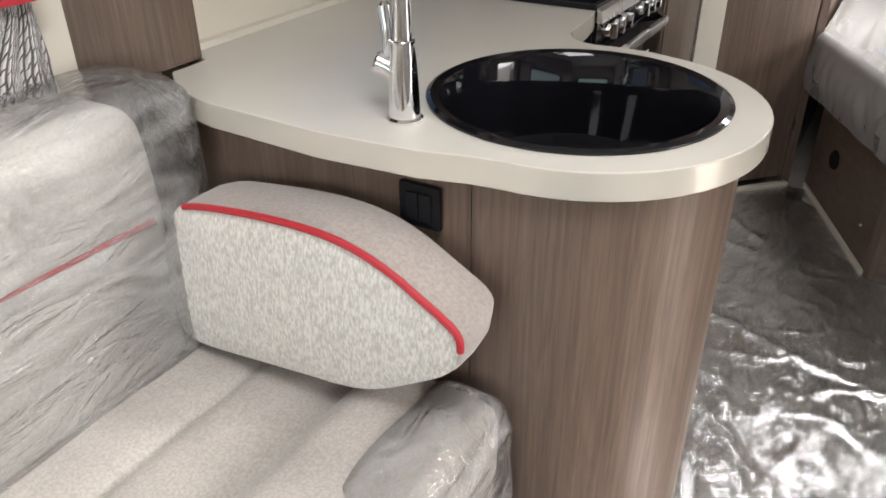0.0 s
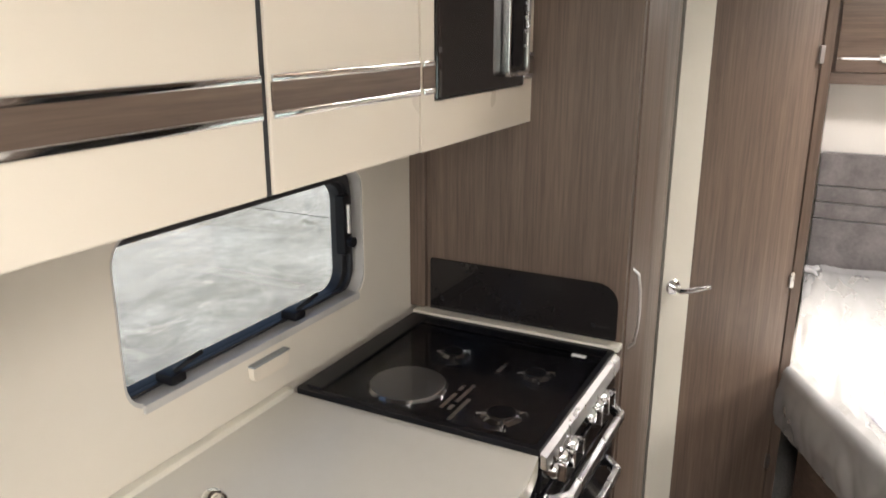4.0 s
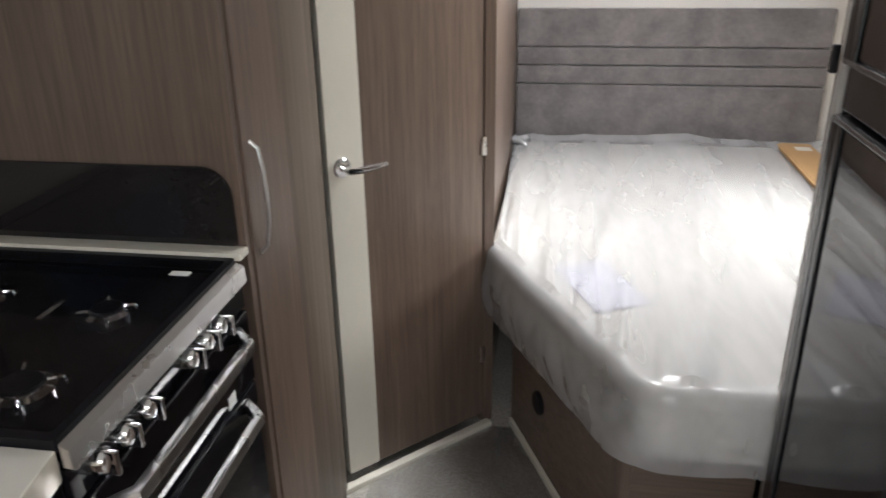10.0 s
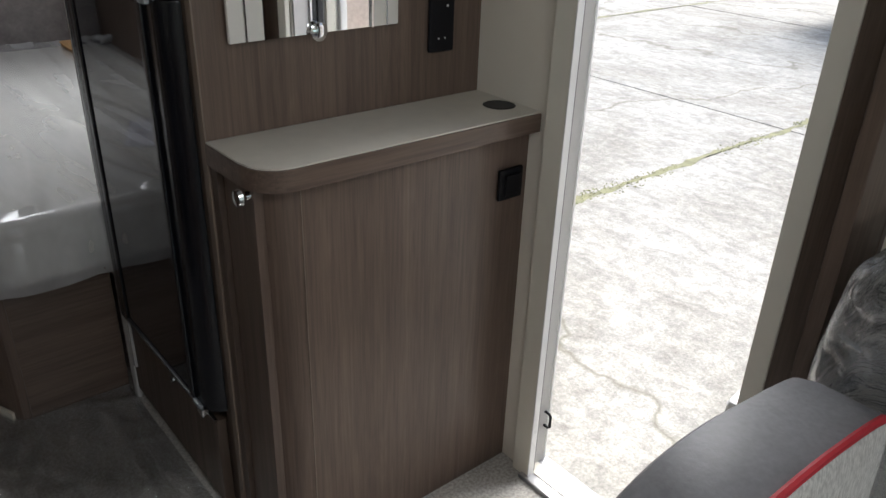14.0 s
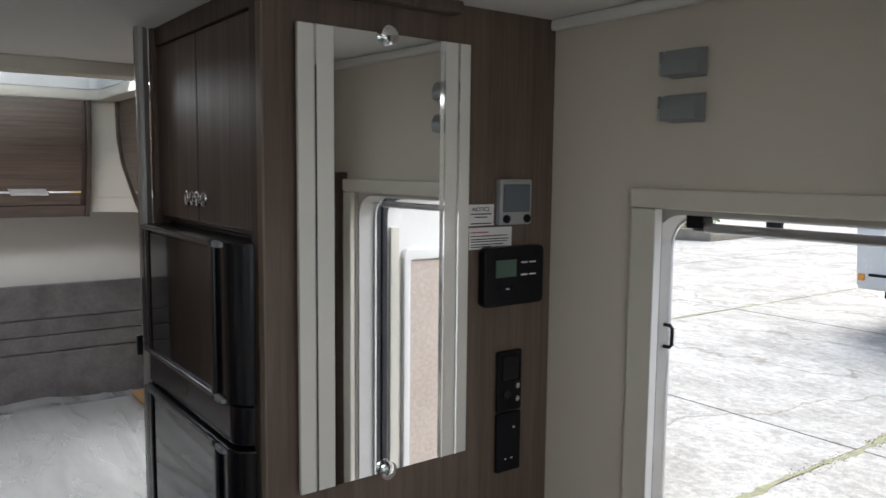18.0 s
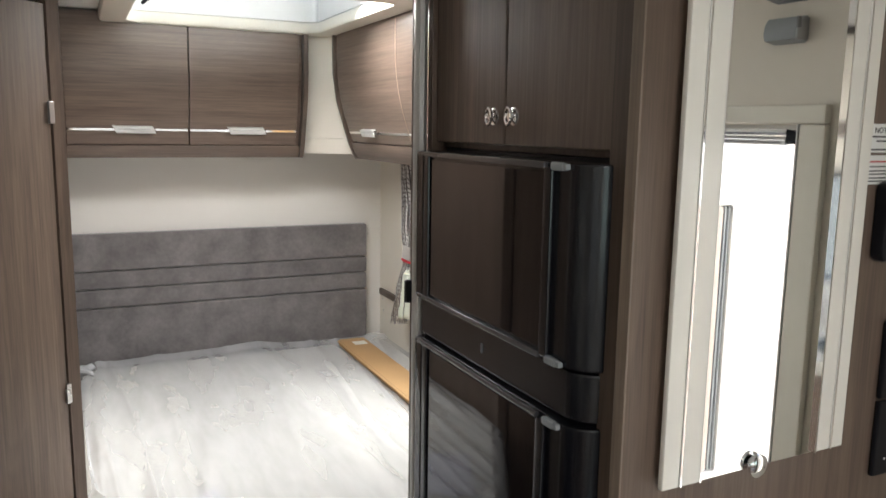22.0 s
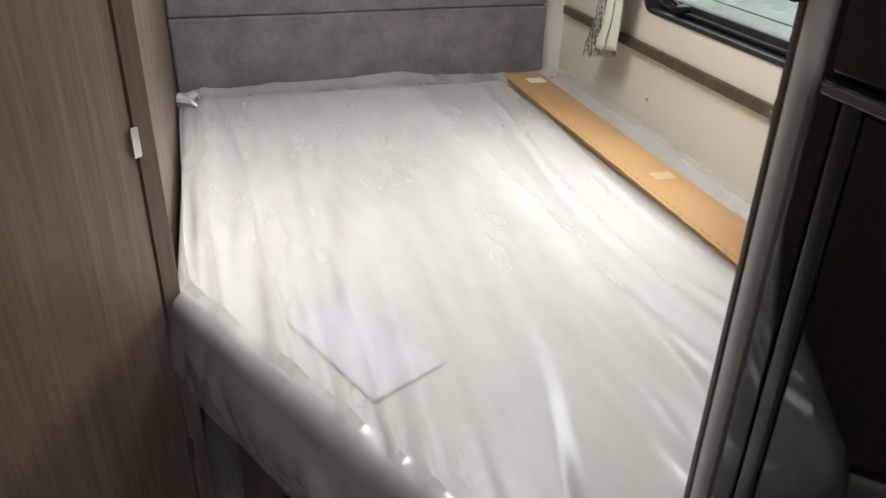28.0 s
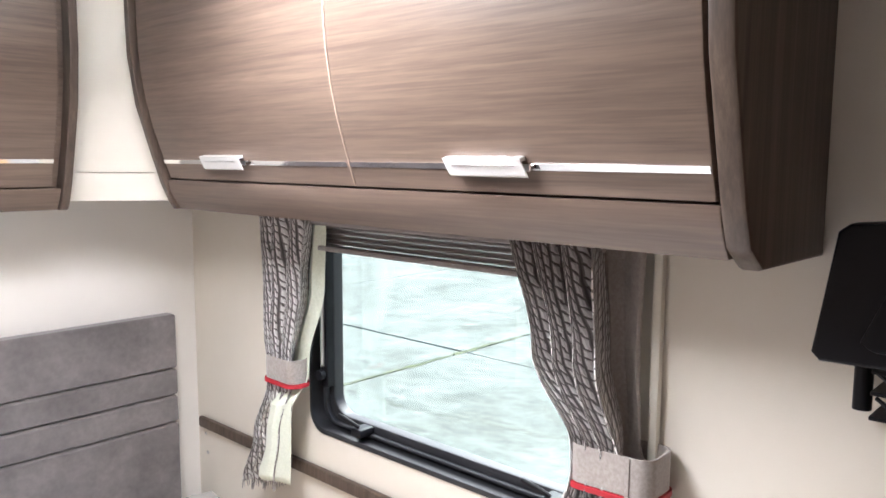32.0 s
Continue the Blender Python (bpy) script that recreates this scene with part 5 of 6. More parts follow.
part("seal", ring(rounded(DOOR[0] + 0.002, DOOR[1] - 0.002, -0.110, DOOR[3] - 0.004, 0.06), rounded(DOOR[0] + 0.012, DOOR[1] - 0.004, -0.098, DOOR[3] - 0.014, 0.055), W + T + 0.02, W + T + 0.025, "x"), white_paint, frame_1)
for z in (1.293, 0.142):
    part("grab_handle", tube([(W + 0.045, DOOR[1] - 0.001, z + 0.020), (W + 0.045, DOOR[1] - 0.015, z + 0.020), (W + 0.045, DOOR[1] - 0.020, z + 0.015), (W + 0.045, DOOR[1] - 0.020, z - 0.015), (W + 0.045, DOOR[1] - 0.015, z - 0.020), (W + 0.045, DOOR[1] - 0.001, z - 0.020)], 0.0035, 8), black_satin, frame_1, "small black grab handle")
bar = part("stay_bar", tube([(W + 0.04, DOOR[1] - 0.085, DOOR[3] - 0.030), (W + 0.044, DOOR[0] + 0.070, DOOR[3] - 0.030)], 0.0085, 12), grey_metal, frame_1, "grey gas door stay")
part("stay_rod", tube([(W + 0.044, DOOR[0] + 0.069, DOOR[3] - 0.030), (W + 0.045, DOOR[0] + 0.02, DOOR[3] - 0.030)], 0.0035, 10), chrome, bar)
part("stay_socket", tube([(W + 0.04, DOOR[1] - 0.062, DOOR[3] - 0.030), (W + 0.04, DOOR[1] - 0.086, DOOR[3] - 0.030)], 0.0062, 10), black_satin, bar)
part("stay_bracket", box(W + 0.03, W + 0.06, DOOR[1] - 0.085, DOOR[1] - 0.05, DOOR[3] - 0.032, DOOR[3] - 0.006, 0.003), black_satin, frame_1)
structure("door_sill_plate", box(W - 0.03, W + T + 0.035, DOOR[0] + 0.001, DOOR[1] - 0.001, -0.004, 0.010, 0.003), grey_metal, "ribbed alloy sill at the entrance")

leaf = thing("entrance_door", (W + 0.06, DOOR[0], 0.0), "white entrance door swung open outside with a beige panel", "door", kind="structure")
a = radians(6)
def leaf_place(bm):
    m = Matrix.Translation((W + 0.062, DOOR[0] - 0.010, 0)) @ Matrix.Rotation(a, 4, "Z")
    bmesh.ops.transform(bm, matrix=m, verts=bm.verts)
    return bm
part("leaf", leaf_place(prism(rounded(0.0, 0.60, -0.10, 1.545, 0.055), -0.035, 0.0, "y", 0.008)), white_paint, leaf)
part("seal", leaf_place(ring(rounded(0.004, 0.596, -0.096, 1.541, 0.055), rounded(0.020, 0.580, -0.080, 1.525, 0.05), 0.0, 0.014, "y", 0.003)), dark_rubber, leaf)
part("inner_seal", leaf_place(ring(rounded(0.023, 0.577, -0.077, 1.522, 0.05), rounded(0.041, 0.559, -0.059, 1.504, 0.045), 0.0, 0.016, "y", 0.003)), dark_rubber, leaf)
part("moulding", leaf_place(box(0.052, 0.084, 0.0005, 0.012, 0.02, 1.425, 0.004)), cream_trim, leaf, "pale grey-green moulding")
part("window_blind", leaf_place(prism(rounded(0.120, 0.232, 0.62, 1.325, 0.006), 0.001, 0.010, "y", 0.002)), beige_blind, leaf, "beige door blind")
for x0, x1 in ((0.234, 0.240), (0.246, 0.251)):
    part("blind_guide", leaf_place(box(x0, x1, 0.001, 0.012, 0.62, 1.325, 0.001)), grey_fitting, leaf)
part("blind_frame", leaf_place(ring(rounded(0.094, 0.290, 0.58, 1.36, 0.02), rounded(0.117, 0.256, 0.615, 1.328, 0.01), 0.0, 0.018, "y", 0.004)), white_paint, leaf)
part("bin", leaf_place(box(0.10, 0.38, 0.001, 0.10, 0.08, 0.38, 0.02)), white_paint, leaf)
part("lever", leaf_place(box(0.520, 0.540, 0.001, 0.030, 0.78, 0.90, 0.005)), black_satin, leaf)

# ---- details on the mirror panel ----
PY = 3.122
notice = thing("notice_sticker", (1.93, PY, 1.5), "white printed notice sticker on walnut panel", "sticker", "notices")
part("paper", box(1.900, 1.962, PY - 0.0015, PY - 0.0003, 1.485, 1.525), white_label, notice)
def text_mesh(body, size, at, mat, parent, name="lettering"):
    cu = bpy.data.curves.new("text", "FONT")
    cu.body, cu.size, cu.align_x, cu.extrude = body, size, "CENTER", 0.0002
    tmp = bpy.data.objects.new("text", cu)
    scene.collection.objects.link(tmp)
    me = bpy.data.meshes.new_from_object(tmp.evaluated_get(bpy.context.evaluated_depsgraph_get()))
    bm = bmesh.new()
    bm.from_mesh(me)
    bpy.data.objects.remove(tmp)
    bpy.data.curves.remove(cu)
    bpy.data.meshes.remove(me)
    bmesh.ops.transform(bm, matrix=Matrix.Translation(at) @ Matrix.Rotation(radians(90), 4, "X"), verts=bm.verts)
    return part(name, bm, mat, parent, smooth=False)
text_mesh("NOTICE", 0.0115, (1.931, PY - 0.0019, 1.512), black_ink, notice)
for z, w in ((1.507, 0.05), (1.501, 0.03), (1.489, 0.05)):
    part("print_line", box(1.931 - w / 2, 1.931 + w / 2, PY - 0.0020, PY - 0.0014, z - 0.0011, z + 0.0011), black_ink, notice)
notice2 = thing("warning_sticker", (1.955, PY, 1.46), "white sticker with red heading and small print", "sticker", "notices")
part("paper", box(1.903, 2.008, PY - 0.0015, PY - 0.0003, 1.440, 1.481), white_label, notice2)
part("print_heading", box(1.907, 1.95, PY - 0.0020, PY - 0.0014, 1.471, 1.4732), red_ink, notice2)
for z, w in ((1.465, 0.09), (1.459, 0.094), (1.4545, 0.09), (1.449, 0.08), (1.4445, 0.05)):
    part("print_line", box(1.907, 1.907 + w, PY - 0.0020, PY - 0.0014, z - 0.0009, z + 0.0009), black_ink, notice2)
therm = thing("thermostat", (2.005, PY, 1.53), "silver heating thermostat with a grey screen", "thermostat")
part("case", box(1.966, 2.047, PY - 0.016, PY - 0.0003, 1.485, 1.573, 0.004), silver_plastic, therm)
part("screen", box(1.973, 2.040, PY - 0.0175, PY - 0.0155, 1.510, 1.563, 0.001), screen_grey, therm)
for x in (1.981, 2.033):
    part("button", lathe([(0.0, 0.0), (0.008, 0.0), (0.008, -0.004), (0.005, -0.005), (0.0, -0.005)], (x, PY - 0.016, 1.497), 18, "y"), black_satin, therm)
ctrl = thing("control_panel", (2.0, PY, 1.385), "black control panel with a small green display", "control panel")
part("case", prism(rounded(1.925, 2.078, 1.329, 1.444, 0.012, 4), PY - 0.022, PY - 0.0003, "y", 0.005), black_satin, ctrl)
part("display", box(1.952, 2.004, PY - 0.0235, PY - 0.0215, 1.385, 1.419, 0.001), lcd_green, ctrl)
for x in (2.024, 2.046):
    for z in (1.388, 1.412):
        part("button_mark", box(x - 0.008, x + 0.008, PY - 0.0232, PY - 0.0219, z - 0.0015, z + 0.0015), white_label, ctrl)
rk = part("rocker_button", box(1.962, 1.998, PY - 0.025, PY - 0.0215, 1.359, 1.367, 0.002), black_satin, ctrl)
part("button_mark", box(1.976, 1.984, PY - 0.0257, PY - 0.0247, 1.3615, 1.3645), white_label, rk)
media = thing("socket_strip", (2.005, PY, 1.11), "black socket strip with aerial and switch plates", "socket")
for z0, z1 in ((1.114, 1.236), (0.990, 1.111)):
    part("plate", box(1.973, 2.036, PY - 0.010, PY - 0.0003, z0, z1, 0.004), black_satin, media)
part("recess", box(1.983, 2.028, PY - 0.0118, PY - 0.0098, 1.176, 1.226, 0.003), black_gloss, media)
part("socket_hole", lathe([(0.0, 0.0), (0.008, 0.0), (0.009, -0.003), (0.0, -0.003)], (1.995, PY - 0.010, 1.150), 16, "y"), black_gloss, media)
for z in (1.166, 1.140):
    part("aerial_plug", lathe([(0.0, 0.0), (0.0065, 0.0), (0.0055, -0.008), (0.003, -0.009), (0.0, -0.009)], (2.018, PY - 0.010, z), 14, "y"), steel, media)
part("indicator", box(2.014, 2.018, PY - 0.0112, PY - 0.0096, 1.078, 1.082), white_label, media)
for x in (1.994, 2.010):
    part("indicator", box(x, x + 0.003, PY - 0.0112, PY - 0.0096, 1.016, 1.019), white_label, media)

for z in (1.742, 1.668):
    spk = thing("wall_spotlight", (W, 2.813, z), "grey curved wall fitting on the cream wall", "wall fitting", "wall fittings")
    part("shell", prism([(W - 0.001, z + 0.004), (W - 0.001, z + 0.052), (W - 0.022, z + 0.049), (W - 0.030, z + 0.038), (W - 0.033, z + 0.022), (W - 0.029, z + 0.009)], 2.766, 2.838, "y", 0.004), grey_fitting, spk)
    part("rim", box(W - 0.033, W - 0.002, 2.8365, 2.841, z + 0.007, z + 0.048, 0.002), silver_plastic, spk)
structure("cornice", box(W - 0.018, W - 0.001, F, 3.120, H - 0.022, H - 0.0005, 0.005), white_ceiling, "slim white cornice along the ceiling")
lamp = thing("ceiling_spot", (1.69, 2.96, H), "small round chrome ceiling spot", "lamp")
part("body", lathe([(0.0, -0.0005), (0.035, -0.0005), (0.035, -0.012), (0.022, -0.022), (0.0, -0.022)], (1.69, 3.0, H), 24), chrome, lamp)
pelmet = thing("tower_pelmet", (1.75, 3.05, H), "dark walnut pelmet strip at the ceiling", "trim")
part("strip", box(1.495, 1.86, 3.085, 3.120, H - 0.024, H - 0.001, 0.006), wood_dark, pelmet)
lit = thing("tower_trim", (1.47, 3.75, 0), "pale alloy edge trim at the end of the fridge tower", "trim")
part("alloy_strip", prism([(1.500, 3.7425), (1.482, 3.7165), (1.474, 3.7185), (1.4705, 3.7245), (1.4695, 3.733), (1.4715, 3.742), (1.478, 3.7475), (1.500, 3.7475)], 0.0, H, "z"), window_grey, lit)
part("cap_strip", box(1.4735, 1.500, 3.748, 3.757, 0.0, H, 0.002), wood_dark, lit)
part("catch", box(1.462, 1.4765, 3.7485, 3.760, 1.17, 1.215, 0.003), black_satin, lit)

# ---- bed window dressing ----
def along(knots, z):
    """The two edges of a hanging cloth at a height, from knots of (height, near edge, far edge)."""
    for (z0, a0, b0), (z1, a1, b1) in zip(knots, knots[1:]):
        if z >= z1:
            k = (z0 - z) / (z0 - z1)
            k = k * k * (3 - 2 * k)
            return a0 + (a1 - a0) * k, b0 + (b1 - b0) * k
    return knots[-1][1:]


def hanging(knots, xs, pleats, depth, pinch, seed, foot=0.0):
    """A pleated cloth between two edges; its pleats flatten at the height of the tie."""
    top, low = knots[0][0], knots[-1][0]
    def at(u, v):
        z = top + (low - top) * v
        a, b = along(knots, z)
        near_tie = math.exp(-((z - pinch) / 0.07) ** 2)
        ph = u * pleats * 2 * math.pi + seed + 1.1 * noise.noise(Vector((u * 2.2, v * 2.0, seed)))
        s = math.sin(ph)
        dp = depth * (1 - 0.62 * near_tie) * (0.75 + 0.35 * noise.noise(Vector((u * 4, v * 1.2, seed + 5))))
        y = a + (b - a) * (u + 0.03 * math.sin(ph * 2 + 0.6))
        return Vector((xs - dp * math.copysign(abs(s) ** 0.75, s), y, z + foot * v * (u - 0.5)))
    return at


def tieback(ob, y0, y1, x0, x1, z0, z1, tilt):
    def band(grow, za, zb):
        out, inn = rounded(x0 - grow, x1 + grow, y0 - grow, y1 + grow, 0.024, 5), rounded(x0 + 0.003, x1 - 0.003, y0 + 0.003, y1 - 0.003, 0.021, 5)
        bm = ring(out, inn, za, zb, "z", 0.0008)
        for v in bm.verts:
            v.co.z += tilt * (v.co.y - y0)
        return bm
    tie = part("tieback", band(0.0, z0, z1), suede, ob, "taupe tieback")
    part("tieback_edge", band(0.003, z0 - 0.010, z0 - 0.001), red_piping, tie, "red edging")
    return tie


fc = thing("curtain", (2.06, 5.14, 0.74), "silver-grey knitted curtain tied back with taupe band", "curtain", "curtains")
FAR = ((1.40, 5.015, 5.190), (1.22, 5.045, 5.180), (1.02, 5.098, 5.190), (0.985, 5.10, 5.192), (0.86, 5.13, 5.235), (0.735, 5.15, 5.280))
part("cloth", sheet(hanging(FAR, 2.058, 3.1, 0.030, 1.01, 0.9, -0.03), 90, 60, (0.30, 0.67)), knit_curtain, fc, thick=0.0025)
LIN = ((1.38, 5.012, 5.06), (1.22, 5.022, 5.08), (1.04, 5.078, 5.14), (0.985, 5.084, 5.16), (0.86, 5.088, 5.19), (0.765, 5.092, 5.225))
def far_lining(u, v):
    p = hanging(LIN, 2.085, 1.2, 0.006, 1.0, 3.0)(u, v)
    return Vector((p.x - 0.046 * max(0.0, min(1.0, (1.0 - p.z) / 0.05)), p.y, p.z - 0.02 * u * v))
part("lining", sheet(far_lining, 24, 40), curtain_lining, fc, "pale green-white lining", thick=0.002)
def fringe(at, count, drop, ob):
    """Short loose threads along the foot of a cloth."""
    rng = random.Random(count)
    bms = []
    for k in range(count):
        p = at((k + 0.5) / count, 1.0)
        bms.append(tube([p + Vector((0, 0, 0.004)), p + Vector((rng.uniform(-0.002, 0.002), rng.uniform(-0.003, 0.003), -drop * rng.uniform(0.6, 1.0)))], [0.0012, 0.0007], 4))
    part("fringe", joined(*bms), fringe_grey, ob, "grey thread fringe")


fringe(hanging(FAR, 2.058, 3.1, 0.030, 1.01, 0.9, -0.03), 70, 0.018, fc)
tieback(fc, 5.084, 5.196, 2.040, 2.096, 0.995, 1.048, 0.02)

nc = thing("curtain", (2.05, 4.3, 0.8), "silver-grey knitted curtain tied back beside a cream lath", "curtain", "curtains")
NEAR = ((1.40, 4.318, 4.476), (1.20, 4.302, 4.426), (1.06, 4.272, 4.360), (0.995, 4.266, 4.358), (0.90, 4.254, 4.385), (0.805, 4.240, 4.410))
part("cloth", sheet(hanging(NEAR, 2.046, 3.1, 0.054, 1.03, 2.1, 0.03), 150, 60, (0.36, 0.60)), knit_curtain, nc, thick=0.0025)
fringe(hanging(NEAR, 2.046, 3.1, 0.054, 1.03, 2.1, 0.03), 90, 0.018, nc)
near_tie = tieback(nc, 4.217, 4.359, 2.026, 2.108, 1.006, 1.066, -0.03)
part("overlap_seam", box(2.0235, 2.0262, 4.249, 4.256, 0.998, 1.064, 0.001), suede, near_tie)
drape = thing("blackout_drape", (2.09, 4.26, 0.82), "taupe lining drape hanging behind the curtain", "curtain", "curtains")
DR = ((1.395, 4.262, 4.345), (1.22, 4.268, 4.33), (1.06, 4.262, 4.32), (1.0, 4.215, 4.31), (0.82, 4.206, 4.30))
part("cloth", sheet(hanging(DR, 2.086, 1.4, 0.009, 1.03, 0.3), 28, 40), suede, drape, thick=0.002)
pole = thing("curtain_pole", (2.1, 4.25, 1.0), "slim upright cream lath beside the window", "pole")
part("lath", box(2.098, 2.112, 4.246, 4.261, 0.96, 1.40, 0.003), cream_trim, pole)
blind = thing("window_blind", (2.09, 4.75, 1.3), "grey pleated blind rolled up at the window head", "blind")
part("cassette", box(2.070, 2.113, 4.33, 5.11, 1.352, 1.384, 0.006), blind_taupe, blind)
for k in range(4):
    part("pleat", prism([(2.113, 1.351 - k * 0.011), (2.106, 1.3455 - k * 0.011), (2.113, 1.3405 - k * 0.011)], 4.34, 5.10, "y"), blind_taupe, blind)
part("bottom_bar", box(2.084, 2.113, 4.335, 5.105, 1.296, 1.307, 0.003), blind_taupe, blind)
rail = thing("dado_rail", (W, 4.7, 0.77), "dark walnut rail along the wall under the window", "rail")
part("rail", box(W - 0.016, W - 0.0005, 3.775, 5.595, 0.762, 0.792, 0.006), wood_dark, rail)
for y, z in ((5.582, 0.742), (5.575, 0.690), (5.02, 0.645), (4.42, 0.640)):
    sc = thing("wall_screw", (W, y, z), "small steel screw head in the wallboard", "screw", "wall screws")
    part("head", lathe([(0.0, 0.0), (0.005, 0.0), (0.004, -0.002), (0.0, -0.003)], (W - 0.0005, y, z), 12, "x"), steel, sc)
tv = thing("television_bracket", (2.08, 3.9, 1.2), "black television bracket on the fridge tower wall", "bracket")
part("plate", prism([(3.79, 1.442), (3.975, 1.424), (3.988, 1.414), (4.010, 1.268), (4.000, 1.258), (3.79, 1.262)], 2.012, 2.052, "x", 0.006), black_satin, tv)
part("boss", prism([(3.80, 1.36), (3.93, 1.35), (3.955, 1.29), (3.94, 1.28), (3.80, 1.28)], 2.003, 2.0115, "x", 0.003), black_satin, tv)
part("arm", tube([(2.085, 3.967, 1.190), (2.085, 3.967, 1.262)], 0.011, 18), black_satin, tv)
for z in (1.192, 1.222, 1.248):
    part("shelf_plate", box(2.045, 2.105, 3.775, 3.950, z - 0.0025, z + 0.0025, 0.001), black_satin, tv)
for k in range(6):
    for z in (1.1945, 1.2245):
        y0, y1 = (3.945 - k * 0.028, 3.917 - k * 0.028) if k % 2 else (3.917 - k * 0.028, 3.945 - k * 0.028)
        part("rib", tube([(2.052, y0, z + 0.002), (2.052, y1, z + 0.022)], 0.0028, 6), black_satin, tv)
part("wall_mount", box(2.050, W - 0.001, 3.771, 3.800, 1.175, 1.275, 0.004), black_satin, tv)
tape = thing("packing_tape", (1.93, 5.38, BT + 0.03), "pale tape patch on the cardboard box", "tape", "tape patches")
part("strip", box(1.915, 1.970, 5.38, 5.43, BT + 0.0292, BT + 0.0300), cream_trim, tape)
tape2 = thing("packing_tape", (1.93, 4.6, BT + 0.03), "clear tan tape patch on the cardboard box", "tape", "tape patches")
part("strip", box(1.915, 1.966, 4.60, 4.64, BT + 0.0292, BT + 0.0300), tan_tape, tape2)

# ---- lounge ----
def cushion(x0, x1, y0, y1, z0, z1, r, crown=0.0, wobble=0.004, cuts=9, seed=0.0):
    """A stuffed block: round edges, a swollen face and an uneven skin."""
    bm = bmesh.new()
    bmesh.ops.create_cube(bm, size=2.0)
    bmesh.ops.subdivide_edges(bm, edges=bm.edges[:], cuts=cuts, use_grid_fill=True)
    c, h = Vector(((x0 + x1) / 2, (y0 + y1) / 2, (z0 + z1) / 2)), Vector(((x1 - x0) / 2, (y1 - y0) / 2, (z1 - z0) / 2))
    for v in bm.verts:
        q = Vector([math.copysign(1 - (1 - abs(k)) ** 1.6, k) if abs(k) < 1 else k for k in v.co])
        p = Vector((q.x * h.x, q.y * h.y, q.z * h.z))
        core = Vector([max(-hh + r, min(hh - r, k)) for k, hh in zip(p, h)])
        d = p - core
        p = core + d.normalized() * r if d.length > 1e-9 else p
        f = (1 - q.x ** 2) * (1 - q.y ** 2) if abs(q.z) > 0.99 else (1 - q.y ** 2) * (1 - q.z ** 2) if abs(q.x) > 0.99 else (1 - q.x ** 2) * (1 - q.z ** 2)
        n = d.normalized() if d.length > 1e-9 else Vector((0, 0, 1))
        w = noise.noise(c + p * 5 + Vector((seed, 0, 0)))
        v.co = c + p + n * (crown * f + wobble * w)
    bmesh.ops.recalc_face_normals(bm, faces=bm.faces[:])
    return bm


FRONT = [(0.247, 0.765), (0.354, 0.784), (0.459, 0.792), (0.536, 0.788), (0.600, 0.770), (0.660, 0.738), (0.712, 0.703), (0.716, 0.668), (0.703, 0.634), (0.65, 0.594), (0.58, 0.552), (0.52, 0.533), (0.45, 0.524), (0.34, 0.510), (0.22, 0.497), (0.178, 0.515), (0.160, 0.575), (0.170, 0.650), (0.205, 0.730)]


def smooth_loop(pts, per=4):
    out, n = [], len(pts)
    for i in range(n):
        p = [Vector((*pts[(i + k) % n], 0)) for k in (-1, 0, 1, 2)]
        for j in range(per):
            t = j / per
            q = 0.5 * ((2 * p[1]) + (p[2] - p[0]) * t + (2 * p[0] - 5 * p[1] + 4 * p[2] - p[3]) * t * t + (3 * p[1] - p[0] - 3 * p[2] + p[3]) * t ** 3)
            out.append((q.x, q.y))
    return out


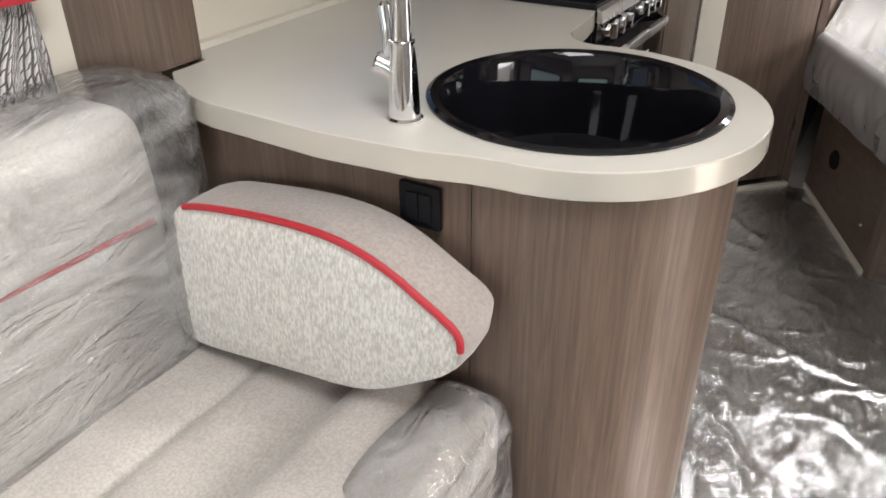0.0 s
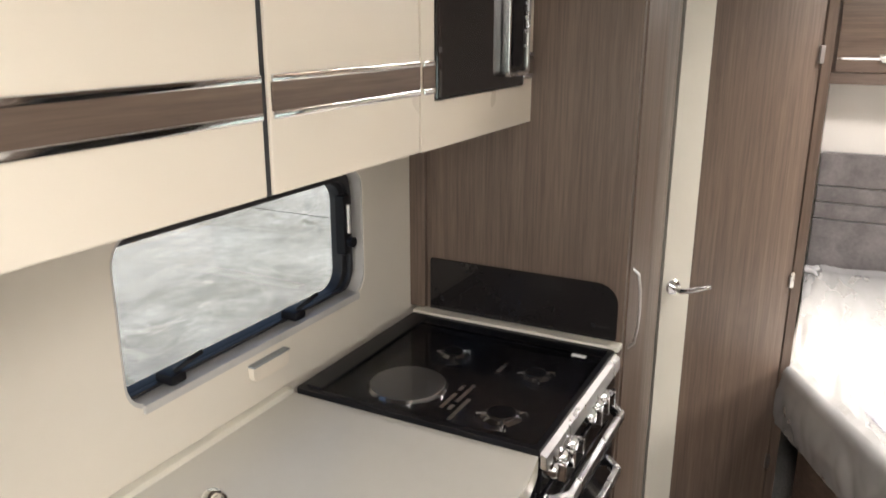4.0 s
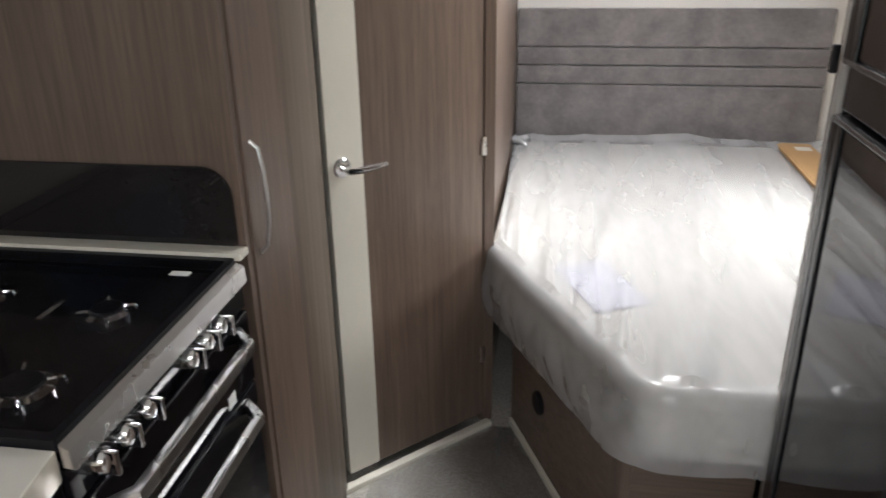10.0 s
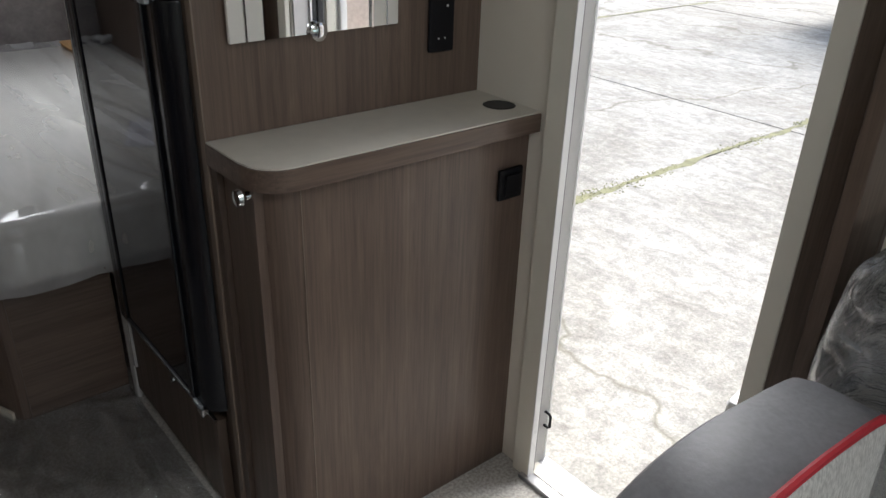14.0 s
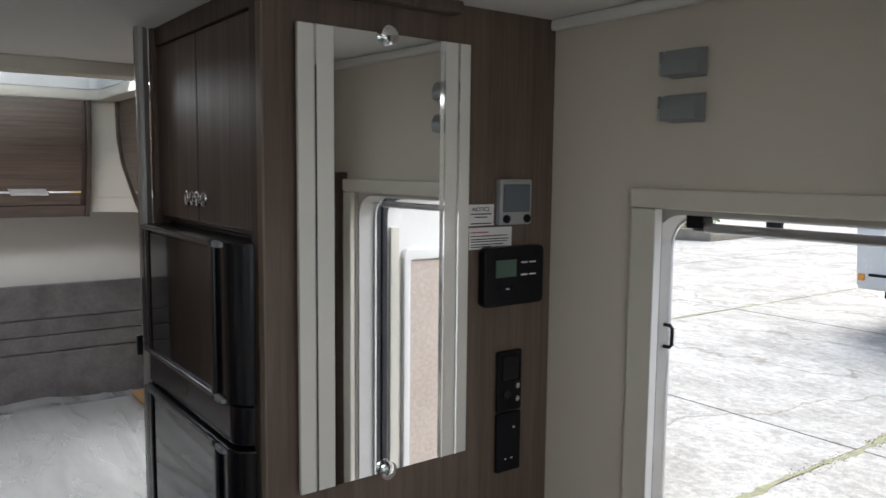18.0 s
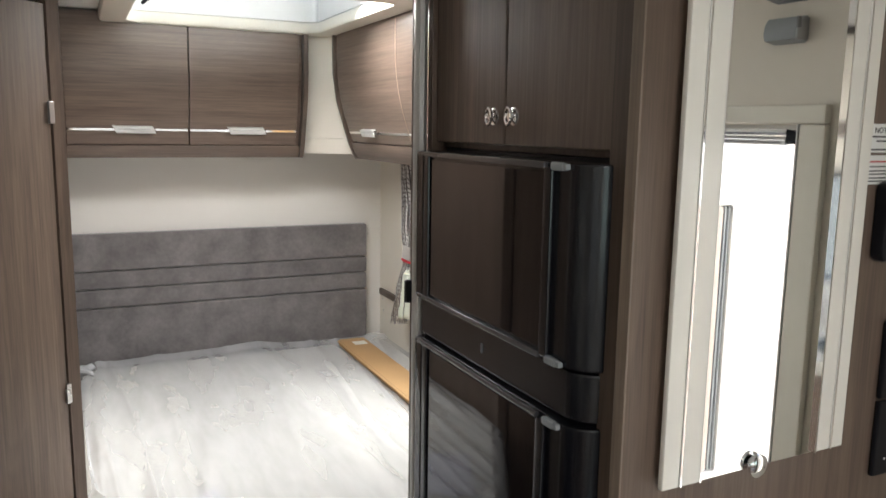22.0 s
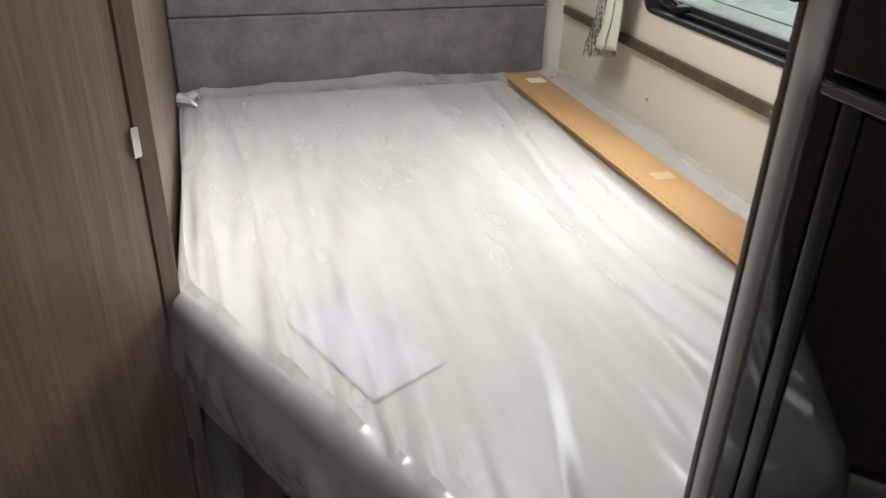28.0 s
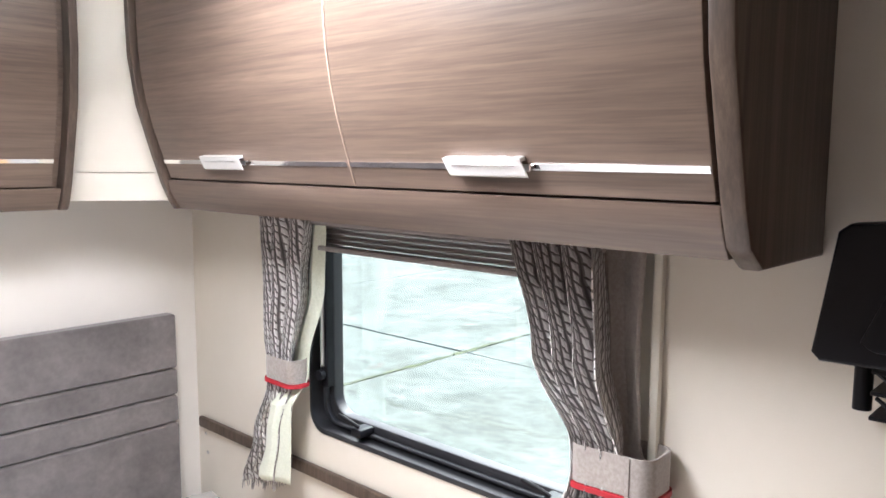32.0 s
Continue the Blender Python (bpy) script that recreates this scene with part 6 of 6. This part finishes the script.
def bolster(mirror, name, label):
    """A shaped end cushion: woven face, suede back and a red piped edge."""
    loop = smooth_loop([(0.178 + (x - 0.178) * 1.012, z + 0.006) for x, z in FRONT])
    fx = (lambda x: x) if not mirror else (lambda x: W - x)
    ob = thing(name, (fx(0.45), 2.18, 0.5), label, "cushion", "bolsters")
    bm = bmesh.new()
    cx, cz = 0.44, 0.64
    yf, yb = 2.118, 2.236
    levels = [(0.0, yf - 0.014), (0.35, yf - 0.012), (0.7, yf - 0.008), (0.9, yf - 0.003), (0.985, yf + 0.002)]
    rows = [[bm.verts.new((fx(cx + (x - cx) * k), y, cz + (z - cz) * k)) for x, z in loop] for k, y in levels[1:]]
    mid = bm.verts.new((fx(cx), levels[0][1], cz))
    n = len(loop)
    for i in range(n):
        bm.faces.new((mid, rows[0][i], rows[0][(i + 1) % n]))
        for a, b in zip(rows, rows[1:]):
            bm.faces.new((a[i], b[i], b[(i + 1) % n], a[(i + 1) % n]))
    bmesh.ops.recalc_face_normals(bm, faces=bm.faces[:])
    part("face", bm, weave, ob, "oatmeal woven face")
    bm = bmesh.new()
    levels = [(0.985, yf + 0.002), (1.0, yf + 0.012), (1.005, yf + 0.05), (0.995, yb - 0.03), (0.965, yb - 0.008), (0.90, yb), (0.5, yb + 0.002)]
    rows = [[bm.verts.new((fx(cx + (x - cx) * k), y, cz + (z - cz) * k + 0.004 * noise.noise(Vector((x * 8, y * 20, z * 8))))) for x, z in loop] for k, y in levels]
    for i in range(n):
        for a, b in zip(rows, rows[1:]):
            bm.faces.new((a[i], b[i], b[(i + 1) % n], a[(i + 1) % n]))
    bm.faces.new(rows[-1])
    bmesh.ops.recalc_face_normals(bm, faces=bm.faces[:])
    # The mirrored back is wrapped in plastic, darkened for the shade it stands in.
    part("back", bm, shaded_wrap if mirror else suede, ob, "plastic wrapped back with shade in its dark grey" if mirror else "taupe suede back")
    pipe = [(fx(cx + (x - cx) * 0.995), yf + 0.001, cz + (z - cz) * 0.995) for x, z in loop[: 7 * 4]]
    part("piping", tube(pipe, 0.0055, 8), red_piping, ob, "red piping")
    return ob


bolster(False, "bolster_cushion", "oatmeal end cushion with red piping and suede back")
bolster(True, "bolster_cushion", "plastic wrapped end cushion beside the entrance door, shade in its grey back")


def bench(mirror, y1, label):
    fx = (lambda a, b: (a, b)) if not mirror else (lambda a, b: (W - b, W - a))
    ob = thing("bench_seat", (fx(0.3, 0.4)[0], 1.0, 0), label, "bench seat", "lounge benches")
    part("base", box(*fx(0.002, 0.66), -0.40, y1 - 0.01, 0.0, 0.31, 0.004), wood_y, ob)
    part("seat_cushion", cushion(*fx(0.10, 0.335), 0.45, y1, 0.32, 0.482, 0.035, 0.012, cuts=10, seed=1), seat_cloth, ob)
    part("seat_cushion", cushion(*fx(0.315, 0.515), 0.45, y1, 0.32, 0.484, 0.035, 0.012, cuts=10, seed=2), seat_cloth, ob)
    part("seat_roll", cushion(*fx(0.495, 0.745), 0.45, y1, 0.315, 0.520, 0.055, 0.018, cuts=10, seed=3), seat_cloth, ob)
    part("seat_film", cushion(*fx(0.60, 0.765), 1.92, y1 + 0.012, 0.300, 0.528, 0.055, 0.012, 0.014, cuts=16, seed=8), clear_film, ob, "crinkled clear plastic")
    back = part("backrest", cushion(*fx(0.010, 0.200), 0.45, y1 - 0.115, 0.44, 0.925, 0.055, 0.02, cuts=11, seed=4), weave_back, ob, "oatmeal backrest")
    for z in (0.745,):
        x = fx(0.205, 0.205)[0]
        part("piping", tube([(x, y1 - 0.15 - 0.1 * k, z + 0.006 * math.sin(k * 0.8)) for k in range(16)], 0.006, 8), red_piping, back, "red piping")
    part("wrapper", cushion(*fx(0.003, 0.216), 0.44, y1 - 0.02, 0.455, 0.940, 0.055, 0.018, 0.016, cuts=22, seed=6), clear_film, ob, "crinkled clear plastic wrapper")
    return ob


bench(False, 2.245, "pale grey bench seat partly wrapped in clear plastic")
bench(True, 2.245, "pale grey bench seat beside the entrance in plastic")

post = thing("corner_post", (0.03, 2.28, 0.9), "walnut corner post with black switch and sockets", "post")
part("post", prism([(0.0005, 2.17), (0.060, 2.288), (0.060, 2.371), (0.0005, 2.371)], TOP + 0.001, LB + 0.0, "z", 0.002), wood_z, post)
part("lower_post", prism([(0.0005, 2.17), (0.055, 2.283), (0.0005, 2.284)], 0.0, TOP, "z"), wood_z, post)
def on_post(s, d, z0, z1, w, bevel=0.003):
    a0, e = Vector((0.0, 2.17, 0)), Vector((0.06, 0.118, 0)).normalized()
    o = Vector((e.y, -e.x, 0))
    pts = [a0 + e * (s - w) + o * 0.0005, a0 + e * (s + w) + o * 0.0005, a0 + e * (s + w) + o * d, a0 + e * (s - w) + o * d]
    return prism([(p.x, p.y) for p in pts], z0, z1, "z", bevel)
sw2 = part("switch", on_post(0.066, 0.010, 1.165, 1.232, 0.033), black_satin, post, "black rocker switch")
part("rocker", on_post(0.066, 0.014, 1.178, 1.219, 0.020, 0.002), black_satin, sw2)
so1 = part("socket", box(0.0605, 0.070, 2.294, 2.364, 1.075, 1.142, 0.004), black_satin, post, "black socket plate")
for y, z in ((2.312, 1.122), (2.346, 1.122), (2.312, 1.094), (2.346, 1.094), (2.329, 1.108)):
    part("hole", lathe([(0.0, 0.0), (0.004, 0.0), (0.003, 0.0006), (0.0, 0.0006)], (0.070, y, z), 10, "x"), steel, so1)
isw = thing("peninsula_switch", (0.58, 2.255, 0.8), "black double rocker switch on the walnut end panel", "switch")
part("plate", box(0.549, 0.617, 2.247, 2.2575, 0.764, 0.832, 0.004), black_satin, isw)
for x in (0.563, 0.584):
    part("rocker", box(x, x + 0.020, 2.243, 2.2468, 0.776, 0.820, 0.002), black_satin, isw)

lc = thing("curtain", (0.05, 2.05, 0.85), "silver-grey knitted lounge curtain with red edged tieback", "curtain", "curtains")
LC = ((1.40, 1.93, 2.10), (1.20, 2.00, 2.10), (1.10, 2.035, 2.10), (1.06, 2.035, 2.10), (0.95, 1.97, 2.108), (0.855, 1.90, 2.118))
part("cloth", sheet(hanging(LC, 0.045, 3.2, 0.024, 1.085, 1.2, 0.02), 90, 60, (0.36, 0.55)), knit_curtain, lc, thick=0.0025)
tieback(lc, 2.025, 2.115, 0.012, 0.078, 1.070, 1.118, 0.0)

dk = thing("lounge_locker", (1.95, 1.2, 1.39), "walnut overhead locker beside the entrance, its end darkened for shadow", "locker")
part("carcass", box(1.87, W - 0.002, 0.2, 2.222, 1.41, H - 0.004), wood_y, dk)
part("door", box(1.852, 1.87, 0.21, 2.218, 1.42, H - 0.02, 0.003), wood_y, dk)
# Dark walnut here carries the shadow on the locker end as well.
part("end_panel", prism(rounded(1.848, W - 0.002, 1.385, H - 0.004, (0.002, 0.002, 0.05, 0.002), 5), 2.224, 2.252, "y", 0.004), wood_dark, dk)
ep = thing("door_side_panel", (2.05, 2.28, 0), "walnut upright panel beside the entrance door, darkened for shadow", "panel")
# Panel and strip are walnut in shadow; the shadow is in the darker wood.
part("panel", box(1.985, W - 0.019, 2.255, 2.280, 0.0, 1.384, 0.003), wood_dark, ep)
part("return_strip", box(W - 0.0185, W - 0.001, 2.255, 2.3575, 0.0, 1.58, 0.002), wood_dark, ep)

# crinkled protective film on the floor
film_sheet = thing("floor_film", (1.2, 3.0, 0.005), "crinkled clear plastic film laid over the carpet", "plastic film")
def film_at(x0, x1, y0, y1):
    def at(u, v):
        x, y = x0 + u * (x1 - x0), y0 + v * (y1 - y0)
        r1 = max(0, 1 - 5 * abs(noise.noise(Vector((x * 2.2 + y * 2.6, y * 1.1 - x * 0.6, 0.7)))))
        r2 = max(0, 1 - 4 * abs(noise.noise(Vector((x * 6 - y * 3, y * 5 + x * 3, 3.1)))))
        return Vector((x, y, 0.004 + 0.0045 * r1 * r1 + 0.0025 * r2 * r2 + 0.0022 * max(0, 1 - 4 * abs(noise.noise(Vector((x * 15 + y * 2, y * 6, 5.3))))) + 0.0008 * noise.noise(Vector((x * 14, y * 14, 0)))))
    return at
part("sheet", sheet(film_at(0.58, 1.47, 0.5, 4.36), 150, 460), floor_film_mat, film_sheet)

# ---- bed base details ----
inlet = thing("heater_outlet", (1.02, 4.21, 0.2), "black round heater outlet in the bed base", "vent")
vent = lathe([(0.0, 0.002), (0.034, 0.002), (0.034, -0.006), (0.028, -0.010), (0.0, -0.008)], (0, 0, 0), 24, "x")
bmesh.ops.transform(vent, matrix=Matrix.Translation((1.0205, 4.2115, 0.2)) @ Matrix.Rotation(radians(23.8), 4, "Z"), verts=vent.verts)
part("grille", vent, black_satin, inlet)
stud = thing("base_stud", (1.15, 3.92, 0.12), "small steel stud low on the bed base", "stud")
sb = lathe([(0.0, 0.001), (0.007, 0.001), (0.006, -0.004), (0.0, -0.005)], (0, 0, 0), 14, "x")
bmesh.ops.transform(sb, matrix=Matrix.Translation((1.1485, 3.922, 0.12)) @ Matrix.Rotation(radians(23.8), 4, "Z"), verts=sb.verts)
part("head", sb, steel, stud)
skirt = structure("floor_trim", prism([(1.183, 3.812), (0.930, 4.385), (0.938, 4.389), (1.190, 3.818)], 0.0, 0.022, "z"), cream_trim, "beige trim at the foot of the bed base")

# ---- the yard outside ----
GZ = -0.5
GROUND = bpy.data.objects["ground"]
SLABW, SLABL = 4.6, 4.1
for i in range(-4, 5):
    for j in range(-3, 6):
        x0, y0 = 2.3 + i * SLABW, 4.70 + j * SLABL
        slab = box(x0 + 0.012, x0 + SLABW - 0.012, y0 + 0.014, y0 + SLABL - 0.014, GZ, GZ + 0.010 + 0.006 * random.random(), 0.004, 1)
        part("slab", slab, concrete, GROUND)


def tuft_strip(name, x0, x1, y, wide, count, label):
    """Moss and weeds that grow along a joint."""
    bm = bmesh.new()
    rng = random.Random(int(x0 * 100 + y * 10))
    n = int((x1 - x0) / 0.07)
    left = [bm.verts.new((x0 + i * 0.07, y - max(0.004, 0.022 + 0.050 * noise.noise(Vector((i * 0.11, y, 1.0))) + 0.018 * rng.uniform(-1, 1)), GZ + 0.0168)) for i in range(n)]
    right = [bm.verts.new((x0 + i * 0.07, y + max(0.004, 0.022 + 0.050 * noise.noise(Vector((i * 0.11, y, 8.0))) + 0.018 * rng.uniform(-1, 1)), GZ + 0.0168)) for i in range(n)]
    for i in range(n - 1):
        if noise.noise(Vector((i * 0.063, y, 3.0))) > -0.3:
            bm.faces.new((left[i], left[i + 1], right[i + 1], right[i]))
    for _ in range(count):
        px, py = rng.uniform(x0, x1), y + rng.gauss(0, wide)
        dens = noise.noise(Vector((px * 0.9, y, 3.0)))
        if dens < -0.28:
            continue
        r, h = rng.uniform(0.006, 0.022), rng.uniform(0.003, 0.009)
        ring_v = [bm.verts.new((px + r * math.cos(a) * rng.uniform(0.6, 1.2), py + r * 0.6 * math.sin(a), GZ + 0.012)) for a in [k * math.pi / 3 for k in range(6)]]
        top = bm.verts.new((px, py, GZ + 0.014 + h))
        for k in range(6):
            bm.faces.new((ring_v[k], ring_v[(k + 1) % 6], top))
    return tagged(part(name, bm, moss, None, label, kind="stuff"), label, "moss", kind="stuff")


tuft_strip("moss", 2.6, 14.0, 4.70, 0.034, 2600, "green moss along a joint of the concrete yard")
tuft_strip("moss", 2.6, 20.0, 8.80, 0.025, 300, "sparse moss along a joint of the concrete yard")
tuft_strip("moss", -14.0, -0.6, 4.70, 0.034, 2400, "green moss along a yard joint behind the kitchen")


def shrub(x, y, z, r, h, seed, leaf_mat, label, name="shrub"):
    """A loose bush: short stems and a crown of many small leaves with an uneven outline."""
    rng = random.Random(seed)
    ob = thing(name, (x, y, z), label, "shrub", "shrubs")
    stems = joined(*[tube([(x, y, z), (x + rng.uniform(-1, 1) * r * 0.4, y + rng.uniform(-1, 1) * r * 0.4, z + h * 0.5), (x + rng.uniform(-1, 1) * r * 0.8, y + rng.uniform(-1, 1) * r * 0.8, z + h * 0.85)], [0.03, 0.02, 0.008], 5) for _ in range(6)])
    part("stems", stems, timber, ob)
    bm = bmesh.new()
    for _ in range(520):
        a, u, k = rng.uniform(0, 6.283), rng.uniform(0.05, 1.0), rng.random() ** 0.4
        rr = r * k * math.sin(math.pi * (0.15 + 0.8 * u)) * (1 + 0.3 * noise.noise(Vector((math.cos(a) * 2 + seed, math.sin(a) * 2, u * 3))))
        p = Vector((x + rr * math.cos(a), y + rr * math.sin(a), z + h * u))
        s = rng.uniform(0.04, 0.10)
        d1 = Vector((rng.uniform(-1, 1), rng.uniform(-1, 1), rng.uniform(-1, 1))).normalized()
        d2 = d1.orthogonal().normalized()
        vs = [bm.verts.new(p + d1 * s), bm.verts.new(p + d2 * s * 0.5), bm.verts.new(p - d1 * s), bm.verts.new(p - d2 * s * 0.5)]
        bm.faces.new(vs)
    part("crown", bm, leaf_mat, ob, smooth=False)
    return ob


bedk = thing("planting_bed", (22, 16.5, GZ), "raised planting bed with a stone kerb", "planting bed")
KERB = [(19.0, 21.2), (21.2, 16.0), (23.9, 16.2), (24.8, 21.2)]
KIN = [(19.38, 20.95), (21.38, 16.27), (23.68, 16.44), (24.5, 20.95)]
part("kerb", ring(KERB, KIN, GZ, GZ + 0.36, "z", 0.03), kerb_stone, bedk)
part("soil", prism(KIN, GZ, GZ + 0.30, "z"), timber, bedk)
rng = random.Random(11)
for k in range(11):
    y = 16.75 + 0.40 * k
    shrub(21.75 - (y - 16.75) * 0.40 + (k % 3) * 0.55, y, GZ + 0.30, 0.42 + 0.25 * rng.random(), 0.55 + 0.7 * rng.random(), 20 + k, hedge_green, "green shrub in the planting bed")
for k in range(7):
    shrub(22.5 + k * 1.3, 24.0 + (k % 2) * 0.6, GZ, 1.0, 1.9, 60 + k, hedge_green, "tall green hedge bush behind the yard", "hedge_bush")
bn = thing("litter_bin", (24.15, 15.70, GZ), "black round litter bin", "bin")
part("drum", lathe([(0.0, 0.0), (0.22, 0.0), (0.25, 0.05), (0.27, 0.70), (0.29, 0.74), (0.29, 0.79), (0.0, 0.79)], (24.15, 15.70, GZ), 20), black_satin, bn)
part("hood", lathe([(0.0, 0.0), (0.27, 0.0), (0.25, 0.05), (0.16, 0.08), (0.0, 0.09)], (24.15, 15.70, GZ + 0.80), 20), black_satin, bn)
part("sign_plate", box(23.85, 23.875, 15.60, 15.78, GZ + 0.55, GZ + 0.66, 0.004), white_label, bn)
fence = thing("boundary_wall", (10, 34, GZ), "long low brick boundary wall", "wall")
part("wall", box(-20, 45, 33.9, 34.2, GZ, GZ + 1.9), brick_red, fence)
part("coping", box(-20, 45, 33.85, 34.25, GZ + 1.9, GZ + 1.98, 0.02), concrete, fence)

oc = thing("parked_caravan", (14, 7.2, GZ), "white caravan parked across the yard", "caravan")
part("body", prism([(11.66, 0.05), (11.60, 0.12), (11.52, 0.9), (11.60, 1.4), (12.0, 2.05), (17.3, 2.1), (17.5, 0.3), (17.4, 0.05)], 5.0, 7.05, "y", 0.03), white_paint, oc)
part("side_stripe", box(11.8, 17.2, 7.055, 7.07, 0.30, 0.38), screen_grey, oc)
for x0, x1 in ((12.6, 13.7), (14.6, 15.9)):
    wnd = part("window", prism(rounded(x0, x1, 0.85, 1.45, 0.08, 3), 7.055, 7.085, "y"), car_glass, oc)
part("marker_lamp", box(11.57, 11.62, 6.93, 7.02, 0.17, 0.26, 0.01), amber, oc, "amber marker lamp")
part("front_stripe", box(11.574, 11.62, 5.05, 6.88, 0.235, 0.275, 0.004), black_satin, oc, "black stripe across the front")
part("locker_hatch", prism(rounded(5.75, 6.65, 0.45, 1.05, 0.06, 4), 11.528, 11.60, "x", 0.01), white_paint, oc)
part("hatch_lock", lathe([(0.0, 0.0), (0.03, 0.0), (0.03, -0.02), (0.0, -0.02)], (11.528, 5.86, 0.52), 14, "x"), grey_metal, oc)
for x in (14.3,):
    for y in (5.2, 6.95):
        w = part("wheel", lathe([(0.0, -0.08), (0.22, -0.08), (0.31, -0.07), (0.32, 0.0), (0.31, 0.07), (0.22, 0.08), (0.0, 0.08)], (x, y, GZ + 0.33), 24, "y"), tyre_black, oc)
part("chassis", box(11.9, 17.2, 5.3, 6.8, GZ + 0.42, 0.06), black_satin, oc)
part("hitch", tube([(11.9, 6.0, -0.1), (10.7, 6.0, -0.1)], 0.05, 8), steel, oc)
part("jockey_wheel", lathe([(0.0, -0.03), (0.1, -0.03), (0.1, 0.03), (0.0, 0.03)], (10.8, 6.0, GZ + 0.11), 14, "y"), tyre_black, oc)
part("jockey_post", tube([(10.8, 6.0, GZ + 0.11), (10.8, 6.0, 0.0)], 0.025, 8), steel, oc)


def car(x, y, turn, paint, label):
    """A parked family car that faces its own -y."""
    ob = thing("parked_car", (x, y, GZ), label, "car", "parked cars")
    m = Matrix.Translation((x, y, GZ)) @ Matrix.Rotation(radians(turn), 4, "Z")
    def put(bm):
        bmesh.ops.transform(bm, matrix=m, verts=bm.verts)
        return bm
    side = [(-0.1, 0.30), (-0.12, 0.62), (0.15, 0.86), (1.05, 1.02), (1.75, 1.50), (3.2, 1.56), (4.1, 1.10), (4.3, 0.95), (4.35, 0.35)]
    part("body", put(prism([(y_, z_) for y_, z_ in side], -0.88, 0.88, "x", 0.09)), paint, ob)
    part("windscreen", put(prism([(1.08, 1.045), (1.72, 1.505), (1.69, 1.52), (1.05, 1.06)], -0.68, 0.68, "x")), car_glass, ob)
    part("grille", put(prism(rounded(-0.42, 0.42, 0.48, 0.72, 0.06, 3), -0.15, -0.10, "y")), black_satin, ob)
    part("lower_grille", put(box(-0.6, 0.6, -0.16, -0.1, 0.30, 0.42, 0.02)), black_satin, ob)
    for s in (-1, 1):
        part("headlight", put(prism([(s * 0.50, 0.70), (s * 0.84, 0.78), (s * 0.84, 0.64), (s * 0.55, 0.60)], -0.13, 0.05, "y")), headlamp, ob)
        part("mirror", put(box(min(s * 0.88, s * 1.05), max(s * 0.88, s * 1.05), 1.15, 1.25, 1.0, 1.12, 0.03)), paint, ob)
        for wy in (0.75, 3.45):
            w = part("wheel", put(lathe([(0.0, -0.1), (0.24, -0.1), (0.31, -0.09), (0.33, 0.0), (0.31, 0.09), (0.24, 0.1), (0.0, 0.1)], (s * 0.80, wy, 0.33), 22, "x")), tyre_black, ob)
            part("rim", put(lathe([(0.0, -0.105), (0.19, -0.105), (0.2, 0.0), (0.19, 0.105), (0.0, 0.105)], (s * 0.80, wy, 0.33), 18, "x")), steel, w)
    return ob


car(16.2, 18.6, -38, red_car, "dark red family car parked facing the caravan")
car(20.6, 28.6, -30, white_paint, "white car parked far across the yard")
steps = thing("stone_steps", (-12.0, 9, GZ), "low weathered stone steps across the yard", "steps")
for k in range(3):
    x = -11.3 - k * 0.55
    part("riser", box(x - 0.55, x, 2.5, 12.3, GZ, GZ + 0.24 * (k + 1) - 0.05), timber, steps, "stained brown riser")
    part("tread", box(x - 0.58, x + 0.04, 2.5, 12.35, GZ + 0.24 * (k + 1) - 0.049, GZ + 0.24 * (k + 1), 0.015), concrete, steps)
pier = thing("gate_pier", (-12.0, 13.0, GZ), "pale rendered pier at the end of the steps", "pier")
part("pier", box(-12.5, -11.5, 12.5, 13.5, GZ, GZ + 1.1, 0.03), cream_wall, pier)
part("cap", box(-12.56, -11.44, 12.44, 13.56, GZ + 1.101, GZ + 1.18, 0.02), concrete, pier)
wl = thing("yard_wall", (-16, 9, GZ), "pale rendered wall behind the yard", "wall")
part("wall", box(-16.4, -16.0, -6, 24, GZ, GZ + 2.4), cream_wall, wl)
